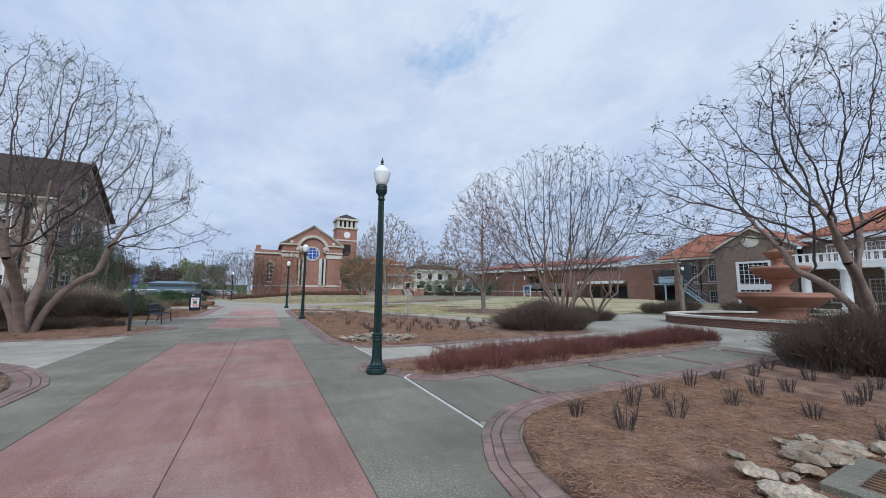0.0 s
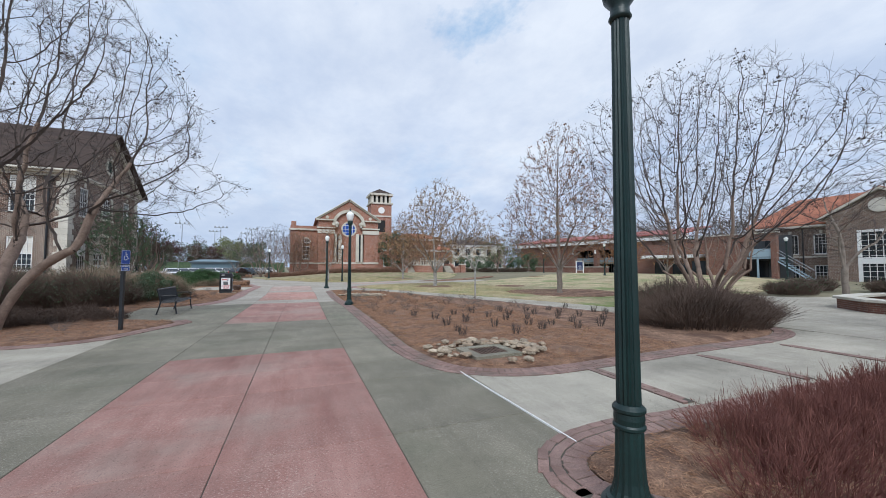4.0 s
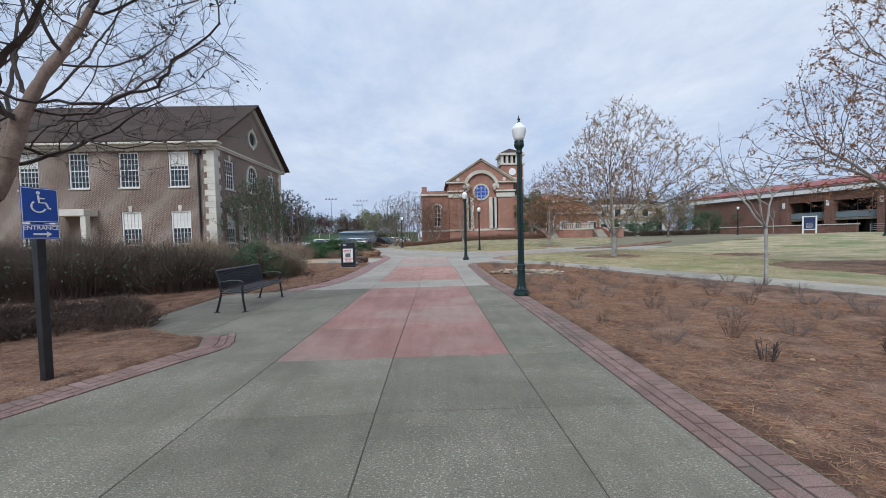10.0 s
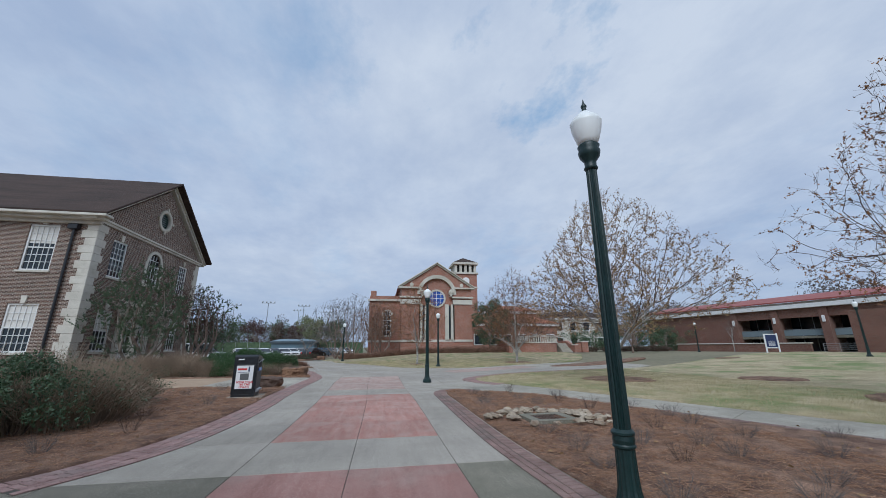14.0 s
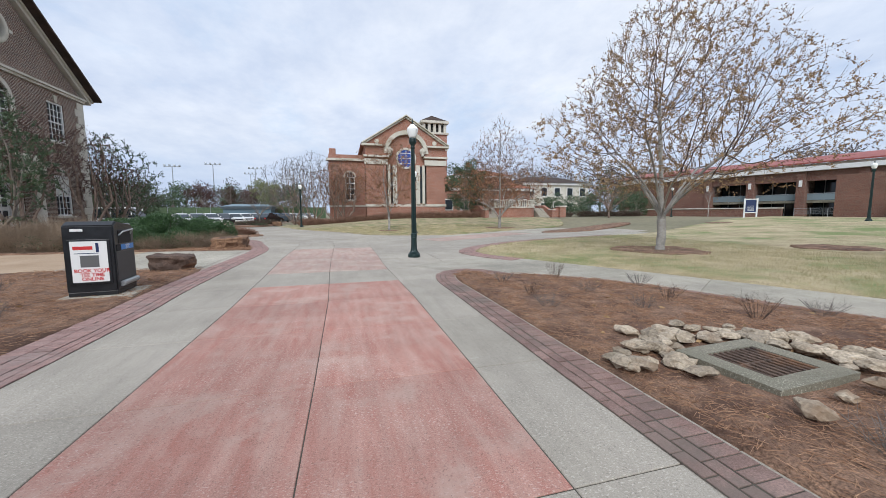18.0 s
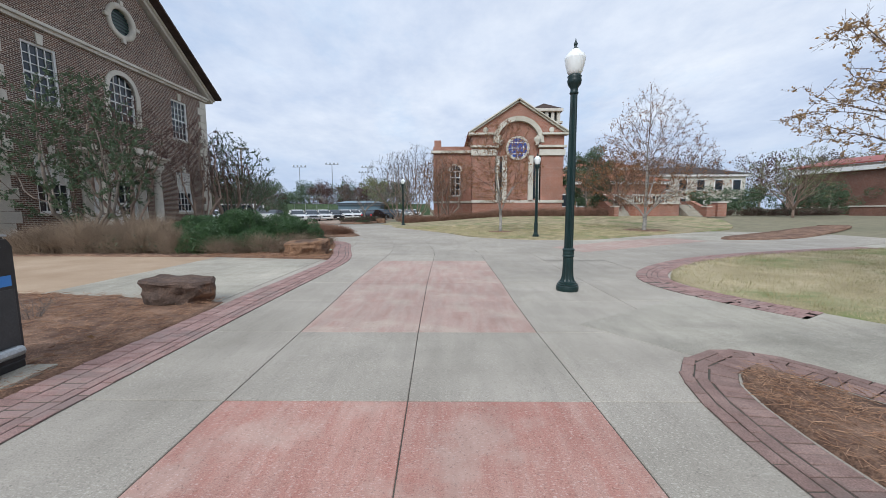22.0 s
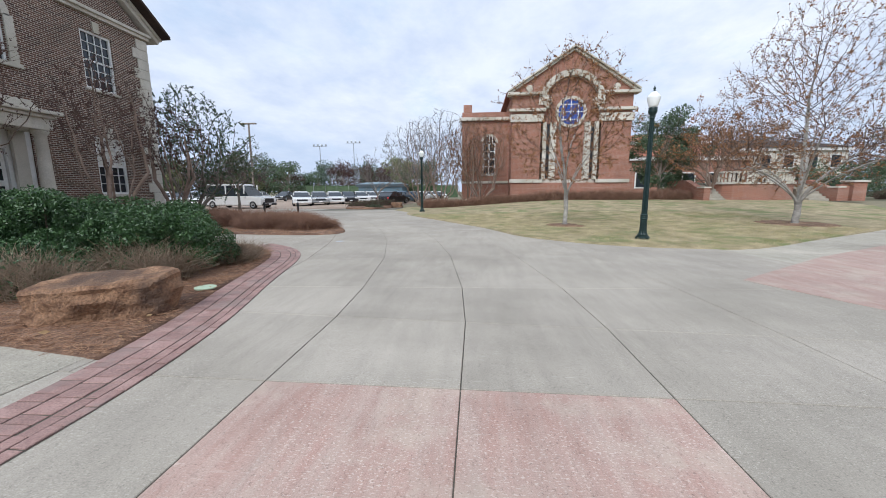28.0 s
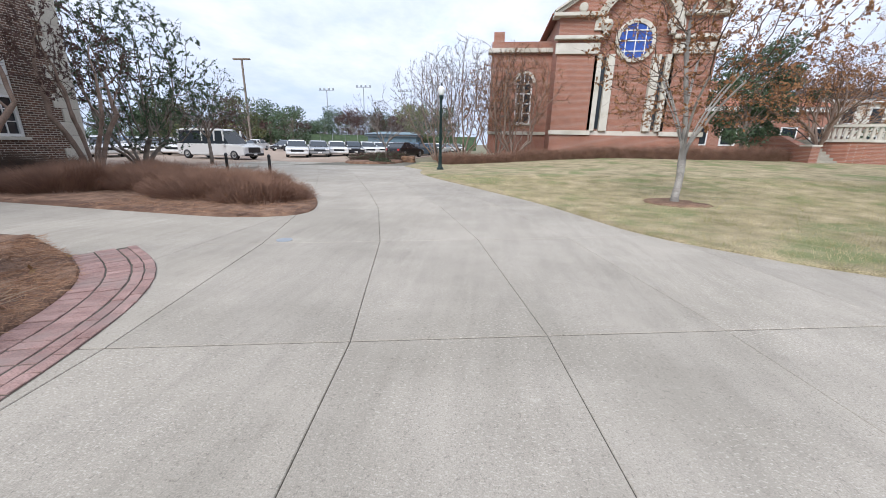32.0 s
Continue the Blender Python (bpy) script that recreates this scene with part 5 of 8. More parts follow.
def crown_tree(name, label, x, y, seed, profile, stems, fork, trunk_r, bark, twig, n=1500, lobes=0.16, shell=0.55, drift=((0, 0, 0), (1, 0, 0)), step=0.2, lift=0.15, tip=0.0042, fine=3, fine_len=0.3, leaf=None, leaf_n=0, leaf_s=0.05, cluster=0.0, spread=0.35, splay=0.0, pale=0.018, leader=False, droop=0.0):
    """A bare or budding tree: stems rise to the fork, then branches fill a crown given as (height, radius) rings."""
    rng = np.random.default_rng(seed)
    ob = thing(name, label, "tree", (x, y, terrain(x, y)))
    zs, rs = [p[0] for p in profile], [p[1] for p in profile]
    dz = [p[0] for p in drift]

    def shift(z):
        return np.stack([np.interp(z, dz, [p[1] for p in drift]), np.interp(z, dz, [p[2] for p in drift])], -1)
    zz = rng.uniform(zs[0], zs[-1], n * 4)
    keep = rng.uniform(0, max(rs) ** 1.5, n * 4) < np.interp(zz, zs, rs) ** 1.5
    zz = zz[keep][:n]
    n = len(zz)
    a = rng.uniform(0, 6.283, n)
    R = np.interp(zz, zs, rs) * (1 + lobes * np.sin(3 * a + seed) + lobes * 0.8 * np.sin(5 * a + 2.1 * seed + zz * 0.8) + lobes * 0.6 * np.sin(8 * a + zz * 1.7 + seed))
    q = rng.uniform(0, 1, n) ** shell * R
    pts = np.stack([np.cos(a) * q, np.sin(a) * q, zz - droop * (q / max(rs)) ** 2], 1)
    pts[:, :2] += shift(zz)
    nodes, parent, chains = [], [], []
    turn = rng.uniform(0, 6.283)
    if leader:
        nodes, parent = [np.array([0, 0, -0.12])], [0]
        k = int(fork / 0.2)
        for i in range(k):
            nodes.append(np.array([0.015 * math.sin(i), 0.012 * math.cos(1.7 * i), fork * (i + 1) / k]))
            parent.append(len(nodes) - 2)
        chains.append(list(range(k + 1)))
        root = k
    for sidx in range(stems):
        b = turn + 6.283 * sidx / stems + rng.uniform(-0.35, 0.35)
        out = np.array([math.cos(b), math.sin(b)])
        if leader:
            p, prev, length, lean = nodes[root], root, (zs[-1] - fork) * rng.uniform(0.28, 0.42), spread * rng.uniform(0.55, 1.25)
            if sidx == 0:
                lean, length = 0.06, (zs[-1] - fork) * 0.5
        else:
            p = np.array([*(out * trunk_r * rng.uniform(0.9, 1.6)), -0.12])
            nodes.append(p)
            parent.append(len(nodes) - 1)
            prev, length, lean = len(nodes) - 1, fork * rng.uniform(0.85, 1.15), spread * rng.uniform(0.6, 1.3)
        chain = [prev]
        m = max(3, int(length / 0.22))
        bend = rng.normal(0, 0.1)
        for i in range(m):
            t = (i + 1) / m
            th = lean * (0.6 + 0.7 * t) + splay * t * t
            side = np.array([-out[1], out[0]]) * bend * math.sin(3 * t + sidx)
            flat = out * math.sin(th) + side + (shift(np.array(fork)) * t / max(length, 1) * 0.9 if not leader else 0)
            p = p + np.array([*flat, math.cos(th)]) * length / m
            nodes.append(p)
            parent.append(prev)
            prev = len(nodes) - 1
            chain.append(prev)
        chains.append(chain)
    P, par = colony(pts, nodes, parent, 2.4, step * 1.5, step, lift, rng)
    kids = np.zeros(len(P), int)
    for k in range(len(P)):
        if par[k] != k:
            kids[par[k]] += 1
    tips = np.nonzero(kids == 0)[0]
    w = np.zeros(len(P))
    w[tips] = 1.0
    for k in range(len(P) - 1, -1, -1):
        if par[k] != k and par[k] < k:
            w[par[k]] += w[k]
    heavy = max(w[c[0]] for c in chains)
    power = math.log(max(trunk_r / tip, 2)) / math.log(max(heavy, 3))
    r = tip * np.maximum(w, 1) ** power
    inchain = np.zeros(len(P), bool)
    for c in chains:
        inchain[c] = True
        bm = bmesh.new()
        rings = []
        for i, k in enumerate(c):
            dvec = Vector(P[c[min(i + 1, len(c) - 1)]] - P[c[max(i - 1, 0)]]).normalized()
            u = dvec.cross(Vector((0.3, 1, 0.1))).normalized()
            v = dvec.cross(u)
            rad = float(r[k]) * (1.0 + (0.45 * max(0, 1 - (P[k][2] + 0.12) / 0.35) if P[k][2] < 0.35 else 0)) * (1 + 0.06 * math.sin(2.3 * i + seed))
            rings.append([bm.verts.new(Vector(P[k]) + (u * math.cos(6.283 * j / 9) + v * math.sin(6.283 * j / 9)) * rad) for j in range(9)])
        for g, h in zip(rings, rings[1:]):
            for j in range(9):
                bm.faces.new((g[j], g[(j + 1) % 9], h[(j + 1) % 9], h[j]))
        part("trunk" if c is chains[0] or not leader else "limb", bm, bark, ob, "", True)
    own = np.nonzero((par != np.arange(len(P))) & ~(inchain & inchain[par]))[0]
    thick = r[own] > pale
    for nm, sel, mat, seg in (("limb_mass", own[thick], bark, 6), ("crown", own[~thick], twig, 3)):
        if len(sel):
            raw(nm, *sticks(P[par[sel]], P[sel] + (P[sel] - P[par[sel]]) * 0.06, np.minimum(r[par[sel]], r[sel] * 1.25), r[sel], seg), mat, ob, "", seg > 3)["kind"] = "stuff"
    src = np.repeat(np.concatenate([tips, np.nonzero((w <= 3) & (kids > 0))[0][::2]]), fine)
    dirs = P[src] - P[par[src]]
    dirs /= np.maximum(np.linalg.norm(dirs, axis=1, keepdims=True), 1e-6)
    p1 = P[src] + (dirs + rng.normal(0, 0.5, (len(src), 3)) + np.array([0, 0, lift * 0.6])) * rng.uniform(0.35, 1.0, (len(src), 1)) * fine_len
    raw("fine_twig", *sticks(P[src], p1, tip * 0.8, tip * 0.5, 3), twig, ob)["kind"] = "stuff"
    if leaf:
        if cluster:
            c = rng.choice(len(p1), max(1, leaf_n // 9), replace=False)
            c = c[np.argsort(-(p1[c][:, 2] + 0.4 * np.hypot(p1[c][:, 0], p1[c][:, 1])))][: max(1, int(len(c) * 0.85))]
            pos = np.repeat(p1[c], 9, 0) + rng.normal(0, cluster, (len(c) * 9, 3))
        else:
            c = rng.integers(0, len(p1), leaf_n)
            pos = P[src][c] + (p1[c] - P[src][c]) * rng.uniform(-0.3, 1.05, (leaf_n, 1)) + rng.normal(0, 0.02, (leaf_n, 3))
        raw("foliage", *leaf_quads(pos, leaf_s, rng), leaf, ob)["kind"] = "stuff"
    return ob


CR = "bare multi-stemmed crape myrtle with smooth bark and old seed pods"
VASE = lambda z0, z1, r: [(z0, r * 0.55), (z0 + (z1 - z0) * 0.3, r), (z0 + (z1 - z0) * 0.6, r * 0.95), (z0 + (z1 - z0) * 0.85, r * 0.66), (z1, r * 0.2)]
PYRE = lambda z0, z1, r: [(z0, r * 0.5), (z0 + (z1 - z0) * 0.22, r), (z0 + (z1 - z0) * 0.45, r * 0.84), (z0 + (z1 - z0) * 0.75, r * 0.5), (z1, r * 0.12)]
crown_tree("crape_myrtle", CR, -6.6, 18.0, 3, [(3.1, 3.2), (4.5, 4.5), (6.3, 4.4), (8.4, 3.3), (10.2, 1.2)], 4, 2.9, 0.14, M_BARKR, M_TWIG, 3600, drift=((1.5, 0, 0), (5, 0.4, -0.1), (9, 0.2, -0.2)), spread=0.3, splay=0.5, lift=0.06, shell=0.6, leaf=M_POD, leaf_n=3400, leaf_s=0.035, cluster=0.07, droop=0.6, step=0.17, fine=5, fine_len=0.3, pale=0.045, tip=0.0042)
bare_tree("crape_myrtle", CR, -12.5, 12.0, 31, 10.5, 4, 0.3, 2.2, 0.13, 5, 0.5, 2, 0.0, M_BARKR, M_TWIG, M_POD, 900, 0.06, width=5.0)
crown_tree("crape_myrtle", CR, 15.3, 4.1, 8, [(3.2, 3.0), (4.6, 4.9), (6.4, 4.6), (8.0, 3.3), (9.2, 1.0)], 4, 2.8, 0.11, M_BARKR, M_TWIG, 3200, drift=((1, 0, 0), (5, -0.6, 0.8), (9, -0.4, 0.6)), spread=0.34, splay=0.55, lift=0.04, shell=0.5, leaf=M_POD, leaf_n=1500, leaf_s=0.05, cluster=0.09, droop=0.9, step=0.18, fine=4, fine_len=0.32, pale=0.045)
crown_tree("crape_myrtle", CR, 14.3, 14.6, 12, VASE(2.4, 9.0, 4.4), 9, 2.3, 0.085, M_BARKR, M_TWIG, 3600, spread=0.45, splay=0.25, lift=0.22, shell=0.55, leaf=M_POD, leaf_n=2000, leaf_s=0.045, cluster=0.08, tip=0.004, step=0.17, fine=4, fine_len=0.26, pale=0.04)
crown_tree("crape_myrtle", CR, 20.2, 17.8, 13, VASE(2.0, 6.3, 3.0), 6, 1.9, 0.08, M_BARKR, M_TWIGG, 900, spread=0.5, splay=0.2, lift=0.2, leaf=M_POD, leaf_n=600, leaf_s=0.05, cluster=0.08)
crown_tree("small_tree", "small bare dark-twigged tree beside the fountain court", 24.6, 14.9, 14, VASE(2.0, 6.2, 2.9), 4, 1.5, 0.13, M_BARK, M_TWIG, 1000, spread=0.5, splay=0.3, lift=0.08, leader=True)
PEAR = "young ornamental tree in early bud with ascending branches"
crown_tree("budding_tree", PEAR, 15.6, 24.2, 21, PYRE(1.9, 10.8, 4.3), 9, 1.4, 0.16, M_BARK, M_TWIGB, 3200, leader=True, spread=0.85, lift=0.45, lobes=0.15, step=0.17, fine=4, fine_len=0.26, pale=0.03, leaf=M_RUST, leaf_n=11000, leaf_s=0.045)
crown_tree("budding_tree", PEAR, 11.05, 34.26, 22, PYRE(1.9, 9.0, 4.7), 10, 1.1, 0.14, M_BARKW, M_TWIGB, 3200, leader=True, spread=0.9, lift=0.48, lobes=0.17, step=0.17, fine=4, fine_len=0.26, pale=0.05, drift=((1.5, 0, 0), (6, 0.35, 0)), leaf=M_BUD, leaf_n=34000, leaf_s=0.034)
crown_tree("budding_tree", PEAR, 13.2, 52.8, 23, PYRE(1.4, 9.0, 4.1), 10, 0.9, 0.12, M_BARKW, M_TWIGB, 2900, step=0.18, fine=4, pale=0.026, leader=True, spread=0.85, lift=0.45, lobes=0.14, leaf=M_RUST, leaf_n=9500, leaf_s=0.042)
crown_tree("budding_tree", "young pale-barked tree with a few rust-coloured leaves", 3.7, 51.7, 24, VASE(1.7, 6.9, 2.4), 9, 1.2, 0.085, M_BARKW, M_TWIGB, 1900, leader=True, spread=0.55, lift=0.25, leaf=M_RUST, leaf_n=7500, leaf_s=0.042, pale=0.02, step=0.17)
bare_tree("sapling", "slender bare sapling at the edge of the bed", 8.76, 22.1, 25, 3.7, 3, 0.35, 0.8, 0.035, 3, 0.4, 2, 0.05, M_BARKW, M_TWIGG, None, 0, 0, 1.3)
crown_tree("budding_tree", PEAR, 24.2, 23.6, 26, PYRE(1.6, 5.6, 2.3), 6, 1.3, 0.08, M_BARK, M_TWIGB, 700, leader=True, spread=0.8, lift=0.2, leaf=M_RUST, leaf_n=900, leaf_s=0.05)
crown_tree("budding_tree", "small lawn tree with rust-brown buds", 29.2, 32.0, 27, PYRE(1.4, 5.4, 2.4), 6, 1.2, 0.08, M_BARK, M_TWIGB, 700, leader=True, spread=0.8, lift=0.15, leaf=M_RUST, leaf_n=2600, leaf_s=0.06)
bare_tree("sapling", "slender young tree on the lawn", 45.5, 60.5, 28, 4.2, 3, 0.35, 0.8, 0.04, 3, 0.4, 2, 0.05, M_BARKW, M_TWIGG, None, 0, 0, 1.2)
for k, (x, y, h, r) in enumerate(((-3.0, 71.0, 8.6, 4.0), (-5.8, 75.5, 8.6, 4.0), (0.6, 67.9, 7.2, 2.8), (-0.6, 69.0, 7.0, 2.6))):
    crown_tree("crape_myrtle", "bare crape myrtle beside the chapel wall", x, y, 40 + k, VASE(1.9, h, r), 7, 1.7, 0.08, M_BARKR, M_TWIGG if k < 2 else M_TWIGB, 1500, spread=0.45, splay=0.2, lift=0.2, leaf=M_RUST if k > 1 else M_POD, leaf_n=3200 if k > 1 else 400, leaf_s=0.05, step=0.24, tip=0.0085, fine=4)
for k, (x, y, h) in enumerate(((18.3, 67.0, 7.6), (22.5, 71.5, 7.0), (35, 66, 6.5), (40, 72, 7.5))):
    bare_tree("rust_leaved_tree", "small tree still holding rust-brown leaves", x, y, 50 + k, h, 6, 0.5, 1.6, 0.1, 4, 0.46, 2, 0.05, M_BARKR, M_TWIGB, M_RUST if k < 2 else M_LEAFY, 4000 if k < 2 else 2400, 0.07, 0.5, 1.3, 1.0)
for k, (x, y, h, r) in enumerate(((-13.7, 44.9, 6.4, 2.3), (-13.7, 49.6, 6.2, 1.7), (-14.0, 52.9, 5.2, 1.6))):
    crown_tree("crape_myrtle", "twiggy crape myrtle with maroon remnants before the hall", x, y, 60 + k, VASE(2.4, h, r), 6, 2.2, 0.075, M_BARKR, M_TWIGB, 900, spread=0.28, splay=0.2, lift=0.2, leaf=M_LEAFB, leaf_n=2600, leaf_s=0.04, tip=0.006)
crown_tree("small_tree", "loose green-leaved tree before the hall front", -13.0, 42.3, 66, VASE(1.0, 6.4, 2.4), 6, 1.5, 0.07, M_BARK, M_TWIGB, 1100, spread=0.4, splay=0.2, lift=0.12, leaf=M_LEAFD, leaf_n=26000, leaf_s=0.04, tip=0.005)


def leafy_tree(name, label, x, y, seed, height, r, crown0, material, n, size, bark=M_BARK, clumps=16):
    rng = np.random.default_rng(seed)
    ob = thing(name, label, "tree", (x, y, terrain(x, y)))
    cs = np.stack([rng.normal(0, r * 0.42, clumps), rng.normal(0, r * 0.42, clumps), crown0 + (height - crown0) * rng.uniform(0.12, 0.9, clumps)], 1)
    fade = 1.0 - np.abs((cs[:, 2] - crown0) / (height - crown0) - 0.4)
    cs[:, :2] *= fade[:, None] * 1.3
    p0, p1 = [], []
    for c in cs:
        b = np.array([0, 0, rng.uniform(0.35, 0.7) * c[2]])
        p0.append(b)
        p1.append(c)
    raw("trunk", *sticks(np.array([[0, 0, -0.12], [0, 0, height * 0.3]]), np.array([[0, 0, height * 0.31], [0.1, 0, height * 0.8]]), np.array([r * 0.055, r * 0.04]), np.array([r * 0.042, r * 0.015]), 9), bark, ob, "", True)
    raw("limb_mass", *sticks(p0, p1, r * 0.018, r * 0.006, 5), bark, ob)["kind"] = "stuff"
    which = rng.integers(0, clumps, n)
    cr = r * rng.uniform(0.26, 0.5, clumps)
    g = rng.normal(size=(n, 3))
    g /= np.linalg.norm(g, axis=1, keepdims=True)
    pos = cs[which] + g * (cr[which] * rng.uniform(0.35, 1.05, n) ** 0.6)[:, None] * np.array([1, 1, 0.75])
    pos[:, 2] = np.maximum(pos[:, 2], 0.15)
    raw("crown", *leaf_quads(pos, size, rng), material, ob)["kind"] = "stuff"
    return ob


crown_tree("evergreen_tree", "spreading dark evergreen tree by the hall corner", -16.4, 57.0, 70, VASE(0.9, 7.2, 3.0), 6, 1.4, 0.1, M_BARK, M_TWIGB, 1500, spread=0.5, splay=0.3, lift=0.1, leaf=M_LEAFD, leaf_n=30000, leaf_s=0.04, tip=0.006)
bare_tree("small_tree", "thin grey-green tree beside the car park drive", -17.0, 62.0, 71, 5.2, 4, 0.45, 1.4, 0.08, 4, 0.46, 3, 0.02, M_BARK, M_TWIGG, M_LEAFD, 2600, 0.06, start=1.3, width=2.5)
leafy_tree("magnolia", "dark glossy magnolia beside the chapel", 15.6, 69.5, 73, 7.8, 2.3, 0.4, M_LEAFD, 12000, 0.085, M_BARK, 26)
leafy_tree("magnolia", "dark glossy magnolia beside the chapel", 17.8, 71.0, 74, 6.6, 2.0, 0.4, M_LEAFD, 9000, 0.085, M_BARK, 24)
rw = random.Random(5)
for k in range(46):
    x = -95 + 2.15 * k + rw.uniform(-2, 2) if k < 40 else -130 + 7 * (k - 40)
    y = 128 + rw.uniform(-12, 22)
    kind = rw.choice((M_LEAFD, M_LEAFD, M_LEAFY, M_LEAFD, M_TWIGB, M_LEAFB, M_TWIGG))
    leafy_tree("background_tree", "distant tree beyond the car park", x, y, 100 + k, rw.uniform(6.5, 11.5) * (1.2 if k % 7 == 0 else 1), rw.uniform(3.6, 5.6), 0.5, kind, 2200, 0.22, M_BARK, 22)
for k in range(30):
    x, y = 24 + 3.4 * k + rw.uniform(-3, 3), 118 + rw.uniform(-10, 25) - 0.9 * k
    leafy_tree("background_tree", "distant tree behind the campus buildings", x, y, 200 + k, rw.uniform(9, 13.5), rw.uniform(4, 6.5), 1.5, rw.choice((M_LEAFY, M_TWIGB, M_TWIGG, M_LEAFB)), 1600, 0.22, M_BARK, 20)
for k in range(9):
    leafy_tree("background_tree", "distant tree behind the old union", 75 + rw.uniform(-6, 6), 6 + 8 * k, 240 + k, rw.uniform(9, 12), 5, 2, rw.choice((M_TWIGB, M_TWIGG)), 1600, 0.2, M_BARK, 20)
for k in range(8):
    leafy_tree("evergreen_tree", "evergreen shrub mass along the far walk", 33 + 2.6 * k, 76 + rw.uniform(-1, 2), 260 + k, rw.uniform(2.8, 4.2), 2.4, 0.1, M_LEAFD, 2600, 0.1, M_BARK, 12)

# ---- shrubs, hedges, clumps ----


def shrub(name, label, x, y, rx, ry, h, seed, twig, n=900, leaf=None, leaf_n=0, leaf_s=0.03, r=0.0045, upright=0.35, rz=0.0, stem_from=0.35):
    """A twiggy mound: stems fan out from the ground and fork near the top."""
    rng = np.random.default_rng(seed)
    ob = thing(name, label, "shrub", (x, y, terrain(x, y) + 0.02), rz)
    a = rng.uniform(0, 2 * math.pi, n)
    q = np.sqrt(rng.uniform(0, 1, n))
    foot = np.stack([np.cos(a) * q * rx * 0.8, np.sin(a) * q * ry * 0.8, np.full(n, -0.03)], 1)
    bump = 0.82 + 0.18 * np.sin(foot[:, 0] * 2.1 + seed) * np.cos(foot[:, 1] * 2.7 + seed * 0.7)
    hh = h * np.sqrt(np.clip(1 - 0.72 * q ** 2.6, 0.1, 1)) * bump * rng.uniform(0.72, 1.06, n)
    mid = foot + np.stack([np.cos(a) * q * rx * 0.12, np.sin(a) * q * ry * 0.12, hh * 0.55], 1) + rng.normal(0, 0.05, (n, 3))
    raw("stem_mass", *sticks(foot, mid, r * 1.5, r, 3), twig, ob)["kind"] = "stuff"
    m = 4
    b0 = np.repeat(mid, m, 0) - rng.uniform(0, 0.4, (n * m, 1)) * np.repeat(mid - foot, m, 0)
    b1 = b0 + np.stack([np.repeat(np.cos(a) * q * rx * 0.14, m) + rng.normal(0, (1 - upright) * 0.2 * h ** 0.5, n * m), np.repeat(np.sin(a) * q * ry * 0.14, m) + rng.normal(0, (1 - upright) * 0.2 * h ** 0.5, n * m), np.repeat(hh * 0.45, m) * rng.uniform(0.4, 1.15, n * m)], 1)
    raw("twig_mass", *sticks(b0, b1, r * 0.8, r * 0.45, 3), twig, ob)["kind"] = "stuff"
    if leaf:
        pick = rng.integers(0, n * m, leaf_n)
        pos = b0[pick] + (b1[pick] - b0[pick]) * rng.uniform(0.2, 1.1, (leaf_n, 1)) + rng.normal(0, 0.03, (leaf_n, 3))
        pos[:, 2] = np.maximum(pos[:, 2], 0.05)
        raw("foliage", *leaf_quads(pos, leaf_s, rng), leaf, ob)["kind"] = "stuff"
    return ob


DB = "dense dormant brown shrub mound"
hs = 300
for x, y, rx, ry, h, tw in (
    (-7.2, 24.6, 1.6, 1.5, 1.35, M_TWIGB), (-9.6, 23.8, 1.8, 1.6, 1.5, M_TWIGB), (-8.4, 27.2, 1.9, 1.7, 1.5, M_TWIGT), (-6.0, 27.6, 1.5, 1.5, 1.25, M_TWIGT), (-11.5, 26.5, 2.0, 1.8, 1.6, M_TWIGB),
    (-12.2, 22.6, 2.0, 1.7, 1.6, M_TWIGB), (-7.0, 29.9, 1.7, 1.4, 1.1, M_TWIGT), (-10.0, 30.0, 2.0, 1.6, 1.4, M_TWIGB), (-14.5, 25, 2.2, 2, 1.6, M_TWIGB), (-14.8, 20.5, 2.2, 2, 1.5, M_TWIGB), (-17.5, 22.5, 2.3, 2, 1.6, M_TWIGB), (-10.6, 19.6, 1.6, 1.3, 1.2, M_TWIGB), (-17.5, 27, 2.3, 2, 1.6, M_TWIGB), (-13.5, 30, 2.2, 1.8, 1.4, M_TWIGT),
    (-10.6, 43.0, 1.9, 1.3, 1.15, M_TWIGB), (-12.8, 41.4, 1.8, 1.1, 1.1, M_TWIGB), (-10.0, 40.9, 1.4, 0.8, 0.9, M_TWIGT), (-14.6, 43.5, 1.4, 1.6, 1.2, M_TWIGB), (-14.9, 47, 1.2, 1.6, 1.1, M_TWIGB), (-14.8, 51.6, 1.2, 2.0, 1.1, M_TWIGB),
    (11.5, 12.85, 2.3, 1.7, 1.5, M_TWIGB), (13.7, 15.2, 2.1, 1.5, 1.5, M_TWIGB), (17.4, 15.8, 1.7, 1.2, 0.95, M_TWIGB),
    (11.9, 3.7, 1.6, 1.4, 1.6, M_TWIGB), (14.0, 3.6, 1.7, 1.4, 1.7, M_TWIGB), (13.2, 1.8, 1.9, 1.4, 1.6, M_TWIGB)):
    hs += 1
    green = hs % 5 == 2
    if x < -5 and 19 < y < 31:
        h *= 1.42
    mixed = x < -5 and 19 < y < 31
    shrub("shrub", "dense dormant hedge shrub with green leaves low down" if mixed else DB if tw is M_TWIGB else "dense dormant tan shrub mound", x, y, rx, ry, h, hs, tw, int(560 * rx * ry), M_LEAFD if green or mixed else M_TWIGB, 3200 if mixed else 1500 if green else 900, 0.03)


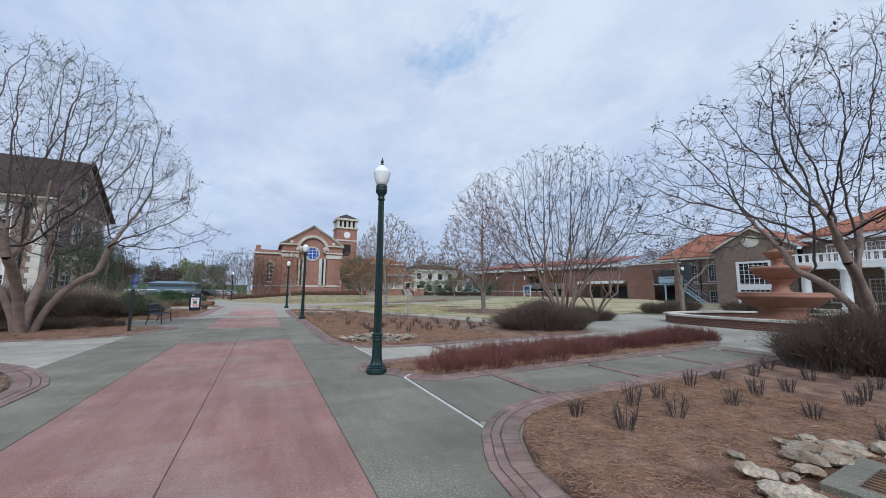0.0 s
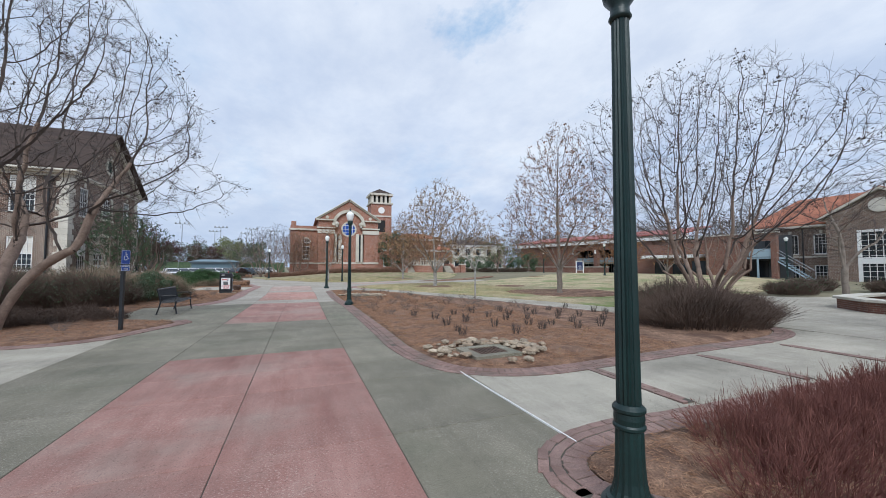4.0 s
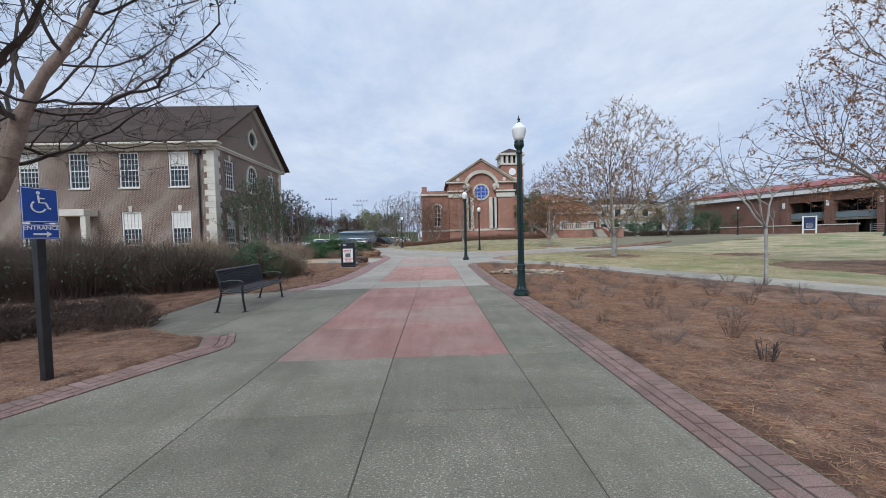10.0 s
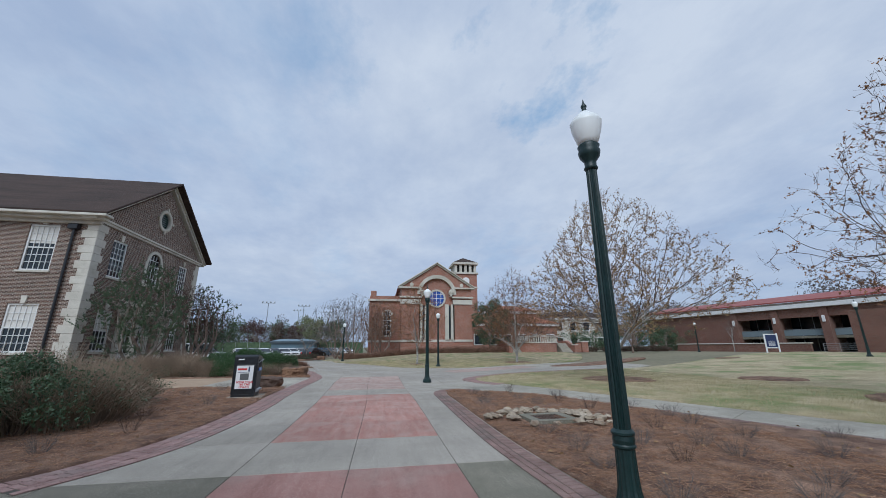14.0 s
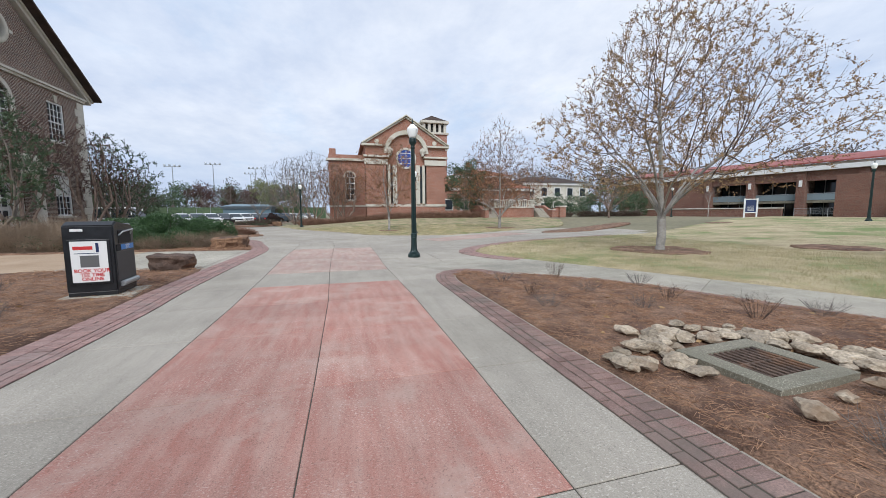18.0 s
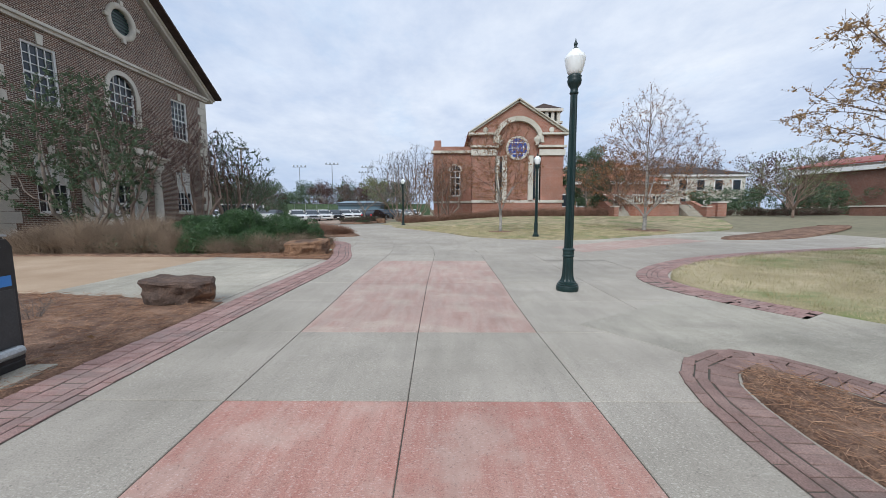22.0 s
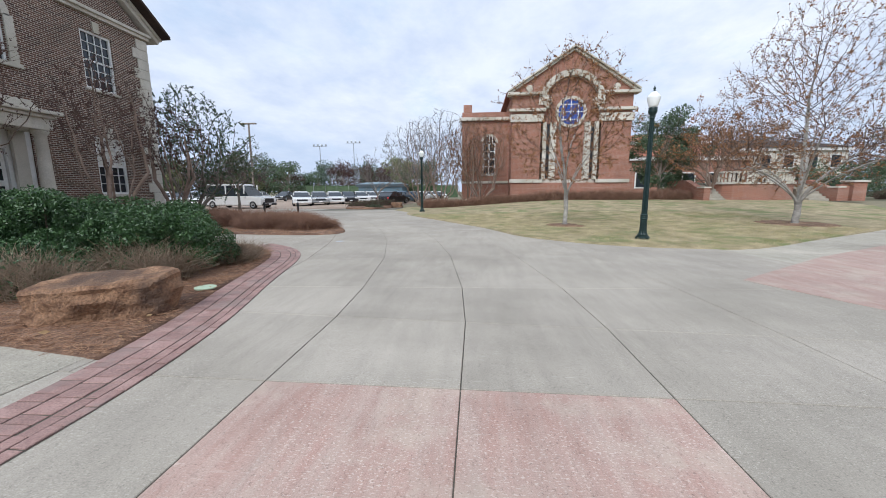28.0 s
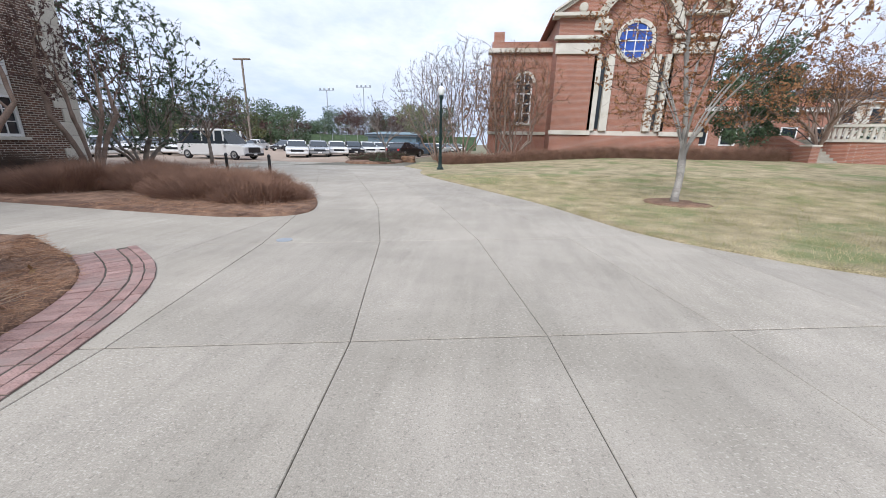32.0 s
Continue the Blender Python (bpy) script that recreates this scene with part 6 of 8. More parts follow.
rb = random.Random(41)
for k in range(22):
    x, y = -9.6 + 0.42 * (k % 12) + rb.uniform(-0.2, 0.2), 17.3 + 1.5 * (k // 12) + rb.uniform(-0.3, 0.5) + 0.24 * (k % 12)
    if math.hypot(x + 6.6, y - 18.0) < 0.7 or y > 21.6 and x > -5.6:
        continue
    hs += 1
    shrub("low_shrub", "low dark dormant shrub on the pine straw", x, y, 0.5, 0.45, rb.uniform(0.4, 0.65), hs, M_TWIGB, 170, M_TWIGB, 160, 0.03)


def leafy_shrub(x, y, rx, ry, h, seed, n, size, label="dense glossy green evergreen shrub", material=M_LEAF):
    """A leafy mound: many small leaves over a lumpy dome on short stems."""
    rng = np.random.default_rng(seed)
    ob = thing("evergreen_shrub", label, "shrub", (x, y, terrain(x, y) + 0.02))
    k = 15
    a, q = rng.uniform(0, 6.283, k), np.sqrt(rng.uniform(0, 1, k))
    rad = rng.uniform(0.26, 0.42, k) * min(1.0, h)
    top = h * np.sqrt(np.clip(1 - 0.72 * q ** 2.2, 0.1, 1)) * rng.uniform(0.84, 1.04, k)
    cs = np.stack([np.cos(a) * q * rx * 0.78, np.sin(a) * q * ry * 0.78, top - rad * 0.8], 1)
    low = cs * np.array([1.1, 1.1, 0.45])
    cs, rad = np.concatenate([cs, low]), np.concatenate([rad, rad])
    foot = np.stack([np.cos(a) * 0.25 * q, np.sin(a) * 0.25 * q, np.full(k, -0.05)], 1)
    raw("stem_mass", *sticks(foot, cs[:k], 0.012, 0.005, 4), M_TWIGB, ob)["kind"] = "stuff"
    w = rng.integers(0, 2 * k, n)
    g = rng.normal(size=(n, 3))
    g[:, 2] = np.abs(g[:, 2]) - 0.45
    g /= np.linalg.norm(g, axis=1, keepdims=True)
    pos = cs[w] + g * (rad[w] * rng.uniform(0.55, 1.06, n) ** 0.5)[:, None] * np.array([1.0, 1.0, 0.8])
    pos[:, 2] = np.maximum(pos[:, 2], 0.04)
    raw("foliage", *leaf_quads(pos, size, rng), material, ob)["kind"] = "stuff"
    return ob


for x, y, rx, ry, h in ((-5.35, 42.4, 1.15, 1.1, 1.36), (-6.9, 41.9, 1.3, 1.15, 1.5), (-8.4, 42.0, 1.2, 1.1, 1.45), (-6.3, 43.7, 1.3, 1.0, 1.3), (-8.2, 43.8, 1.4, 1.0, 1.35), (-7.5, 40.95, 1.1, 0.75, 1.05), (-6.1, 41.0, 0.8, 0.6, 0.85)):
    hs += 1
    leafy_shrub(x, y, rx, ry, h, hs, int(26000 * rx * ry), 0.024)
hs += 1
leafy_shrub(-5.9, 26.6, 1.15, 1.2, 1.5, hs, 8500, 0.03, "low green shrub growing through the dormant hedge", M_LEAFD)
for x, y, rx, ry, h in ((-5.0, 41.75, 0.75, 0.6, 0.95), (-4.75, 43.3, 0.6, 0.6, 0.65), (-9.7, 41.0, 1.1, 0.8, 1.35), (-11.4, 40.9, 1.2, 0.8, 1.45), (-10.4, 42.0, 1.3, 1.0, 1.75), (-12.9, 40.7, 1.1, 0.7, 1.35), (-8.5, 40.7, 0.8, 0.5, 1.0), (-5.6, 40.75, 0.75, 0.45, 0.85), (-6.7, 40.5, 0.8, 0.42, 0.85)):
    hs += 1
    shrub("tan_shrub", "arching bare tan shrub", x, y, rx, ry, h, hs, M_TWIGT, int(900 * rx * ry) + 150, None, 0, 0, 0.0035, 0.1)
for x, y, rx, ry, h in ((-7.8, 50.3, 1.5, 1.4, 0.85), (-6.2, 49.9, 1.2, 1.1, 0.75), (-9.9, 51.3, 1.6, 1.5, 0.88), (-8.0, 52.0, 1.3, 1.1, 0.8), (-12.0, 50.4, 1.8, 1.6, 0.95), (-11.9, 53.2, 1.6, 1.0, 0.9)):
    hs += 1
    shrub("brush", "low reddish-brown dormant brush", x, y, rx, ry, h, hs, M_TWIGU, int(900 * rx * ry), M_RUST, 260, 0.02, 0.0035, 0.6)
rt = random.Random(9)
for k in range(26):
    x = 3.9 + 0.4 * k
    hs += 1
    shrub("red_twig_shrub", "upright red-twigged barberry clump", x, 7.0 + 0.035 * k + rt.uniform(-0.05, 0.5), 0.5, 0.52, 0.52 + 0.006 * k, hs, M_TWIGR, 240, M_TWIGR, 120, 0.012, 0.0028, 0.8)
    if k % 2:
        hs += 1
        shrub("red_twig_shrub", "upright red-twigged barberry clump", x + 0.2, 7.85 + rt.uniform(-0.05, 0.15), 0.5, 0.45, 0.55, hs, M_TWIGR, 220, M_TWIGR, 100, 0.012, 0.0028, 0.8)
for k in range(24):
    x = -3.6 + 1.25 * k
    if 18.2 < x < 27.5:
        continue
    y = 67.0 + (0.5 if x > 12 else 0)
    hs += 1
    shrub("hedge_shrub", "clipped dormant brown hedge shrub", x, y, 0.95, 0.75, 1.15, hs, M_TWIGU, 420, M_TWIGR, 250, 0.03, 0.006, 0.5)
for x, y, rx, ry, h in ((31, 71, 2, 1.2, 1.2), (35, 70, 2.2, 1.2, 1.2), (39, 70.5, 2.2, 1.2, 1.2), (43, 71, 2, 1.2, 1.3), (-9.6, 68.6, 1.6, 1.2, 0.9), (-8.2, 66.4, 0.7, 0.6, 0.6), (-8.6, 71, 1.4, 1.4, 1.1), (28, 18.5, 2, 1.2, 1.2), (32, 19.5, 2, 1.2, 1.2), (36, 17, 2.2, 1.2, 1.2), (31, 12, 2, 1.5, 1.2), (34, 8, 2, 1.5, 1.2)):
    hs += 1
    shrub("shrub", DB, x, y, rx, ry, h, hs, M_TWIGB, int(240 * rx * ry), M_LEAFD, 400, 0.06, 0.008)


def stub(label, n, h, twig, r, seed, wide):
    rng = np.random.default_rng(seed)
    ob = thing("pruned_clump", label, "plant", (0, 0, 0), 0, "pruned clumps in the beds")
    a = rng.uniform(0, 6.28, n)
    f = np.stack([np.cos(a) * 0.05, np.sin(a) * 0.05, np.full(n, -0.03)], 1)
    t = f + np.stack([np.cos(a) * wide * rng.uniform(0.2, 1, n), np.sin(a) * wide * rng.uniform(0.2, 1, n), h * rng.uniform(0.6, 1.0, n)], 1)
    raw("stem_mass", *sticks(f, t, r, r * 0.7, 4), twig, ob)["kind"] = "stuff"
    i = rng.integers(0, n, n * 3)
    b0 = f[i] + (t[i] - f[i]) * rng.uniform(0.3, 0.9, (n * 3, 1))
    b1 = b0 + rng.normal(0, 0.05, (n * 3, 3)) + np.array([0, 0, 0.05])
    raw("twig_mass", *sticks(b0, b1, r * 0.6, r * 0.4, 3), twig, ob)["kind"] = "stuff"
    return ob


protos = [stub("dark pruned stubs of a bedding plant", 16, 0.27, M_TWIG, 0.005, 1, 0.08), stub("dark pruned stubs of a bedding plant", 18, 0.31, M_TWIG, 0.005, 2, 0.10), stub("low bare grey-twigged clump", 30, 0.27, M_TWIGG, 0.002, 3, 0.24), stub("low bare brown-twigged clump", 26, 0.34, M_TWIGB, 0.002, 4, 0.22)]
spots = []
rs = random.Random(77)
for i in range(9):
    for j in range(4):
        spots.append((4.1 + 0.95 * i + rs.uniform(-0.2, 0.2) + 0.4 * (j % 2), 4.0 - 0.75 * j + rs.uniform(-0.15, 0.15) + 0.05 * i, rs.choice((0, 1))))
for i in range(8):
    for j in range(5):
        spots.append((4.3 + 1.0 * i + rs.uniform(-0.25, 0.25), 13.3 + 0.95 * j + rs.uniform(-0.2, 0.2), rs.choice((0, 0, 1))))
for i in range(6):
    for j in range(13):
        x, y = 3.3 + 1.05 * i + rs.uniform(-0.25, 0.25), 17.8 + 1.05 * j + rs.uniform(-0.25, 0.25)
        spots.append((x, y, rs.choice((2, 2, 3))))
for x, y in ((-3.9, 26.5), (-4.6, 28.2), (-4.0, 29.8), (-5.6, 32.2), (-5.0, 33.4), (-4.3, 25.2), (-5.8, 19.0), (-4.9, 17.6), (-6.5, 18.0), (-7.6, 19.2)):
    spots.append((x, y, rs.choice((2, 3))))
used = [False] * 4
for x, y, k in spots:
    ok = inside(x, y, bed_polys["bed_long"]) or inside(x, y, bed_polys["bed_fountain_walk"]) or inside(x, y, bed_polys["bed_entrance"])
    if ok and not (3.1 < x < 5.3 and (10.9 < y < 13.1 or 25.2 < y < 27.5)) and not (3.6 < x < 6.4 and y < 2.7) and math.hypot(x - 11.5, y - 12.85) > 2.5:
        m = pose(x, y, 0.04, 0, 0, rs.uniform(0, 360)) @ Matrix.Scale(rs.uniform(0.75, 1.2), 4)
        if not used[k]:
            protos[k].matrix_basis = m
            used[k] = True
        else:
            c = copy_thing(protos[k], m)
            c.scale = (1, 1, rs.uniform(0.75, 1.2))

# ---- rocks ----


def stone(name, label, x, y, z, sx, sy, sz, seed, material, rz=0.0, sub=3, sharp=0.28, group="", flat_top=False):
    bm = bmesh.new()
    bmesh.ops.create_icosphere(bm, subdivisions=sub, radius=1.0)
    for v in bm.verts:
        d = v.co.normalized()
        if flat_top:
            k = max(abs(d.x), abs(d.y), abs(d.z))
            v.co = d / k ** 0.72
        q = 1 + sharp * noise.noise(d * 1.3 + Vector((seed * 3.1, seed, 0))) + sharp * 0.4 * noise.noise(d * 3.4 + Vector((0, seed * 2.3, seed))) + sharp * 0.16 * noise.noise(d * 8 + Vector((seed, 0, 0)))
        v.co = v.co * q
        v.co = Vector((v.co.x * sx, v.co.y * sy, v.co.z * sz))
    ob = part(name, bm, material, None, "", sub > 2 and not flat_top)
    ob.matrix_world = pose(x, y, z, 0, 0, rz)
    return tagged(ob, label, "rock", group)


DARK_AT = (-3.68, 34.25)
def slab_boulder(name, label, x, y, rz, outline, h, tilt, seed, material):
    """A quarried block: broken vertical faces, a flat tilted top, chipped edges."""
    bm = prism(outline, h)
    bmesh.ops.bevel(bm, geom=bm.edges, offset=0.035, segments=1, affect="EDGES")
    bmesh.ops.triangulate(bm, faces=bm.faces)
    for _ in range(4):
        bmesh.ops.subdivide_edges(bm, edges=[e for e in bm.edges if e.calc_length() > 0.06], cuts=1, use_grid_fill=True)
    bmesh.ops.triangulate(bm, faces=bm.faces)
    for v in bm.verts:
        p = v.co.copy()
        side = min(1.0, max(0.0, (h - 0.02 - p.z) / 0.05))
        k = noise.noise(Vector((p.x * 3.1, p.y * 3.1, p.z * 5.5 + seed))) * 0.07 + noise.noise(Vector((p.x * 8, p.y * 8, p.z * 14 + seed))) * 0.03 + noise.noise(Vector((p.x * 23, p.y * 23, p.z * 30 + seed))) * 0.010
        flat = Vector((p.x, p.y, 0)).normalized()
        v.co += flat * k * side - flat * 0.10 * (1 - p.z / h) * (0.5 + noise.noise(Vector((p.x * 2, p.y * 2, seed))))
        v.co.z += (1 - side) * (tilt[0] * p.x + tilt[1] * p.y + 0.03 * noise.noise(Vector((p.x * 4, p.y * 4, seed))) + 0.008 * noise.noise(Vector((p.x * 18, p.y * 18, seed)))) + side * p.z / h * (tilt[0] * p.x + tilt[1] * p.y)
    ob = part(name, bm, material, None, "", False)
    ob.matrix_world = pose(x, y, 0.0, 0, 0, rz)
    return tagged(ob, label, "rock")


slab_boulder("boulder", "flat dark ironstone boulder on the pine straw", *DARK_AT, 8, [(-0.50, -0.18), (-0.15, -0.30), (0.30, -0.26), (0.50, -0.08), (0.44, 0.20), (0.05, 0.30), (-0.40, 0.24)], 0.40, (-0.06, 0.05), 3, M_DROCK)
slab_boulder("boulder", "large rust-brown sandstone boulder with a flat tilted top", -4.0, 40.2, 20, [(-0.70, -0.22), (-0.28, -0.34), (0.22, -0.31), (0.62, -0.22), (0.70, 0.10), (0.50, 0.28), (-0.08, 0.35), (-0.56, 0.28)], 0.46, (0.05, 0.10), 7, M_SAND)
stone("boulder", "small rust-brown boulder in the far bed", -6.9, 69.2, 0.15, 0.5, 0.35, 0.3, 9, M_SAND, 0, 3, 0.2, "", True)
rr = random.Random(21)
DRAINS = ((3.95, 11.75, 0), (3.85, 26.2, 1), (5.15, 1.5, 2))
for cx, cy, kind in DRAINS:
    n = 92
    for k in range(n):
        a = rr.uniform(-0.75, 3.3) if k % 7 else rr.uniform(0, 6.283)
        q = rr.uniform(0.74, 1.25) if k % 6 else rr.uniform(1.2, 1.5)
        x, y = cx + math.cos(a) * q * 0.86, cy + math.sin(a) * q * 0.72
        if abs(x - cx) < 0.52 and abs(y - cy) < 0.46 or not (inside(x, y, bed_polys["bed_long"]) or inside(x, y, bed_polys["bed_fountain_walk"])):
            continue
        s = rr.uniform(0.045, 0.095)
        stone("river_stone", "pale rounded stone edging a storm drain", x, y, 0.055 + s * 0.3 + 0.05 * rr.random() * (2 - q), s * rr.uniform(1, 1.6), s, s * rr.uniform(0.42, 0.62), k + 60 * kind, M_ROCK, rr.uniform(0, 180), 2, 0.5, "stones round the drains")
    dr = thing("storm_drain", "square concrete storm drain with a rusty iron grate", "drain", (cx, cy, 0.05), 3)
    bm = holed(-0.48, 0.48, -0.42, 0.42, [(-0.3, 0.3, -0.26, 0.26)], 0.09, pose(0, 0, 0.05, -90, 0, 0) @ Matrix.Scale(-1, 4, (0, 0, 1)))
    bmesh.ops.recalc_face_normals(bm, faces=bm.faces)
    part("kerb", bm, M_CONC, dr)
    # solid black fill just under the bars, as the shade of a deep pit
    part("pit", box(-0.305, 0.305, -0.265, 0.265, -0.06, 0.012), M_DARK, dr)
    for k in range(9):
        part("grate_bar", box(-0.28 + k * 0.068, -0.25 + k * 0.068, -0.255, 0.255, 0.014, 0.045, 0.004), M_DROCK, dr)
    part("grate_rail", box(-0.3, 0.3, -0.012, 0.012, 0.013, 0.04), M_DROCK, dr)

# ---- bench, sign, waste bin, drain cover ----


def bench(x, y, rz):
    b = thing("bench", "black steel slatted park bench with looped arms", "bench", (x, y, 0), rz)
    L = 1.85
    n = 44
    for k in range(n):
        u = -L / 2 + 0.04 + (L - 0.08) * k / (n - 1)
        part("slat", tube([(u, 0.30, 0.84), (u, 0.22, 0.58), (u, 0.17, 0.45), (u, 0.08, 0.425), (u, -0.10, 0.43), (u, -0.22, 0.435), (u, -0.26, 0.40)], 0.011, 5, None), M_BLACK, b)
    for p, q in (((0.30, 0.85), 0.026), ((0.17, 0.44), 0.018), ((-0.25, 0.40), 0.02)):
        part("rail", tube([(-L / 2, p[0], p[1]), (L / 2, p[0], p[1])], q, 10), M_BLACK, b)
    for s in (-1, 1):
        u = s * L / 2
        part("leg", tube([(u, 0.30, 0.85), (u, 0.22, 0.55), (u, 0.20, 0.40), (u, 0.25, 0.2), (u, 0.31, 0.0)], 0.022, 8), M_BLACK, b)
        part("leg", tube([(u, -0.22, 0.42), (u, -0.24, 0.22), (u, -0.27, 0.0)], 0.022, 8), M_BLACK, b)
        part("arm", tube([(u, 0.24, 0.62), (u, 0.05, 0.645), (u, -0.16, 0.65), (u, -0.24, 0.62), (u, -0.25, 0.56), (u, -0.21, 0.48), (u, -0.22, 0.42)], 0.017, 8), M_BLACK, b)
        part("stretcher", tube([(u, 0.20, 0.40), (u, -0.22, 0.42)], 0.018, 8), M_BLACK, b)
        for yy in (0.31, -0.27):
            part("foot", box(u - 0.04, u + 0.04, yy - 0.05, yy + 0.05, 0, 0.012), M_BLACK, b)


bench(-3.62, 21.8, 90)


def words(text, size, material, parent, m, depth=0.002, bold=0.0):
    c = bpy.data.curves.new("words", "FONT")
    c.body, c.size, c.extrude, c.align_x, c.align_y, c.offset = text, size, depth, "CENTER", "CENTER", bold
    tmp = new("tmp", c)
    me = bpy.data.meshes.new_from_object(tmp.evaluated_get(bpy.context.evaluated_depsgraph_get()))
    bpy.data.objects.remove(tmp)
    ob = finish("lettering", me, material, parent)
    ob.matrix_local = m
    return ob


UPR = pose(0, 0, 0, 90, 0, 0)
sg = thing("accessible_entrance_sign", "blue accessible entrance sign on a black post", "sign", (-3.55, 17.2, 0), 78)
part("post", box(-0.038, 0.038, -0.038, 0.038, -0.05, 2.0, 0.006), M_BLACK, sg)
part("panel", box(-0.155, 0.155, -0.052, -0.044, 1.70, 2.06, 0.004), M_BLUE, sg)
part("panel", box(-0.155, 0.155, -0.052, -0.044, 1.53, 1.685, 0.004), M_BLUE, sg)
for z0, z1 in ((1.70, 2.06), (1.53, 1.685)):
    bm = box(-0.15, 0.15, -0.0545, -0.0535, z1 - 0.014, z1 - 0.008)
    box(-0.15, 0.15, -0.0545, -0.0535, z0 + 0.008, z0 + 0.014, 0, bm)
    box(-0.15, -0.144, -0.0545, -0.0535, z0 + 0.014, z1 - 0.014, 0, bm)
    box(0.144, 0.15, -0.0545, -0.0535, z0 + 0.014, z1 - 0.014, 0, bm)
    part("border", bm, M_PAPER, sg)
bm = lathe([(0.017, 0), (0.017, 0.002)], 14, 0, 0, None, Matrix.Translation((-0.015, -0.0535, 2.005)) @ UPR)
join(bm, tube([(-0.015, -0.0545, 1.98), (-0.01, -0.0545, 1.905), (0.045, -0.0545, 1.905), (0.068, -0.0545, 1.845), (0.085, -0.0545, 1.85)], 0.009, 6))
join(bm, tube([(-0.013, -0.0545, 1.95), (0.035, -0.0545, 1.95)], 0.008, 6))
join(bm, tube([(-0.015 + 0.058 * math.cos(a), -0.0545, 1.865 + 0.058 * math.sin(a)) for a in [radians(130 + 11 * k) for k in range(20)]], 0.008, 6))
part("wheelchair_symbol", bm, M_PAPER, sg)
words("ENTRANCE", 0.058, M_PAPER, sg, Matrix.Translation((0, -0.0545, 1.645)) @ UPR, 0.001, 0.001)
bm = box(-0.07, 0.05, -0.056, -0.054, 1.572, 1.592)
prism([(0.04, -0.03), (0.085, 0), (0.04, 0.03)], 0.002, bm, Matrix.Translation((0, -0.054, 1.582)) @ UPR)
part("arrow", bm, M_PAPER, sg)


def waste_bin():
    b = thing("waste_bin", "tall black solar compacting waste bin with a poster", "waste bin", (-3.64, 31.52, 0.06), 6)
    w, d, h = 0.33, 0.38, 1.12
    prof = [(-d, 0.06), (d, 0.06), (d, h - 0.05), (d - 0.05, h + 0.02), (-d + 0.12, h + 0.1), (-d, h + 0.03)]
    bm = prism(prof, 2 * w, None, Matrix.Translation((-w, 0, 0)) @ pose(0, 0, 0, 90, 0, 90))
    bmesh.ops.bevel(bm, geom=bm.edges, offset=0.018, segments=2, affect="EDGES")
    part("body", bm, M_BLACK, b)
    part("plinth", box(-w + 0.01, w - 0.01, -d + 0.01, d - 0.01, 0.0, 0.07, 0.008), M_BLACK, b)
    part("roof_panel", box(-w + 0.03, w - 0.03, -d + 0.16, d - 0.09, h + 0.045, h + 0.065, 0.01, None, pose(0, 0, 0.0, -4, 0, 0)), M_METAL, b, "grey solar lid")
    part("chute", box(w - 0.01, w + 0.008, -0.24, 0.24, 0.84, 1.06, 0.005), M_DARK, b)
    part("chute_handle", tube([(w + 0.01, -0.24, 0.98), (w + 0.06, -0.20, 1.04), (w + 0.06, 0.20, 1.07), (w + 0.01, 0.22, 0.99)], 0.013, 8), M_METAL, b, "bare metal handle")
    part("label", box(w + 0.002, w + 0.006, -0.16, 0.32, 0.73, 0.82), M_SKYB, b, "light blue label")
    e = Matrix.Translation((w + 0.007, 0.08, 0.0)) @ pose(0, 0, 0, 90, 0, 90)
    words("TRASH", 0.055, M_PAPER, b, e @ Matrix.Translation((0, 0.795, 0)), 0.001)
    words("ONLY", 0.055, M_PAPER, b, e @ Matrix.Translation((0, 0.75, 0)), 0.001)
    part("lock", box(w, w + 0.012, -0.32, -0.2, 0.72, 0.83, 0.004), M_DARK, b)
    part("door_panel", box(w - 0.002, w + 0.004, -d + 0.04, d - 0.04, 0.12, 0.70, 0.004), surf("dark_grey_panel", (0.035, 0.037, 0.04), (0.055, 0.057, 0.06), 4, 60, 0.5, 0, 0.05), b)
    part("kick_bar", tube([(w + 0.03, -0.30, 0.17), (w + 0.03, 0.30, 0.17)], 0.045, 10), M_METAL, b, "bare metal foot bar")
    s = Matrix.Translation((0, -d - 0.002, 0)) @ UPR
    part("poster_frame", box(-0.27, 0.27, -d - 0.014, -d + 0.01, 0.2, 0.93, 0.006), M_BLACK, b)
    part("poster", box(-0.235, 0.235, -d - 0.018, -d - 0.013, 0.235, 0.90), M_PAPER, b, "white printed poster")
    f = Matrix.Translation((0, -d - 0.0185, 0)) @ UPR
    for i, t in enumerate(("BOOK YOUR", "TEE TIME", "ONLINE")):
        words(t, 0.078, M_REDP, b, f @ Matrix.Translation((0.02, 0.42 - 0.068 * i, 0)), 0.001, 0.0022)
    part("emblem", box(-0.20, 0.05, -d - 0.0200, -d - 0.0186, 0.765, 0.82, 0), M_REDP, b, "red emblem bar")
    part("figure_mark", box(0.09, 0.13, -d - 0.0200, -d - 0.0186, 0.72, 0.87), M_NAVY, b, "navy mark")
    part("code_block", box(-0.12, 0.12, -d - 0.0200, -d - 0.0186, 0.48, 0.67), plain("grey_print", (0.12, 0.12, 0.12), 0.6), b, "grey printed block")
    part("text_line", box(-0.19, 0.12, -d - 0.0200, -d - 0.0186, 0.70, 0.71), M_NAVY, b)
    part("logo_mark", box(-0.22, -0.06, -d - 0.004, -d + 0.004, 1.06, 1.10), M_PAPER, b, "pale maker's mark")
    part("foot_pad", box(-w - 0.1, w + 0.22, -d - 0.12, d + 0.02, -0.07, -0.002, 0.01), M_CONC2, b)


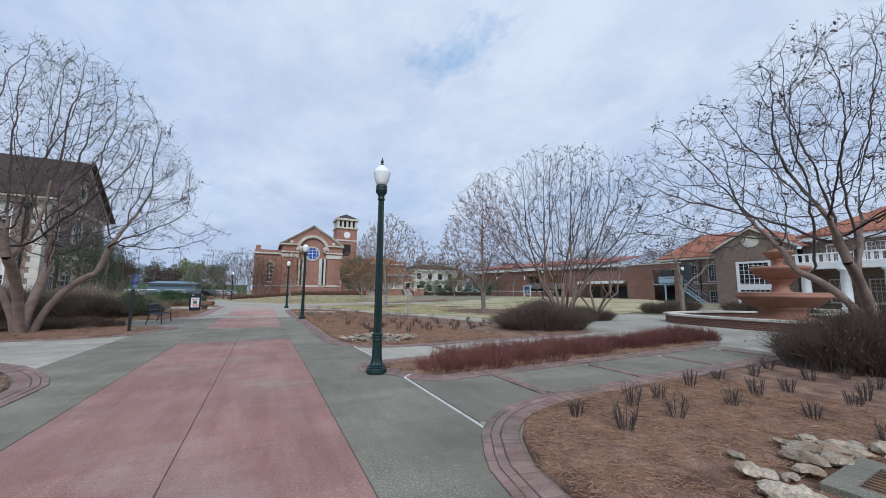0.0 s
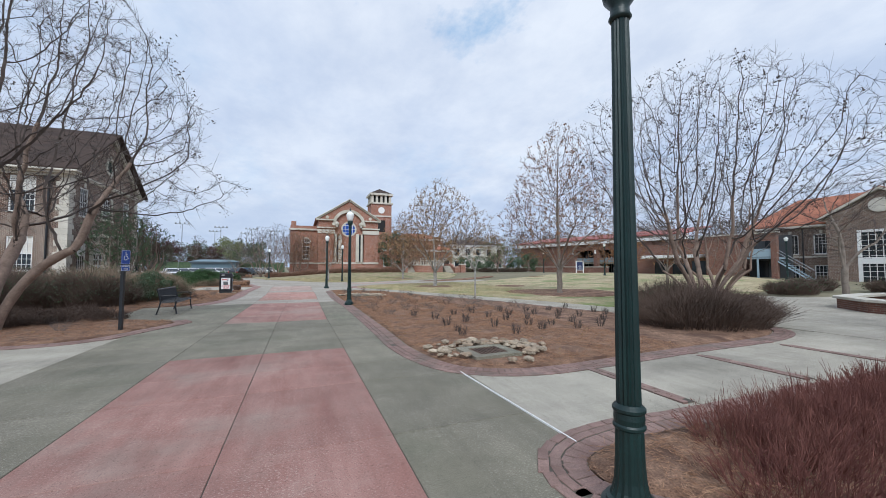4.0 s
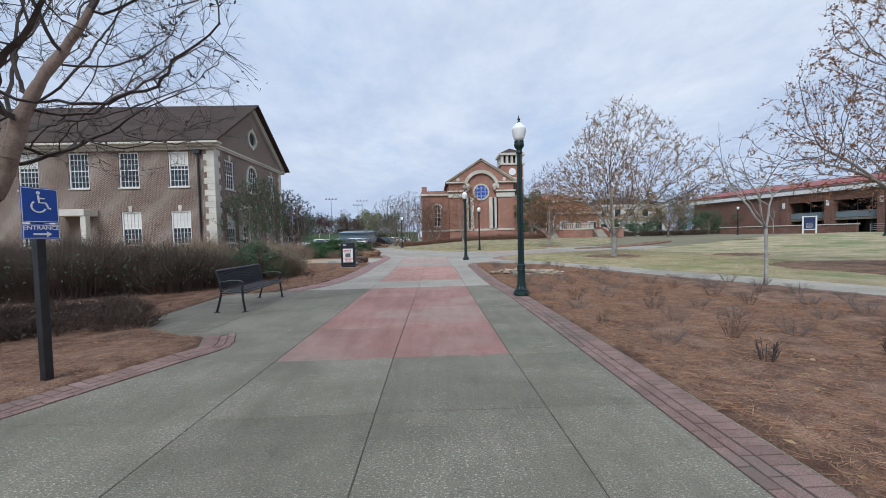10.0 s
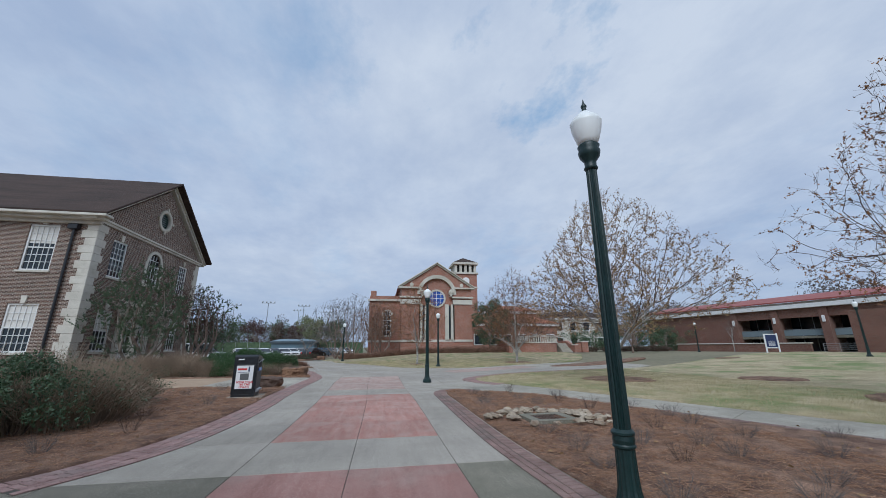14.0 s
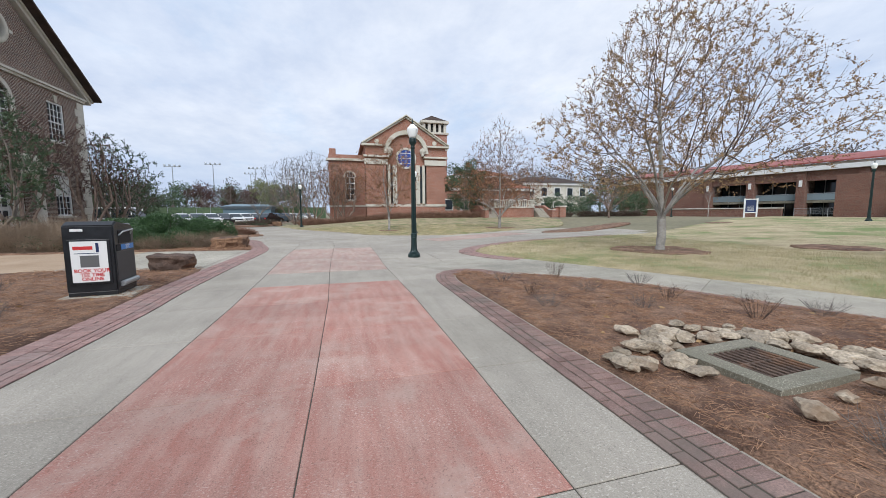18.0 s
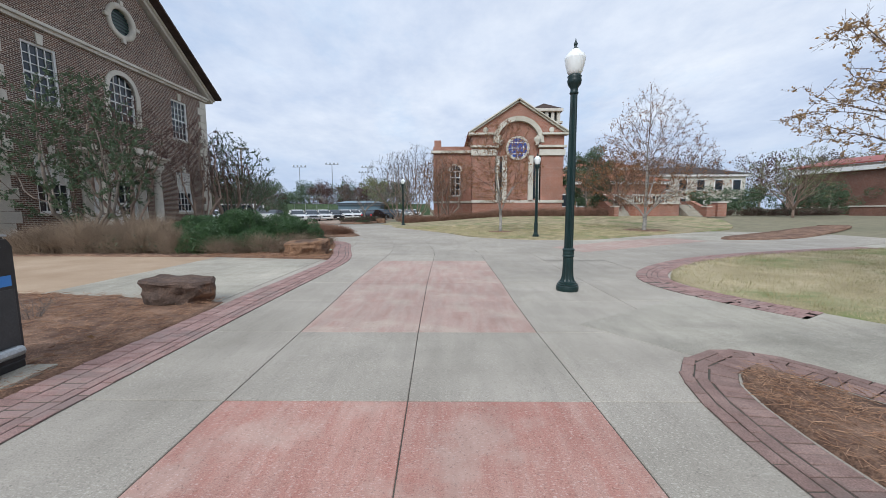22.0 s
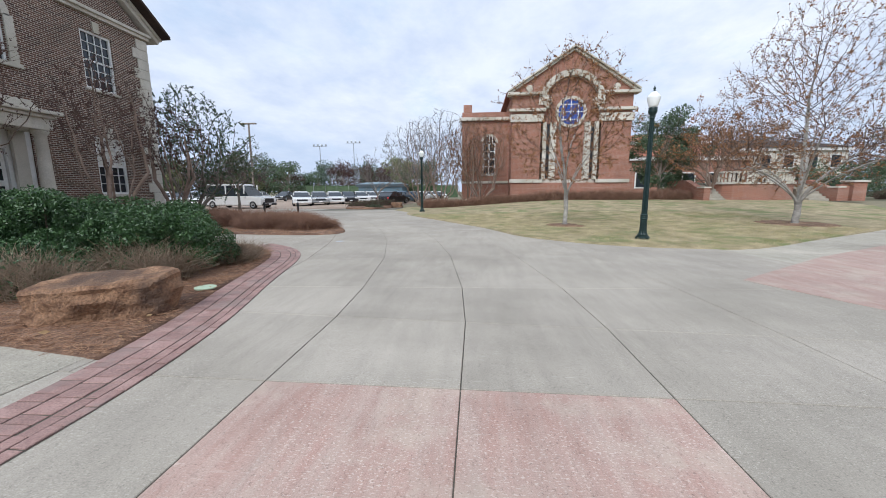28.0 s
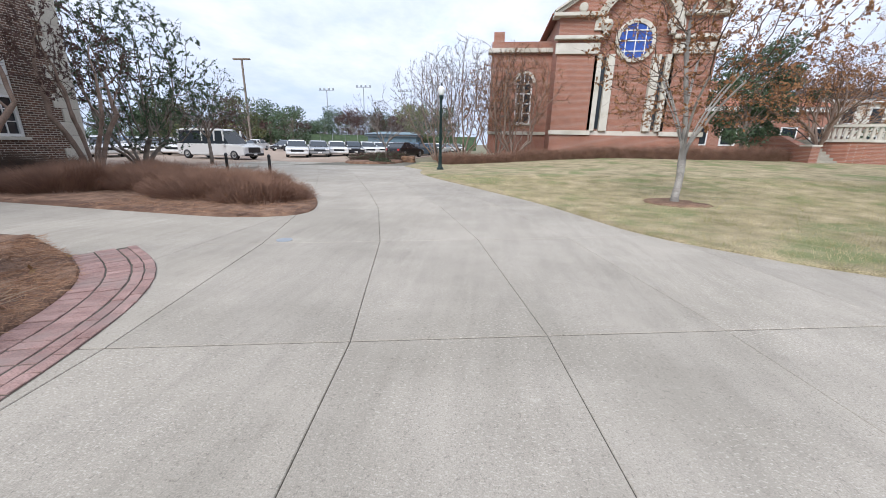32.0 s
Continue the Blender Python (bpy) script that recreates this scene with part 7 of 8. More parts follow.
waste_bin()
vc = lathe([(0.14, 0), (0.14, 0.015), (0.12, 0.022)], 20)
ob = part("valve_cover", vc, plain("pale_green_cover", (0.42, 0.52, 0.38), 0.6), None)
ob.matrix_world = pose(-3.72, 41.3, 0.05)
tagged(ob, "round pale green irrigation valve cover", "valve cover")
for x, y in ((-9.2, 55.2), (-11.4, 55.8)):
    t = thing("bollard", "short black bollard at the drive", "bollard", (x, y, -0.02), 0, "bollards at the drive")
    part("post", lathe([(0.06, 0), (0.055, 0.75), (0.07, 0.78), (0.03, 0.86)], 12), M_BLACK, t, "", True)
ob = part("drain_cover", lathe([(0.11, 0), (0.11, 0.004)], 20), M_METAL, None)
ob.matrix_world = pose(-3.75, 46.6, 0.001)
tagged(ob, "small rusty round cover in the pavement", "drain cover")

# ---- notice board on the lawn ----
nb = thing("notice_board", "white-framed campus notice board with a navy panel", "sign", (44.0, 54.4, terrain(44, 54.4)), -40)
for s in (-1, 1):
    part("post", box(s * 0.55 - 0.07, s * 0.55 + 0.07, -0.07, 0.07, -0.1, 2.05, 0.01), M_WHITE, nb)
part("panel", box(-0.47, 0.47, -0.03, 0.03, 0.55, 1.9), M_NAVY, nb)
for z in (0.45, 1.92):
    part("rail", box(-0.48, 0.48, -0.05, 0.05, z, z + 0.1), M_WHITE, nb)
for k in range(5):
    part("text_line", box(-0.3, 0.3, -0.036, -0.031, 1.2 - 0.12 * k, 1.23 - 0.12 * k), M_PAPER, nb)

# ---- fountain ----
ft = thing("fountain", "three-tiered sandstone fountain in a low brick pool", "fountain", (24.1, 9.7, 0))
N = 16
ring = [(4.6 + (0.45 if k % 4 in (1, 2) else 0.0)) for k in range(N)]
pool = [(ring[k] * math.cos(2 * math.pi * (k + 0.5) / N), ring[k] * math.sin(2 * math.pi * (k + 0.5) / N)) for k in range(N)]
for k in range(N):
    (ax, ay), (bx, by) = pool[k], pool[(k + 1) % N]
    inn = [(ax * 0.91, ay * 0.91), (bx * 0.91, by * 0.91)]
    part("pool_wall", prism([(ax, ay), (bx, by), inn[1], inn[0]], 0.42, None, Matrix.Translation((0, 0, -0.02))), M_BRICK3, ft)
    cap = [(ax * 1.025, ay * 1.025), (bx * 1.025, by * 1.025), (bx * 0.885, by * 0.885), (ax * 0.885, ay * 0.885)]
    part("coping", prism(cap, 0.09, None, Matrix.Translation((0, 0, 0.40))), M_STONE, ft)
part("pool_floor", prism([(x * 0.9, y * 0.9) for x, y in pool], 0.1, None, Matrix.Translation((0, 0, 0.0))), M_CONC, ft)
part("pedestal", lathe([(1.3, 0.1), (1.3, 0.35), (1.0, 0.5), (0.95, 0.8), (1.25, 0.95)], 32), M_TERRA, ft, "", True)
part("lower_bowl", lathe([(0.9, 0.82), (1.35, 1.0), (1.68, 1.28), (1.75, 1.36), (1.85, 1.40), (1.86, 1.50), (1.80, 1.54), (1.84, 1.60), (1.80, 1.64), (1.6, 1.55), (0.3, 1.4)], 44), M_TERRA, ft, "", True)
part("stem", lathe([(0.55, 1.42), (0.55, 1.60), (0.36, 1.75), (0.32, 2.0), (0.5, 2.2), (0.6, 2.3)], 28), M_TERRA, ft, "", True)
part("middle_bowl", lathe([(0.35, 2.22), (0.85, 2.42), (1.1, 2.72), (1.18, 2.78), (1.2, 2.88), (1.16, 2.93), (1.02, 2.87), (0.2, 2.75)], 40), M_TERRA, ft, "", True)
part("upper_stem", lathe([(0.34, 2.76), (0.32, 2.9), (0.2, 3.02), (0.18, 3.2), (0.32, 3.34)], 24), M_TERRA, ft, "", True)
part("upper_bowl", lathe([(0.2, 3.3), (0.42, 3.42), (0.58, 3.62), (0.62, 3.66), (0.61, 3.72), (0.5, 3.7), (0.15, 3.66)], 32), M_TERRA, ft, "", True)
part("finial", lathe([(0.3, 3.66), (0.28, 3.78), (0.12, 3.85), (0.16, 3.9), (0.19, 4.0), (0.15, 4.1), (0.03, 4.16)], 20), M_TERRA, ft, "", True)

# ---- buildings on the right ----


def facing_west(x, y, turn=0.0, z=0.0):
    """u runs along -y, the face looks towards -x."""
    return Matrix.Translation((x, y, z)) @ pose(0, 0, 0, 0, 0, -90 + turn)


def slope_roof(b, m, pts, material, thick=0.18, label=""):
    bm = bmesh.new()
    a = [bm.verts.new(m @ Vector(p)) for p in pts]
    c = [bm.verts.new(m @ (Vector(p) + Vector((0, 0, thick)))) for p in pts]
    bm.faces.new(a)
    bm.faces.new(c[::-1])
    n = len(pts)
    for k in range(n):
        bm.faces.new((a[k], a[(k + 1) % n], c[(k + 1) % n], c[k]))
    bmesh.ops.recalc_face_normals(bm, faces=bm.faces)
    return part("roof", bm, material, b, label)


def student_centre():
    """The long low brick building with deep bays and terraces."""
    b = thing("student_centre", "long low brick building with deep terrace bays and a white fascia", "building")
    z0 = terrain(48, 60) - 0.05
    m = facing_west(52.6, 77.5, 10.4, z0)
    part("blank_wall", box(-6, 9.4, 0, 0.5, 0, 5.6, 0, None, m), M_BRICK3, b)
    part("sill_band", box(-6, 9.4, -0.15, 0, 0.85, 1.05, 0.02, None, m), M_STONE, b)
    part("fascia", box(-6.5, 31.9, -0.6, 0.6, 5.6, 6.15, 0.03, None, m), M_WHITE, b)
    part("upper_fascia", box(-6.5, 31.9, -0.3, 0.6, 6.15, 6.45, 0.03, None, m), M_STONE, b)
    slope_roof(b, m, [(-7, -0.7, 6.45), (32.2, -0.7, 6.45), (32.2, 8, 8.0), (-7, 8, 8.0)], surf("red_metal_roof", (0.26, 0.06, 0.05), (0.36, 0.10, 0.08), 1, 10, 0.6, 0.0, 0.2), 0.18, "dull red metal roof")
    part("lintel", box(9.4, 31.9, 0, 0.6, 4.4, 5.6, 0, None, m), M_BRICK3, b)
    part("back_wall", box(9.4, 31.9, 3.4, 3.8, 0, 5.6, 0, None, m), plain("dark_glazing", (0.02, 0.028, 0.034), 0.1), b)
    part("floor_slab", box(9.4, 31.9, 0.4, 3.5, 1.7, 2.0, 0, None, m), M_CONC, b)
    for k in range(5):
        u = 9.4 + 5.4 * k
        part("pier", box(u, u + 0.9, -0.25, 0.9, 0, 5.6, 0.02, None, m), M_BRICK3, b)
        part("pier_return", box(u, u + 0.5, 0.9, 3.4, 0, 5.6, 0, None, m), M_BRICK1, b)
        part("wall_light", box(u + 0.3, u + 0.6, -0.42, -0.25, 3.7, 4.5, 0.03, None, m), M_WHITE, b)
        if k == 4:
            break
        part("rail", tube([m @ Vector((u + 0.9, 0.45, 2.85)), m @ Vector((u + 5.4, 0.45, 2.85))], 0.03, 6), M_METAL, b)
        part("glass_rail", box(u + 0.9, u + 5.4, 0.44, 0.46, 2.05, 2.8, 0, None, m), plain("pale_glass", (0.2, 0.25, 0.27), 0.1) if k == 0 else bpy.data.materials["pale_glass"], b)
        for s in (1.5, 3.0, 4.2):
            part("mullion", box(u + s, u + s + 0.06, 3.3, 3.4, 0, 5.6, 0, None, m), M_METAL, b)
    part("end_wall", box(31.4, 31.9, 0.6, 9, 0, 5.6, 0, None, m), M_BRICK3, b)
    part("terrace_wall", box(3, 20.5, -4.2, -3.8, -0.3, 1.0, 0, None, m), M_BRICK3, b)
    part("terrace_cap", box(2.9, 20.6, -4.3, -3.7, 1.0, 1.14, 0.02, None, m), M_STONE, b)
    for k in range(4):
        part("handrail", tube([m @ Vector((21.5 + 0.1, -3.9, 0.35 + 0.22 * k)), m @ Vector((29, -3.9, 0.35 + 0.22 * k))], 0.025, 6), M_METAL, b)
    for k in range(6):
        part("rail_post", tube([m @ Vector((21.6 + 1.48 * k, -3.9, -0.1)), m @ Vector((21.6 + 1.48 * k, -3.9, 1.05))], 0.03, 6), M_METAL, b)
    return b


student_centre()


def stair_block():
    """The plain brick end block with an open stair."""
    b = thing("stair_block", "plain red-brown brick block with an open steel stair", "building")
    m = facing_west(46.0, 35.2, 4, 0.3)
    part("wall", holed(0, 6.8, 0, 5.0, [(3.5, 6.3, 0.0, 4.2)], 0.5, m), M_BRICK3, b)
    part("parapet_cap", box(-0.1, 6.9, -0.1, 0.6, 5.0, 5.12, 0.02, None, m), M_STONE, b)
    part("side", box(0, 0.5, 0.5, 9, 0, 5.0, 0, None, m), M_BRICK3, b)
    part("back", box(3.0, 6.8, 3.0, 3.4, 0, 4.9, 0, None, m), plain("dark_stair_wall", (0.05, 0.055, 0.06), 0.6), b)
    steel = plain("pale_blue_steel", (0.30, 0.40, 0.46), 0.5)
    part("landing_panel", box(4.3, 6.3, 0.12, 0.18, 2.5, 3.35, 0.01, None, m), steel, b, "pale blue landing panel")
    part("stair_post", box(5.0, 5.15, 0.1, 0.25, 0, 2.3, 0.01, None, m), steel, b)
    part("lower_door", box(3.8, 4.8, 2.9, 2.99, 0, 2.1, 0, None, m), M_GLASS, b)
    part("landing", box(3.5, 6.3, 0.2, 3.0, 2.3, 2.45, 0, None, m), steel, b)
    part("door_leaf", box(4.6, 5.6, 2.9, 3.0, 2.45, 4.4, 0, None, m), M_GLASS, b)
    for k in range(12):
        part("step", box(6.4 + 0.24 * k, 6.66 + 0.24 * k, 0.2, 1.3, 2.3 - 0.19 * k, 2.34 - 0.19 * k, 0, None, m), steel, b)
    for yy in (0.2, 1.3):
        part("stringer", tube([m @ Vector((6.3, yy, 2.35)), m @ Vector((9.3, yy, 0.05))], 0.06, 6), steel, b)
        part("handrail", tube([m @ Vector((6.3, yy, 3.3)), m @ Vector((9.3, yy, 1.0))], 0.03, 6), M_METAL, b)
    for k in range(10):
        part("baluster", tube([m @ Vector((3.5 + 0.3 * k, 0.2, 2.45)), m @ Vector((3.5 + 0.3 * k, 0.2, 3.4))], 0.015, 5), M_METAL, b)
    part("link", box(-14, 0, 3.0, 3.5, 0, 4.6, 0, None, m), M_BRICK3, b)
    part("link_canopy", box(-9, -1, 0.5, 3.0, 2.6, 3.0, 0.03, None, m), M_WHITE, b)
    for k in range(3):
        part("link_window", box(-8.6 + 2.6 * k, -6.6 + 2.6 * k, 2.95, 3.01, 0.3, 2.2, 0, None, m), M_GLASS, b)
    return b


stair_block()


def old_union():
    """The brick wing with the tiled roof and the columned porch beyond the fountain."""
    b = thing("old_union", "brown brick union with orange tile roof and white columned porch", "building")
    m = facing_west(50.5, 32.3, 2, -0.1) @ Matrix.Diagonal((1, 1, 0.88, 1))
    ws = [(2.4, 3.8), (5.0, 6.3)]
    holes = [(a, c, 3.6, 6.0) for a, c in ws] + [(a, c, 0.6, 2.3) for a, c in ws]
    part("wing_wall", holed(-0.5, 6.6, 0, 6.8, holes, 0.4, m), M_BRICK1, b)
    # black filler block: the wing's indoor shade as plain colour
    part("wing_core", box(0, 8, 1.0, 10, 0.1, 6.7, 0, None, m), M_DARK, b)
    part("wing_band", box(-0.6, 6.6, -0.08, 0, 3.2, 3.4, 0.01, None, m), M_STONE, b)
    part("wing_eave", box(-0.9, 6.6, -0.5, 0.2, 6.8, 7.05, 0.03, None, m), M_STONE, b)
    slope_roof(b, m, [(-1.0, -0.5, 7.05), (9, -0.5, 7.05), (9, 6, 11.0), (1.5, 6, 11.0)], M_TILE, 0.2, "orange clay tile roof")
    slope_roof(b, m, [(-1.0, -0.5, 7.04), (1.5, 6, 10.99), (-1.0, 12, 7.04)], M_TILE)
    part("wing_side", box(-0.9, -0.5, 0, 12, 0, 6.8, 0, None, m), M_BRICK1, b)
    for a, c in ws:
        sash(b, (a + c) / 2, 3.6, c - a, 2.4, m, 4, 6, 0, True)
        sash(b, (a + c) / 2, 0.6, c - a, 1.7, m, 4, 4, 0, False)
    part("downpipe", tube([m @ Vector((4.2, -0.1, 6.7)), m @ Vector((4.2, -0.1, 0.1))], 0.07, 8), M_BLACK, b)
    # gabled end bay
    mb = m @ Matrix.Translation((-1.6, 0, 0))
    part("gable_wall", holed(8.2, 15.6, 0, 7.4, [(10.3, 13.5, 0.5, 6.0)], 0.5, mb @ Matrix.Translation((0, -1.5, 0))), M_BRICK1, b)
    gb = prism([(8.0, 7.4), (15.8, 7.4), (11.9, 10.0)], 0.5, None, mb @ Matrix.Translation((0, -1.0, 0)) @ UPR)
    part("gable", gb, M_BRICK1, b)
    part("gable_round", lathe([(0.75, 0), (0.75, 0.12), (0.5, 0.14)], 24, 0, 0, None, mb @ Matrix.Translation((11.9, -1.5, 8.5)) @ UPR), M_STONE, b)
    # same black filler behind the gable bay, in place of indoor shade
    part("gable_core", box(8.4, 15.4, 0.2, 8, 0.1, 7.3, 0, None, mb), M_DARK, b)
    for s, u in ((-1, 7.7), (1, 16.1)):
        d = (Vector((11.9, -1.6, 10.25)) - Vector((u, -1.6, 7.45)))
        mm = mb @ Matrix.Translation((u, -1.6, 7.45)) @ pose(0, 0, 0, 0, -math.degrees(math.atan2(d.z, abs(d.x))) if s < 0 else math.degrees(math.atan2(d.z, abs(d.x))) + 180, 0)
        part("raking_cornice", box(0, d.length, -0.2, 0.6, -0.12, 0.12, 0.02, None, mm), M_STONE, b)
    slope_roof(b, mb, [(7.6, -1.7, 7.5), (11.9, -1.7, 10.3), (11.9, 9, 10.3), (7.6, 9, 7.5)], M_TILE)
    slope_roof(b, mb, [(11.9, -1.7, 10.3), (16.2, -1.7, 7.5), (16.2, 9, 7.5), (11.9, 9, 10.3)], M_TILE)
    mg = mb @ Matrix.Translation((0, -1.5, 0))
    bm = box(10.3, 10.55, 0, 0.2, 0.5, 6.0, 0, None, mg)
    box(13.25, 13.5, 0, 0.2, 0.5, 6.0, 0, bm, mg)
    box(10.55, 13.25, 0, 0.2, 5.75, 6.0, 0, bm, mg)
    box(10.55, 13.25, 0, 0.22, 2.4, 3.1, 0, bm, mg)
    part("tall_window_frame", bm, M_WHITE, b)
    for k in range(1, 6):
        part("muntin", box(10.55 + 0.45 * k - 0.02, 10.55 + 0.45 * k + 0.02, 0.08, 0.14, 0.5, 5.8, 0, None, mg), M_WHITE, b)
    for k in range(1, 10):
        part("muntin", box(10.55, 13.25, 0.085, 0.135, 0.5 + 0.55 * k - 0.02, 0.5 + 0.55 * k + 0.02, 0, None, mg), M_WHITE, b)
    part("tall_pane", box(10.55, 13.25, 0.15, 0.17, 0.5, 5.8, 0, None, mg), M_GLASS, b)
    # columned porch
    part("main_wall", box(13.9, 46, 0.6, 1.0, 0, 8.0, 0, None, m), M_BRICK1, b)
    part("porch_beam", box(14.2, 46, -3.2, -2.4, 4.6, 5.4, 0.04, None, m), M_WHITE, b)
    part("porch_deck", box(14.2, 46, -2.4, 0.6, 5.0, 5.3, 0, None, m), M_WHITE, b)
    part("porch_rail", box(14.2, 46, -2.95, -2.75, 6.2, 6.35, 0.02, None, m), M_WHITE, b)
    for k in range(60):
        part("baluster", box(14.4 + 0.5 * k, 14.6 + 0.5 * k, -2.92, -2.78, 5.4, 6.2, 0, None, m), M_WHITE, b)
    for k in range(10):
        u = 15.0 + 2.7 * k
        part("column", lathe([(0.5, 0.3), (0.5, 0.5), (0.4, 0.6), (0.38, 2.0), (0.32, 4.3), (0.48, 4.45), (0.48, 4.6)], 24, 0, 0, None, m @ Matrix.Translation((u, -2.8, 0))), M_WHITE, b, "", True)
        sash(b, u + 1.35, 1.0, 1.4, 2.6, m @ Matrix.Translation((0, 0.5, 0)), 4, 6, 0, False)
        sash(b, u + 1.35, 5.6, 1.3, 2.0, m @ Matrix.Translation((0, 0.5, 0)), 4, 4, 0, False)
    part("porch_floor", box(13.9, 46, -3.4, 0.6, -0.1, 0.3, 0.02, None, m), M_STONE, b)
    part("main_eaves", box(13.9, 46.5, -0.4, 1.0, 8.0, 8.5, 0.04, None, m), M_WHITE, b)
    slope_roof(b, m, [(13.8, -0.5, 8.5), (47, -0.5, 8.5), (47, 8, 13.0), (20.5, 8, 13.0)], M_TILE, 0.2)
    slope_roof(b, m, [(13.8, -0.5, 8.49), (20.5, 8, 12.99), (13.8, 14, 8.49)], M_TILE, 0.2)
    return b


old_union()


def terrace_steps():
    """Brick terrace with a stone balustrade and two flights of steps."""
    b = thing("terrace_steps", "brick terrace wall with a pale balustrade and steps", "steps", (21.9, 67.2, terrain(22, 66)))
    arc = [(2.9 * math.sin(a), -2.0 * math.cos(a) + 1.0) for a in [radians(-80 + 16 * k) for k in range(11)]]
    part("wall", prism(arc + [(2.9, 4), (-2.9, 4)], 1.25), M_BRICK2, b)
    part("plinth", prism([(x * 1.04, y - 0.08) for x, y in arc] + [(3.0, 4), (-3.0, 4)], 0.16, None, Matrix.Translation((0, 0, 1.25))), M_STONE, b)
    part("handrail", prism([(x * 1.03, y - 0.06) for x, y in arc] + [(x * 0.93, y + 0.2) for x, y in arc[::-1]], 0.13, None, Matrix.Translation((0, 0, 2.1))), M_STONE, b)
    for k in range(26):
        a = radians(-78 + 6.24 * k)
        part("baluster", lathe([(0.1, 1.41), (0.06, 1.5), (0.1, 1.7), (0.055, 1.95), (0.09, 2.1)], 8, 0, 0, None, Matrix.Translation((2.85 * math.sin(a), -1.96 * math.cos(a) + 1.05, 0))), M_STONE, b, "", True)
    for s, x0 in ((-1, -4.3), (1, 2.95)):
        for k in range(7):
            part("step", box(x0, x0 + 1.4, -0.9 + 0.3 * k, 4, 0.175 * k, 0.175 * (k + 1), 0.01), M_CONC2, b)
        xe = -4.8 if s < 0 else 4.4
        part("cheek_wall", prism([(-1.4, 0), (4, 0), (4, 1.6), (1.2, 1.6), (-0.6, 0.95), (-1.4, 0.95)], 0.45, None, Matrix.Translation((xe, 0, 0)) @ pose(0, 0, 0, 90, 0, 90)), M_BRICK2, b)
        part("cheek_cap", box(xe - 0.05, xe + 0.5, -1.45, -0.55, 0.95, 1.05, 0.015), M_STONE, b)
        part("stair_rail", tube([(x0 + 0.15, -0.9, 0.9), (x0 + 0.15, 1.2, 2.1), (x0 + 0.15, 2.2, 2.1)], 0.025, 6), M_BLACK, b)
    part("gate_pier", box(5.6, 6.5, -1.2, -0.3, 0, 1.35, 0.01), M_BRICK2, b)
    part("pier_cap", box(5.5, 6.6, -1.3, -0.2, 1.35, 1.5, 0.02), M_STONE, b)
    part("wing_wall", box(4.9, 5.6, -0.9, -0.6, 0, 1.2), M_BRICK2, b)
    return b


terrace_steps()


def plain_block(name, label, x0, x1, y0, y1, h, wall, roof, n, floors, trim=M_WHITE, rise=1.9):
    b = thing(name, label, "building", (0, 0, terrain((x0 + x1) / 2, min(y0, 90)) - 0.1))
    part("wall", box(x0, x1, y0, y1, 0, h), wall, b)
    part("cornice", box(x0 - 0.4, x1 + 0.4, y0 - 0.4, y1 + 0.4, h, h + 0.5, 0.05), trim, b)
    bm = bmesh.new()
    a = [bm.verts.new(p) for p in ((x0 - 0.6, y0 - 0.6, h + 0.5), (x1 + 0.6, y0 - 0.6, h + 0.5), (x1 + 0.6, y1 + 0.6, h + 0.5), (x0 - 0.6, y1 + 0.6, h + 0.5))]
    ym = (y0 + y1) / 2
    c = [bm.verts.new((x0 + 2 * rise, ym, h + 0.5 + rise)), bm.verts.new((x1 - 2 * rise, ym, h + 0.5 + rise))]
    for f in ((a[0], a[1], c[1], c[0]), (a[1], a[2], c[1]), (a[2], a[3], c[0], c[1]), (a[3], a[0], c[0]), tuple(a[::-1])):
        bm.faces.new(f)
    part("roof", bm, roof, b)
    for i in range(n):
        u = x0 + (x1 - x0) * (i + 0.5) / n
        for j in range(floors):
            z = h * (j + 0.25) / floors
            w = new("window")
            w.parent = b
            part("frame", box(u - 0.8, u + 0.8, y0 - 0.1, y0 + 0.05, z, z + 2.0), M_WHITE, w)
            part("pane", box(u - 0.65, u + 0.65, y0 - 0.13, y0 - 0.09, z + 0.15, z + 1.85), M_GLASS, w)
    return b


plain_block("white_hall", "pale classroom building with a dark red hipped roof", 38, 54, 96, 110, 6.6, M_STONE, M_ROOF1, 5, 2)
plain_block("chapel_annex", "low red brick annex behind the chapel", 14, 34, 86, 96, 4.6, M_BRICK2, M_TILE, 7, 1)
plain_block("brick_hall_far", "red brick hall with white trim behind the terrace", 24, 37, 100, 112, 8.2, M_BRICK2, M_TILE, 6, 2)
plain_block("lot_shed", "low blue-grey court building beyond the car park", -26, -16, 118, 124, 2.6, plain("blue_grey_wall", (0.10, 0.16, 0.20), 0.8), surf("blue_grey_roof", (0.16, 0.23, 0.27), (0.22, 0.30, 0.34), 1, 8, 0.6), 0, 1, surf("dark_eaves", (0.08, 0.11, 0.13), (0.1, 0.13, 0.15), 1, 8), 0.6)

# ---- cars ----


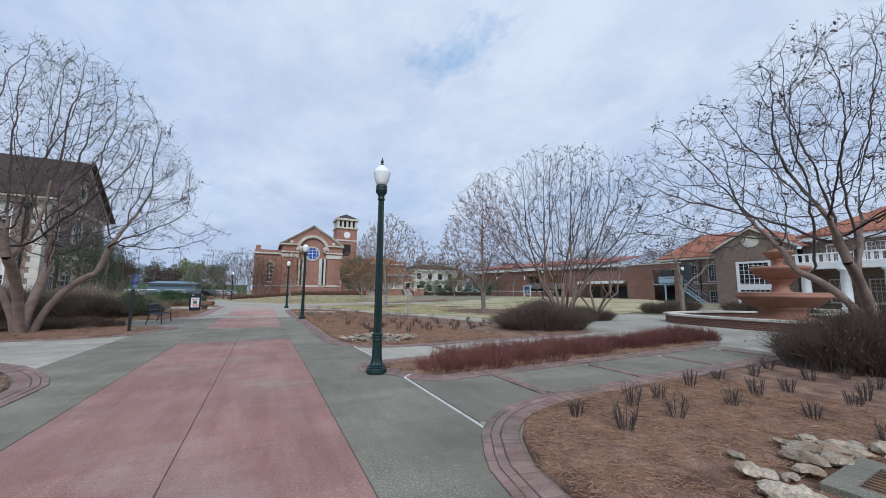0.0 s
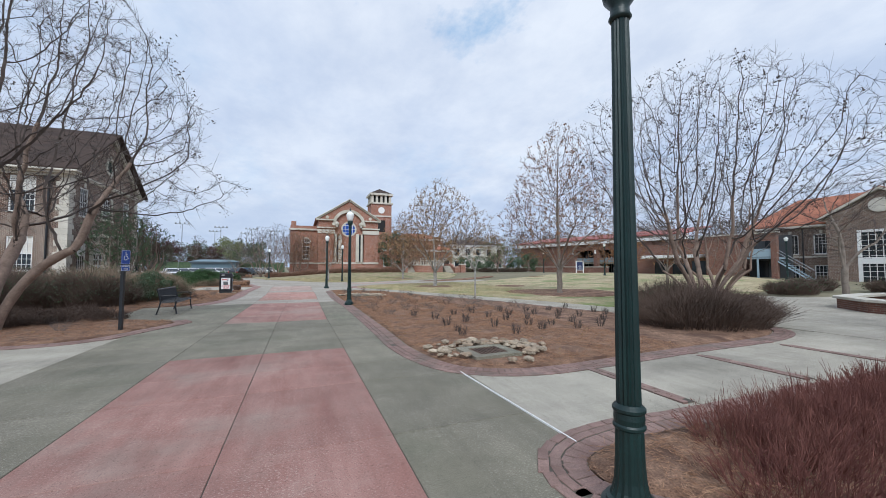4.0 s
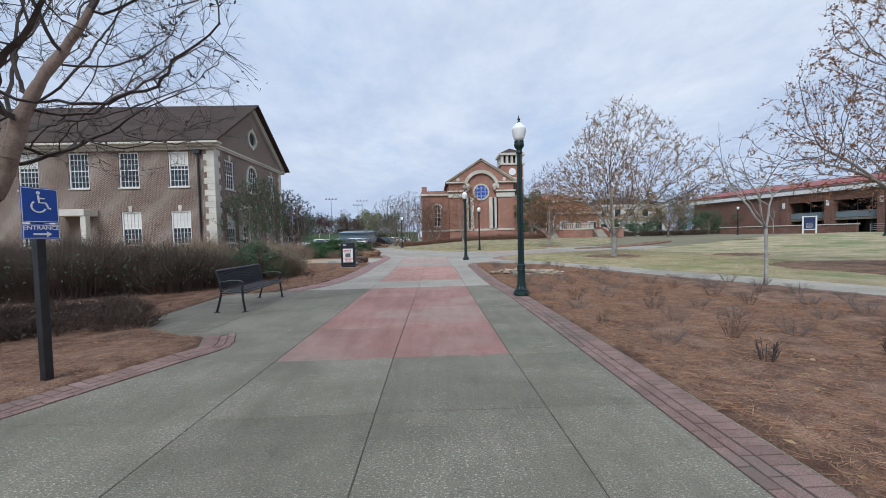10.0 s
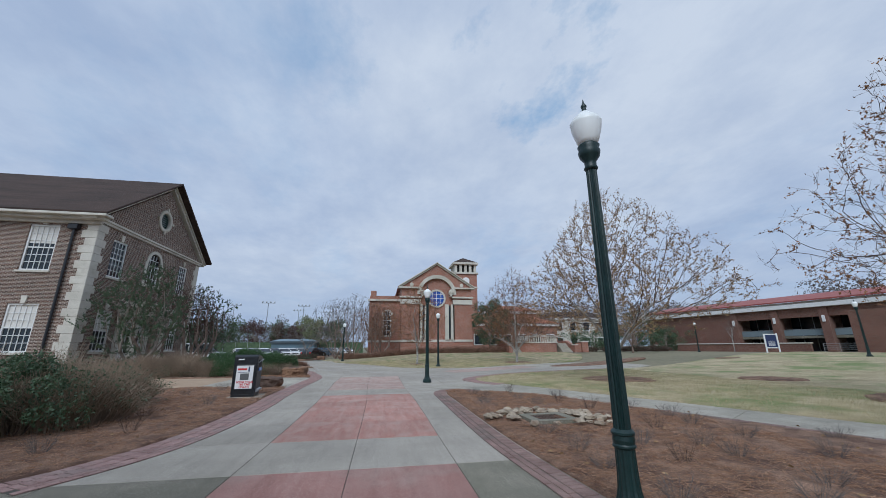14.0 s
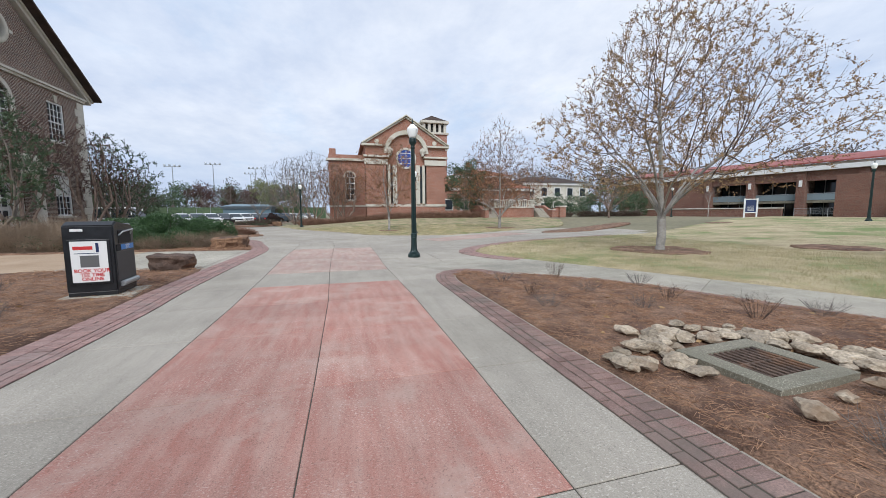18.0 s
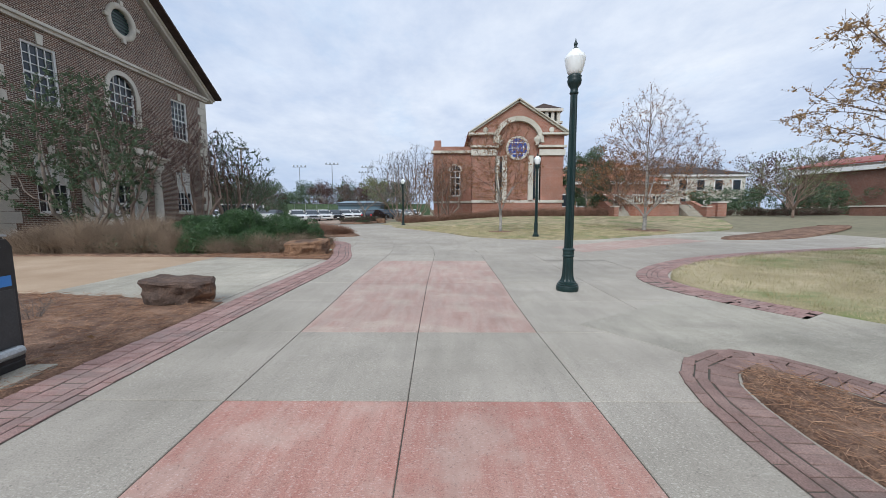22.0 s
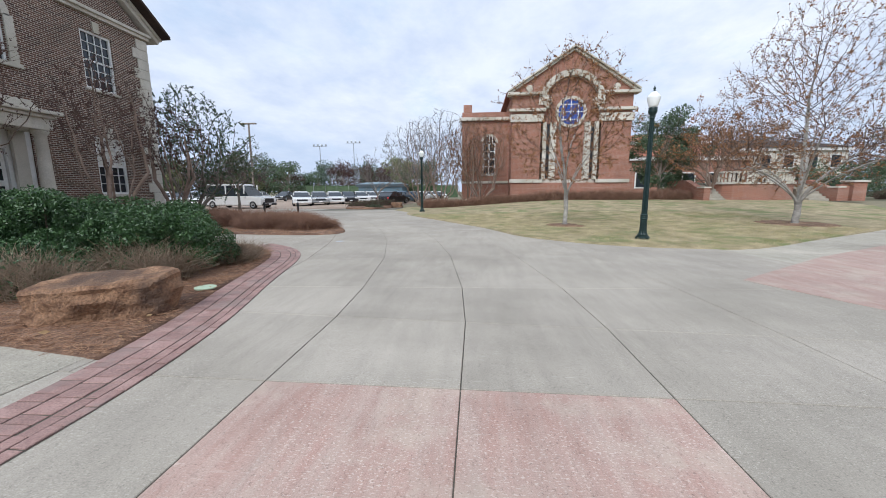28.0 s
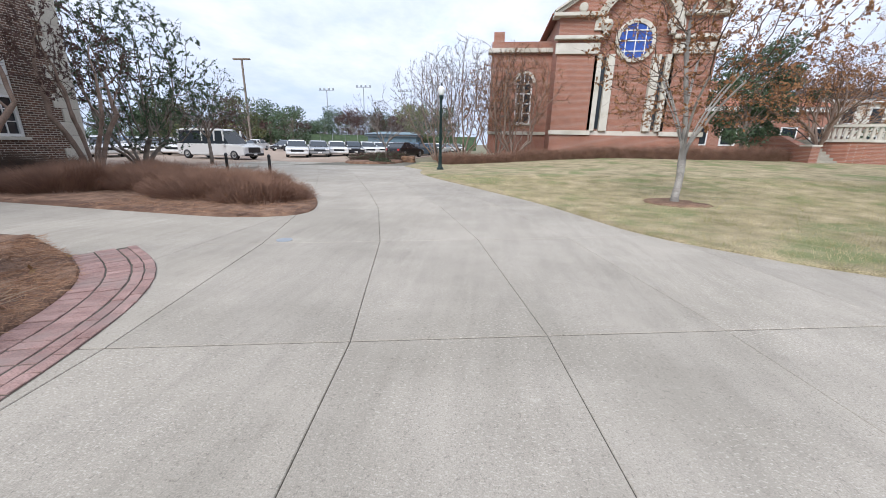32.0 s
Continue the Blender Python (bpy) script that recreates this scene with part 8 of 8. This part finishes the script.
def car_mesh_parts(parent, length, width, height, paint, van=False):
    L, W, H = length / 2, width / 2, height
    if van:
        body = [(-L, 0.32), (-L, 1.0), (-L + 0.02, 1.05), (L - 1.25, 1.08), (L - 0.1, 0.98), (L, 0.86), (L, 0.34), (L - 0.1, 0.26), (-L + 0.1, 0.26)]
        cab = [(-L + 0.03, 1.06), (-L + 0.12, H - 0.16), (L - 2.0, H - 0.16), (L - 1.3, 1.09)]
        roof = [(-L + 0.10, H - 0.18), (-L + 0.2, H - 0.02), (-L + 0.5, H), (L - 2.3, H), (L - 2.0, H - 0.06), (L - 1.95, H - 0.18)]
    else:
        body = [(-L, 0.36), (-L, 0.74), (-L + 0.12, 0.92), (-L + 0.7, 0.95), (L - 1.35, 0.92), (L - 0.3, 0.76), (L, 0.62), (L, 0.34), (L - 0.12, 0.22), (-L + 0.15, 0.22)]
        cab = [(-L + 0.32, 0.94), (-L + 1.05, H - 0.12), (L - 2.25, H - 0.10), (L - 1.25, 0.93)]
        roof = [(-L + 0.95, H - 0.14), (-L + 1.25, H - 0.02), (L - 2.6, H), (L - 2.2, H - 0.12)]
    for nm, pr, w, mt in (("body", body, W, paint), ("glass", cab, W - 0.09, M_GLASS), ("roof", roof, W - 0.2, paint)):
        bm = prism(pr, 2 * w, None, Matrix.Translation((0, w, 0)) @ UPR)
        if nm == "glass":
            for v in bm.verts:
                if v.co.z > 1.2:
                    v.co.y *= 0.84
        if nm != "glass":
            bmesh.ops.bevel(bm, geom=bm.edges, offset=0.06, segments=2, affect="EDGES")
        part(nm, bm, mt, parent)
    zc = (0.95 + H) / 2
    for s in (-1, 1):
        for x in ((-L + 0.4 + (0.6 if not van else 0.1), -0.1, L - 1.75) if not van else (-L + 0.1, -0.7, 0.35, L - 1.75)):
            part("pillar", box(x - 0.05, x + 0.05, s * (W - 0.16) - 0.04, s * (W - 0.16) + 0.04, 0.93, H - 0.1), paint, parent)
        part("mirror", box(L - 1.65, L - 1.5, s * (W + 0.06) - 0.07, s * (W + 0.06) + 0.07, 0.95, 1.09, 0.02), paint, parent)
        part("headlight", box(L - 0.28, L + 0.012, s * (W - 0.26) - 0.18, s * (W - 0.26) + 0.18, 0.62 if not van else 0.72, 0.74 if not van else 0.88, 0.02), M_PAPER, parent, "clear headlight")
        part("tail_light", box(-L - 0.012, -L + 0.1, s * (W - 0.2) - 0.1, s * (W - 0.2) + 0.1, 0.66, 0.84, 0.02), M_REDP, parent, "red tail light")
        for x in (-L + 0.85, L - 0.88):
            mw = Matrix.Translation((x, s * (W - 0.1), 0.33)) @ UPR
            wheel = part("wheel", lathe([(0.17, -0.1), (0.31, -0.11), (0.33, -0.06), (0.33, 0.06), (0.31, 0.11), (0.17, 0.1)], 20, 0, 0, None, mw), M_BLACK, parent, "black tyre", True)
            part("rim", lathe([(0.2, -0.115), (0.19, -0.1), (0.19, 0.1), (0.2, 0.115), (0.05, 0.09)], 14, 0, 0, None, mw), M_METAL, wheel)
    part("grille", box(L - 0.05, L + 0.015, -W + 0.4, W - 0.4, 0.5, 0.68 if not van else 0.86, 0.01), M_BLACK, parent)
    part("bumper", box(L - 0.1, L + 0.06, -W + 0.08, W - 0.08, 0.28, 0.46, 0.04), M_BLACK if van else paint, parent)
    part("number_plate", box(L + 0.06, L + 0.07, -0.16, 0.16, 0.33, 0.44), M_PAPER, parent)


def paint(name, c, metal=0.2):
    m = plain(name, c, 0.25, metal)
    m.node_tree.nodes["Principled BSDF"].inputs["Coat Weight"].default_value = 0.4
    return m


P_WHITE, P_SILVER, P_BLACKC, P_BLUEC, P_GREYC = paint("car_white", (0.72, 0.72, 0.71), 0), paint("car_silver", (0.42, 0.43, 0.43), 0.5), paint("car_black", (0.02, 0.02, 0.024)), paint("car_blue", (0.04, 0.09, 0.16)), paint("car_grey", (0.13, 0.135, 0.14))
cars = {}
for nm, p in (("white", P_WHITE), ("silver", P_SILVER), ("black", P_BLACKC), ("blue", P_BLUEC), ("grey", P_GREYC)):
    c = thing("car", f"parked {nm} car in the lot", "car", (0, 0, 0), 0, "parked cars")
    car_mesh_parts(c, 4.6, 1.82, 1.47, p)
    cars[nm] = [c, False]


def put_car(nm, x, y, rz, s=1.0):
    c, usedup = cars[nm]
    m = pose(x, y, -0.035, 0, 0, rz)
    if usedup:
        copy_thing(c, m)
    else:
        c.matrix_basis = m
        cars[nm][1] = True


order = ["white", "silver", "white", "black", "white", "white", "silver", "grey", "white", "white", "blue", "white", "silver", "white", "black", "white"]
for k, nm in enumerate(order):
    put_car(nm, -18.2 + 0.72 * k, 74.2 + 2.75 * k, -62)
for k, nm in enumerate(["white", "silver", "white", "blue", "white", "grey", "white"]):
    put_car(nm, -27.5 - 2.75 * k, 72.5 + 0.5 * k, -78)
for k, nm in enumerate(["black", "blue", "grey", "white", "silver"]):
    put_car(nm, -9.6 + 0.25 * k, 80 + 6 * k, 70 + 4 * k)
for k, nm in enumerate(["white", "grey", "white", "silver", "white", "black"]):
    put_car(nm, -52 + 4.5 * k, 92, -90)
put_car("white", -29, 66.5, -40)
vn = thing("van", "white passenger van with a black grille, parked", "van", (-20.6, 67.6, -0.035), -6)
car_mesh_parts(vn, 5.7, 2.0, 2.1, P_WHITE, True)

# ---- light poles and far court lights ----
lp = thing("light_pole", "tall grey car park light pole with twin heads", "light pole", (-35.2, 93.1, -0.1))
part("pole", lathe([(0.3, 0), (0.28, 0.6), (0.16, 0.65), (0.13, 12.0)], 10), M_BARK, lp)
part("head", box(-1.2, 1.2, -0.2, 0.2, 11.9, 12.1, 0.03), M_BARK, lp)
for k, (x, y, h) in enumerate(((-34, 140, 15), (-25, 148, 15), (-16, 150, 15), (-43, 138, 14), (-9, 156, 15), (-30, 165, 15), (-20, 170, 15))):
    t = thing("court_light", "tall pale court floodlight mast", "light pole", (x, y, -0.1), 0, "court floodlights")
    part("mast", lathe([(0.16, 0), (0.1, h)], 8), M_METAL, t)
    part("crossarm", box(-2.0, 2.0, -0.06, 0.06, h - 0.1, h + 0.05), M_METAL, t)
    for j in range(4):
        part("floodlight", box(-1.9 + 1.15 * j, -1.5 + 1.15 * j, -0.25, 0.15, h + 0.05, h + 0.5, 0.03), M_METAL, t)
fence = thing("court_fence", "dark green windscreen fence round the far courts", "fence", (0, 0, -0.09))
for k in range(14):
    part("screen", box(-46 + 3 * k, -43.05 + 3 * k, 126, 126.05, 0.1, 3.0), M_LEAFD, fence)
    part("post", lathe([(0.05, 0), (0.05, 3.1)], 6, 0, 0, None, Matrix.Translation((-46 + 3 * k, 125.9, 0))), M_METAL, fence)
sheet("lot_island", spline([(-10.4, 65.8), (-8.0, 65.6), (-7.2, 68), (-7.6, 72), (-9.2, 73.5), (-10.6, 70)], 0.5, True), 0.8, 0.1, M_STRAW, "raised straw-covered island in the car park", 0.03, 0.05, 5, 0.16)
bare_tree("small_tree", "small bare tree on the car park island", -8.9, 70.2, 91, 4.6, 4, 0.4, 1.0, 0.06, 4, 0.42, 2, 0.05, M_BARK, M_TWIGG, None, 0, 0, 0.8, 1.3)

# ---- loose pine straw, grass, stray stones ----


def scatter(poly, n, rng):
    xs, ys = [p[0] for p in poly], [p[1] for p in poly]
    out = []
    while len(out) < n:
        x, y = rng.uniform(min(xs), max(xs)), rng.uniform(min(ys), max(ys))
        if inside(x, y, poly):
            out.append((x, y))
    return np.array(out)


def needles(name, poly, n, seed, lift=0.05, z_of=None):
    rng = np.random.default_rng(seed)
    p = scatter(poly, n, rng)
    for cx, cy, _ in DRAINS:
        p = p[(np.abs(p[:, 0] - cx) > 0.58) | (np.abs(p[:, 1] - cy) > 0.52)]
    n = len(p)
    z = np.array([lift + 0.035 * noise.noise((x * 1.7, y * 1.7, 0)) for x, y in p])
    a = rng.uniform(0, 6.283, n)
    ln = rng.uniform(0.05, 0.14, n)
    p0 = np.stack([p[:, 0], p[:, 1], z + rng.uniform(-0.01, 0.012, n)], 1)
    p1 = p0 + np.stack([np.cos(a) * ln, np.sin(a) * ln, rng.normal(0.004, 0.014, n)], 1)
    ob = raw(name, *sticks(p0, p1, 0.0025, 0.0015, 3), M_STRAWB)
    return tagged(ob, "loose brown pine needles on the bed", "pine straw", "", "stuff")


def clip(poly, x0, x1, y0, y1):
    """The part of an outline inside a rectangle."""
    for axis, lim, keep in ((0, x0, 1), (0, x1, -1), (1, y0, 1), (1, y1, -1)):
        out = []
        for p, q in zip(poly, poly[1:] + poly[:1]):
            a, b = (p[axis] - lim) * keep, (q[axis] - lim) * keep
            if a >= 0:
                out.append(p)
            if a * b < 0:
                t = a / (a - b)
                out.append((p[0] + (q[0] - p[0]) * t, p[1] + (q[1] - p[1]) * t))
        poly = out
    return poly


needles("loose_straw", clip(bed_polys["bed_fountain_walk"], 2, 8, 0, 6), 17100, 1)
needles("loose_straw", clip(bed_polys["bed_long"], 2, 8, 10, 20), 28500, 2)
needles("loose_straw", clip(bed_polys["bed_long"], 2, 7, 20, 33), 28500, 3)
needles("loose_straw", clip(bed_polys["bed_entrance"], -7, -2, 15, 36), 24700, 4)
needles("loose_straw", clip(bed_polys["bed_boulder"], -7, -2, 39, 47), 15200, 5)
needles("loose_straw", clip(bed_polys["bed_lot"], -9, -4, 47, 54), 5000, 6)
needles("loose_straw", bed_polys["bed_red_twig"], 6000, 7)


def blades(name, poly, n, seed):
    rng = np.random.default_rng(seed)
    p = scatter(poly, n, rng)
    z = np.array([terrain(x, y) + 0.03 for x, y in p])
    p0 = np.stack([p[:, 0], p[:, 1], z], 1)
    p1 = p0 + np.stack([rng.normal(0, 0.025, n), rng.normal(0, 0.025, n), rng.uniform(0.03, 0.075, n)], 1)
    ob = raw(name, *sticks(p0, p1, 0.0035, 0.001, 3), M_BLADE)
    return tagged(ob, "short straw-coloured and green grass blades", "grass", "", "stuff")


blades("lawn_grass", clip(LAWN1, 4.5, 16, 24, 42), 42000, 11)
blades("lawn_grass", clip(LAWN2, -4, 14, 45, 58), 42000, 12)
rl = np.random.default_rng(33)
pts = np.concatenate([scatter(clip(bed_polys["bed_entrance"], -8, -2, 15, 36), 160, rl), scatter(clip(bed_polys["bed_long"], 2, 8, 10, 33), 260, rl), scatter(clip(bed_polys["bed_boulder"], -7, -2, 39, 47), 70, rl)])
ob = raw("fallen_leaves", *leaf_quads(np.column_stack([pts, np.full(len(pts), 0.075)]), 0.035, rl, 0.9), M_BUD)
tagged(ob, "scattered pale dry leaves on the straw", "leaves", "", "stuff")

# ---- clay paver borders, last ----
BRK = bpy.data.meshes.new("paver")
_v = [(x * 0.0955, y * 0.0452, -0.03) for x, y in ((-1, -1), (1, -1), (1, 1), (-1, 1))] + [(x * 0.0955, y * 0.0452, -0.003) for x, y in ((-1, -1), (1, -1), (1, 1), (-1, 1))] + [(x * 0.091, y * 0.0405, 0.0) for x, y in ((-1, -1), (1, -1), (1, 1), (-1, 1))]
BRK.from_pydata(_v, [], [(8, 9, 10, 11)] + [(k, (k + 1) % 4, 4 + (k + 1) % 4, 4 + k) for k in range(4)] + [(4 + k, 4 + (k + 1) % 4, 8 + (k + 1) % 4, 8 + k) for k in range(4)])
BRK.materials.append(M_PAVER)
BV = np.array(_v)
BF = [tuple(p.vertices) for p in BRK.polygons]


def border(line, side, rows, first, seed, lift=0.014, brick=None, rest_mat=None):
    """Courses of clay pavers beside a line: rows of (offset, across). The 300 from 'first' metres on are single pieces."""
    rng = random.Random(seed)
    P = [Vector((*p, 0)) for p in line]
    cum = [0.0]
    for a, b in zip(P, P[1:]):
        cum.append(cum[-1] + (b - a).length)
    total = cum[-1]

    def at(s):
        s = max(0, min(total - 1e-4, s))
        k = max(i for i in range(len(cum) - 1) if cum[i] <= s)
        d = (P[k + 1] - P[k]).normalized()
        return P[k] + d * (s - cum[k]), d
    th = tagged(new("paver_border"), "border of worn reddish clay pavers along the walk", "paver border", "", "structure")
    wide = max(o + (0.1 if ac else 0.05) for o, ac in rows)
    v, f = [], []
    n = max(2, int(total / 0.25))
    for i in range(n + 1):
        q, d = at(total * i / n)
        nr = Vector((d.y, -d.x, 0)) * side
        for o in (0.0, wide):
            p = q + nr * o
            v.append((p.x, p.y, lift - 0.008))
    for i in range(n):
        f.append((2 * i, 2 * i + 1, 2 * i + 3, 2 * i + 2))
    raw("bedding", v, f, M_JOINT, th)
    ms = []
    for r, (o, across) in enumerate(rows):
        step = 0.101 if across else 0.202
        s = step / 2 + (step / 2 if r % 2 else 0)
        while s < total:
            q, d = at(s)
            nr = Vector((d.y, -d.x, 0)) * side
            p = q + nr * o
            ang = math.degrees(math.atan2(d.y, d.x)) + (90 if across else 0) + rng.gauss(0, 0.6)
            ms.append((abs(s - first), pose(p.x, p.y, lift + rng.gauss(0, 0.0016), rng.gauss(0, 0.5), rng.gauss(0, 0.5), ang)))
            s += step
    ms.sort(key=lambda t: t[0])
    for _, m in ms[:260]:
        ob = new("paver", brick or BRKO)
        ob.parent = th
        ob.matrix_local = m
    rest = ms[260:]
    if rest:
        vv, ff = [], []
        for i, (_, m) in enumerate(rest):
            M = np.array(m)
            vv.append(BV @ M[:3, :3].T + M[:3, 3])
            ff += [tuple(k + i * 12 for k in t) for t in BF]
        tagged(raw("paver_rest", np.concatenate(vv).tolist(), ff, rest_mat or M_PAVEROI, th), "", "", "", "stuff")


def by_island(material):
    m = material.copy()
    m.name = material.name + "_joined"
    nt = m.node_tree
    for nd in list(nt.nodes):
        if nd.bl_idname == "ShaderNodeObjectInfo":
            g = nt.nodes.new("ShaderNodeNewGeometry")
            for lk in list(nt.links):
                if lk.from_node == nd:
                    nt.links.new(g.outputs["Random Per Island"], lk.to_socket)
    return m


M_PAVERI, M_PAVEROI = by_island(M_PAVER), by_island(M_PAVERO)
BRKO = BRK.copy()
BRKO.materials.clear()
BRKO.materials.append(M_PAVERO)
NARROW = [(0.05, False), (0.152, False), (0.31, True)]
WIDE = [(0.05, False), (0.152, False), (0.31, True), (0.516, True)]
border(L_MID, -1, WIDE, 15.5, 1, 0.014, BRK, M_PAVERI)
border(B3_LEFT, 1, NARROW, 13.5, 2)
border(B3_FRONT, -1, NARROW, 3.0, 3)
border(L_FRONT, -1, NARROW, 4.0, 4)
border(L0, -1, NARROW, 15.0, 5)
border(B1_OUT, 1, NARROW, 11.0, 6)
border(TW_OUT + TW_OUT[:1], -1, NARROW, 1.5, 7)
border(B3_BACK, -1, [(0.1, True)], 4.0, 8)
for x in (4.7, 7.15, 9.7, 12.3):
    border([(x - 0.1, 4.98), (x - 0.1, 5.6), (x - 0.1, 6.4)], 1, [(0.05, False), (0.152, False)], 0.5, 20 + int(x))
for x in (5.1, 7.7, 10.3):
    border([(x - 0.1, 8.75), (x - 0.1, 9.5), (x - 0.1, 10.3)], 1, [(0.05, False), (0.152, False)], 0.5, 40 + int(x))
border(spline([(5.55, 33.8), (5.0, 34.9), (4.9, 36.2), (6.0, 37.7), (8.4, 39.4), (12.2, 40.9), (16, 42.0)], 0.3), -1, [(0.10, True), (0.252, False), (0.354, False), (0.506, True)], 3.5, 60, 0.014, BRK, M_PAVERI)
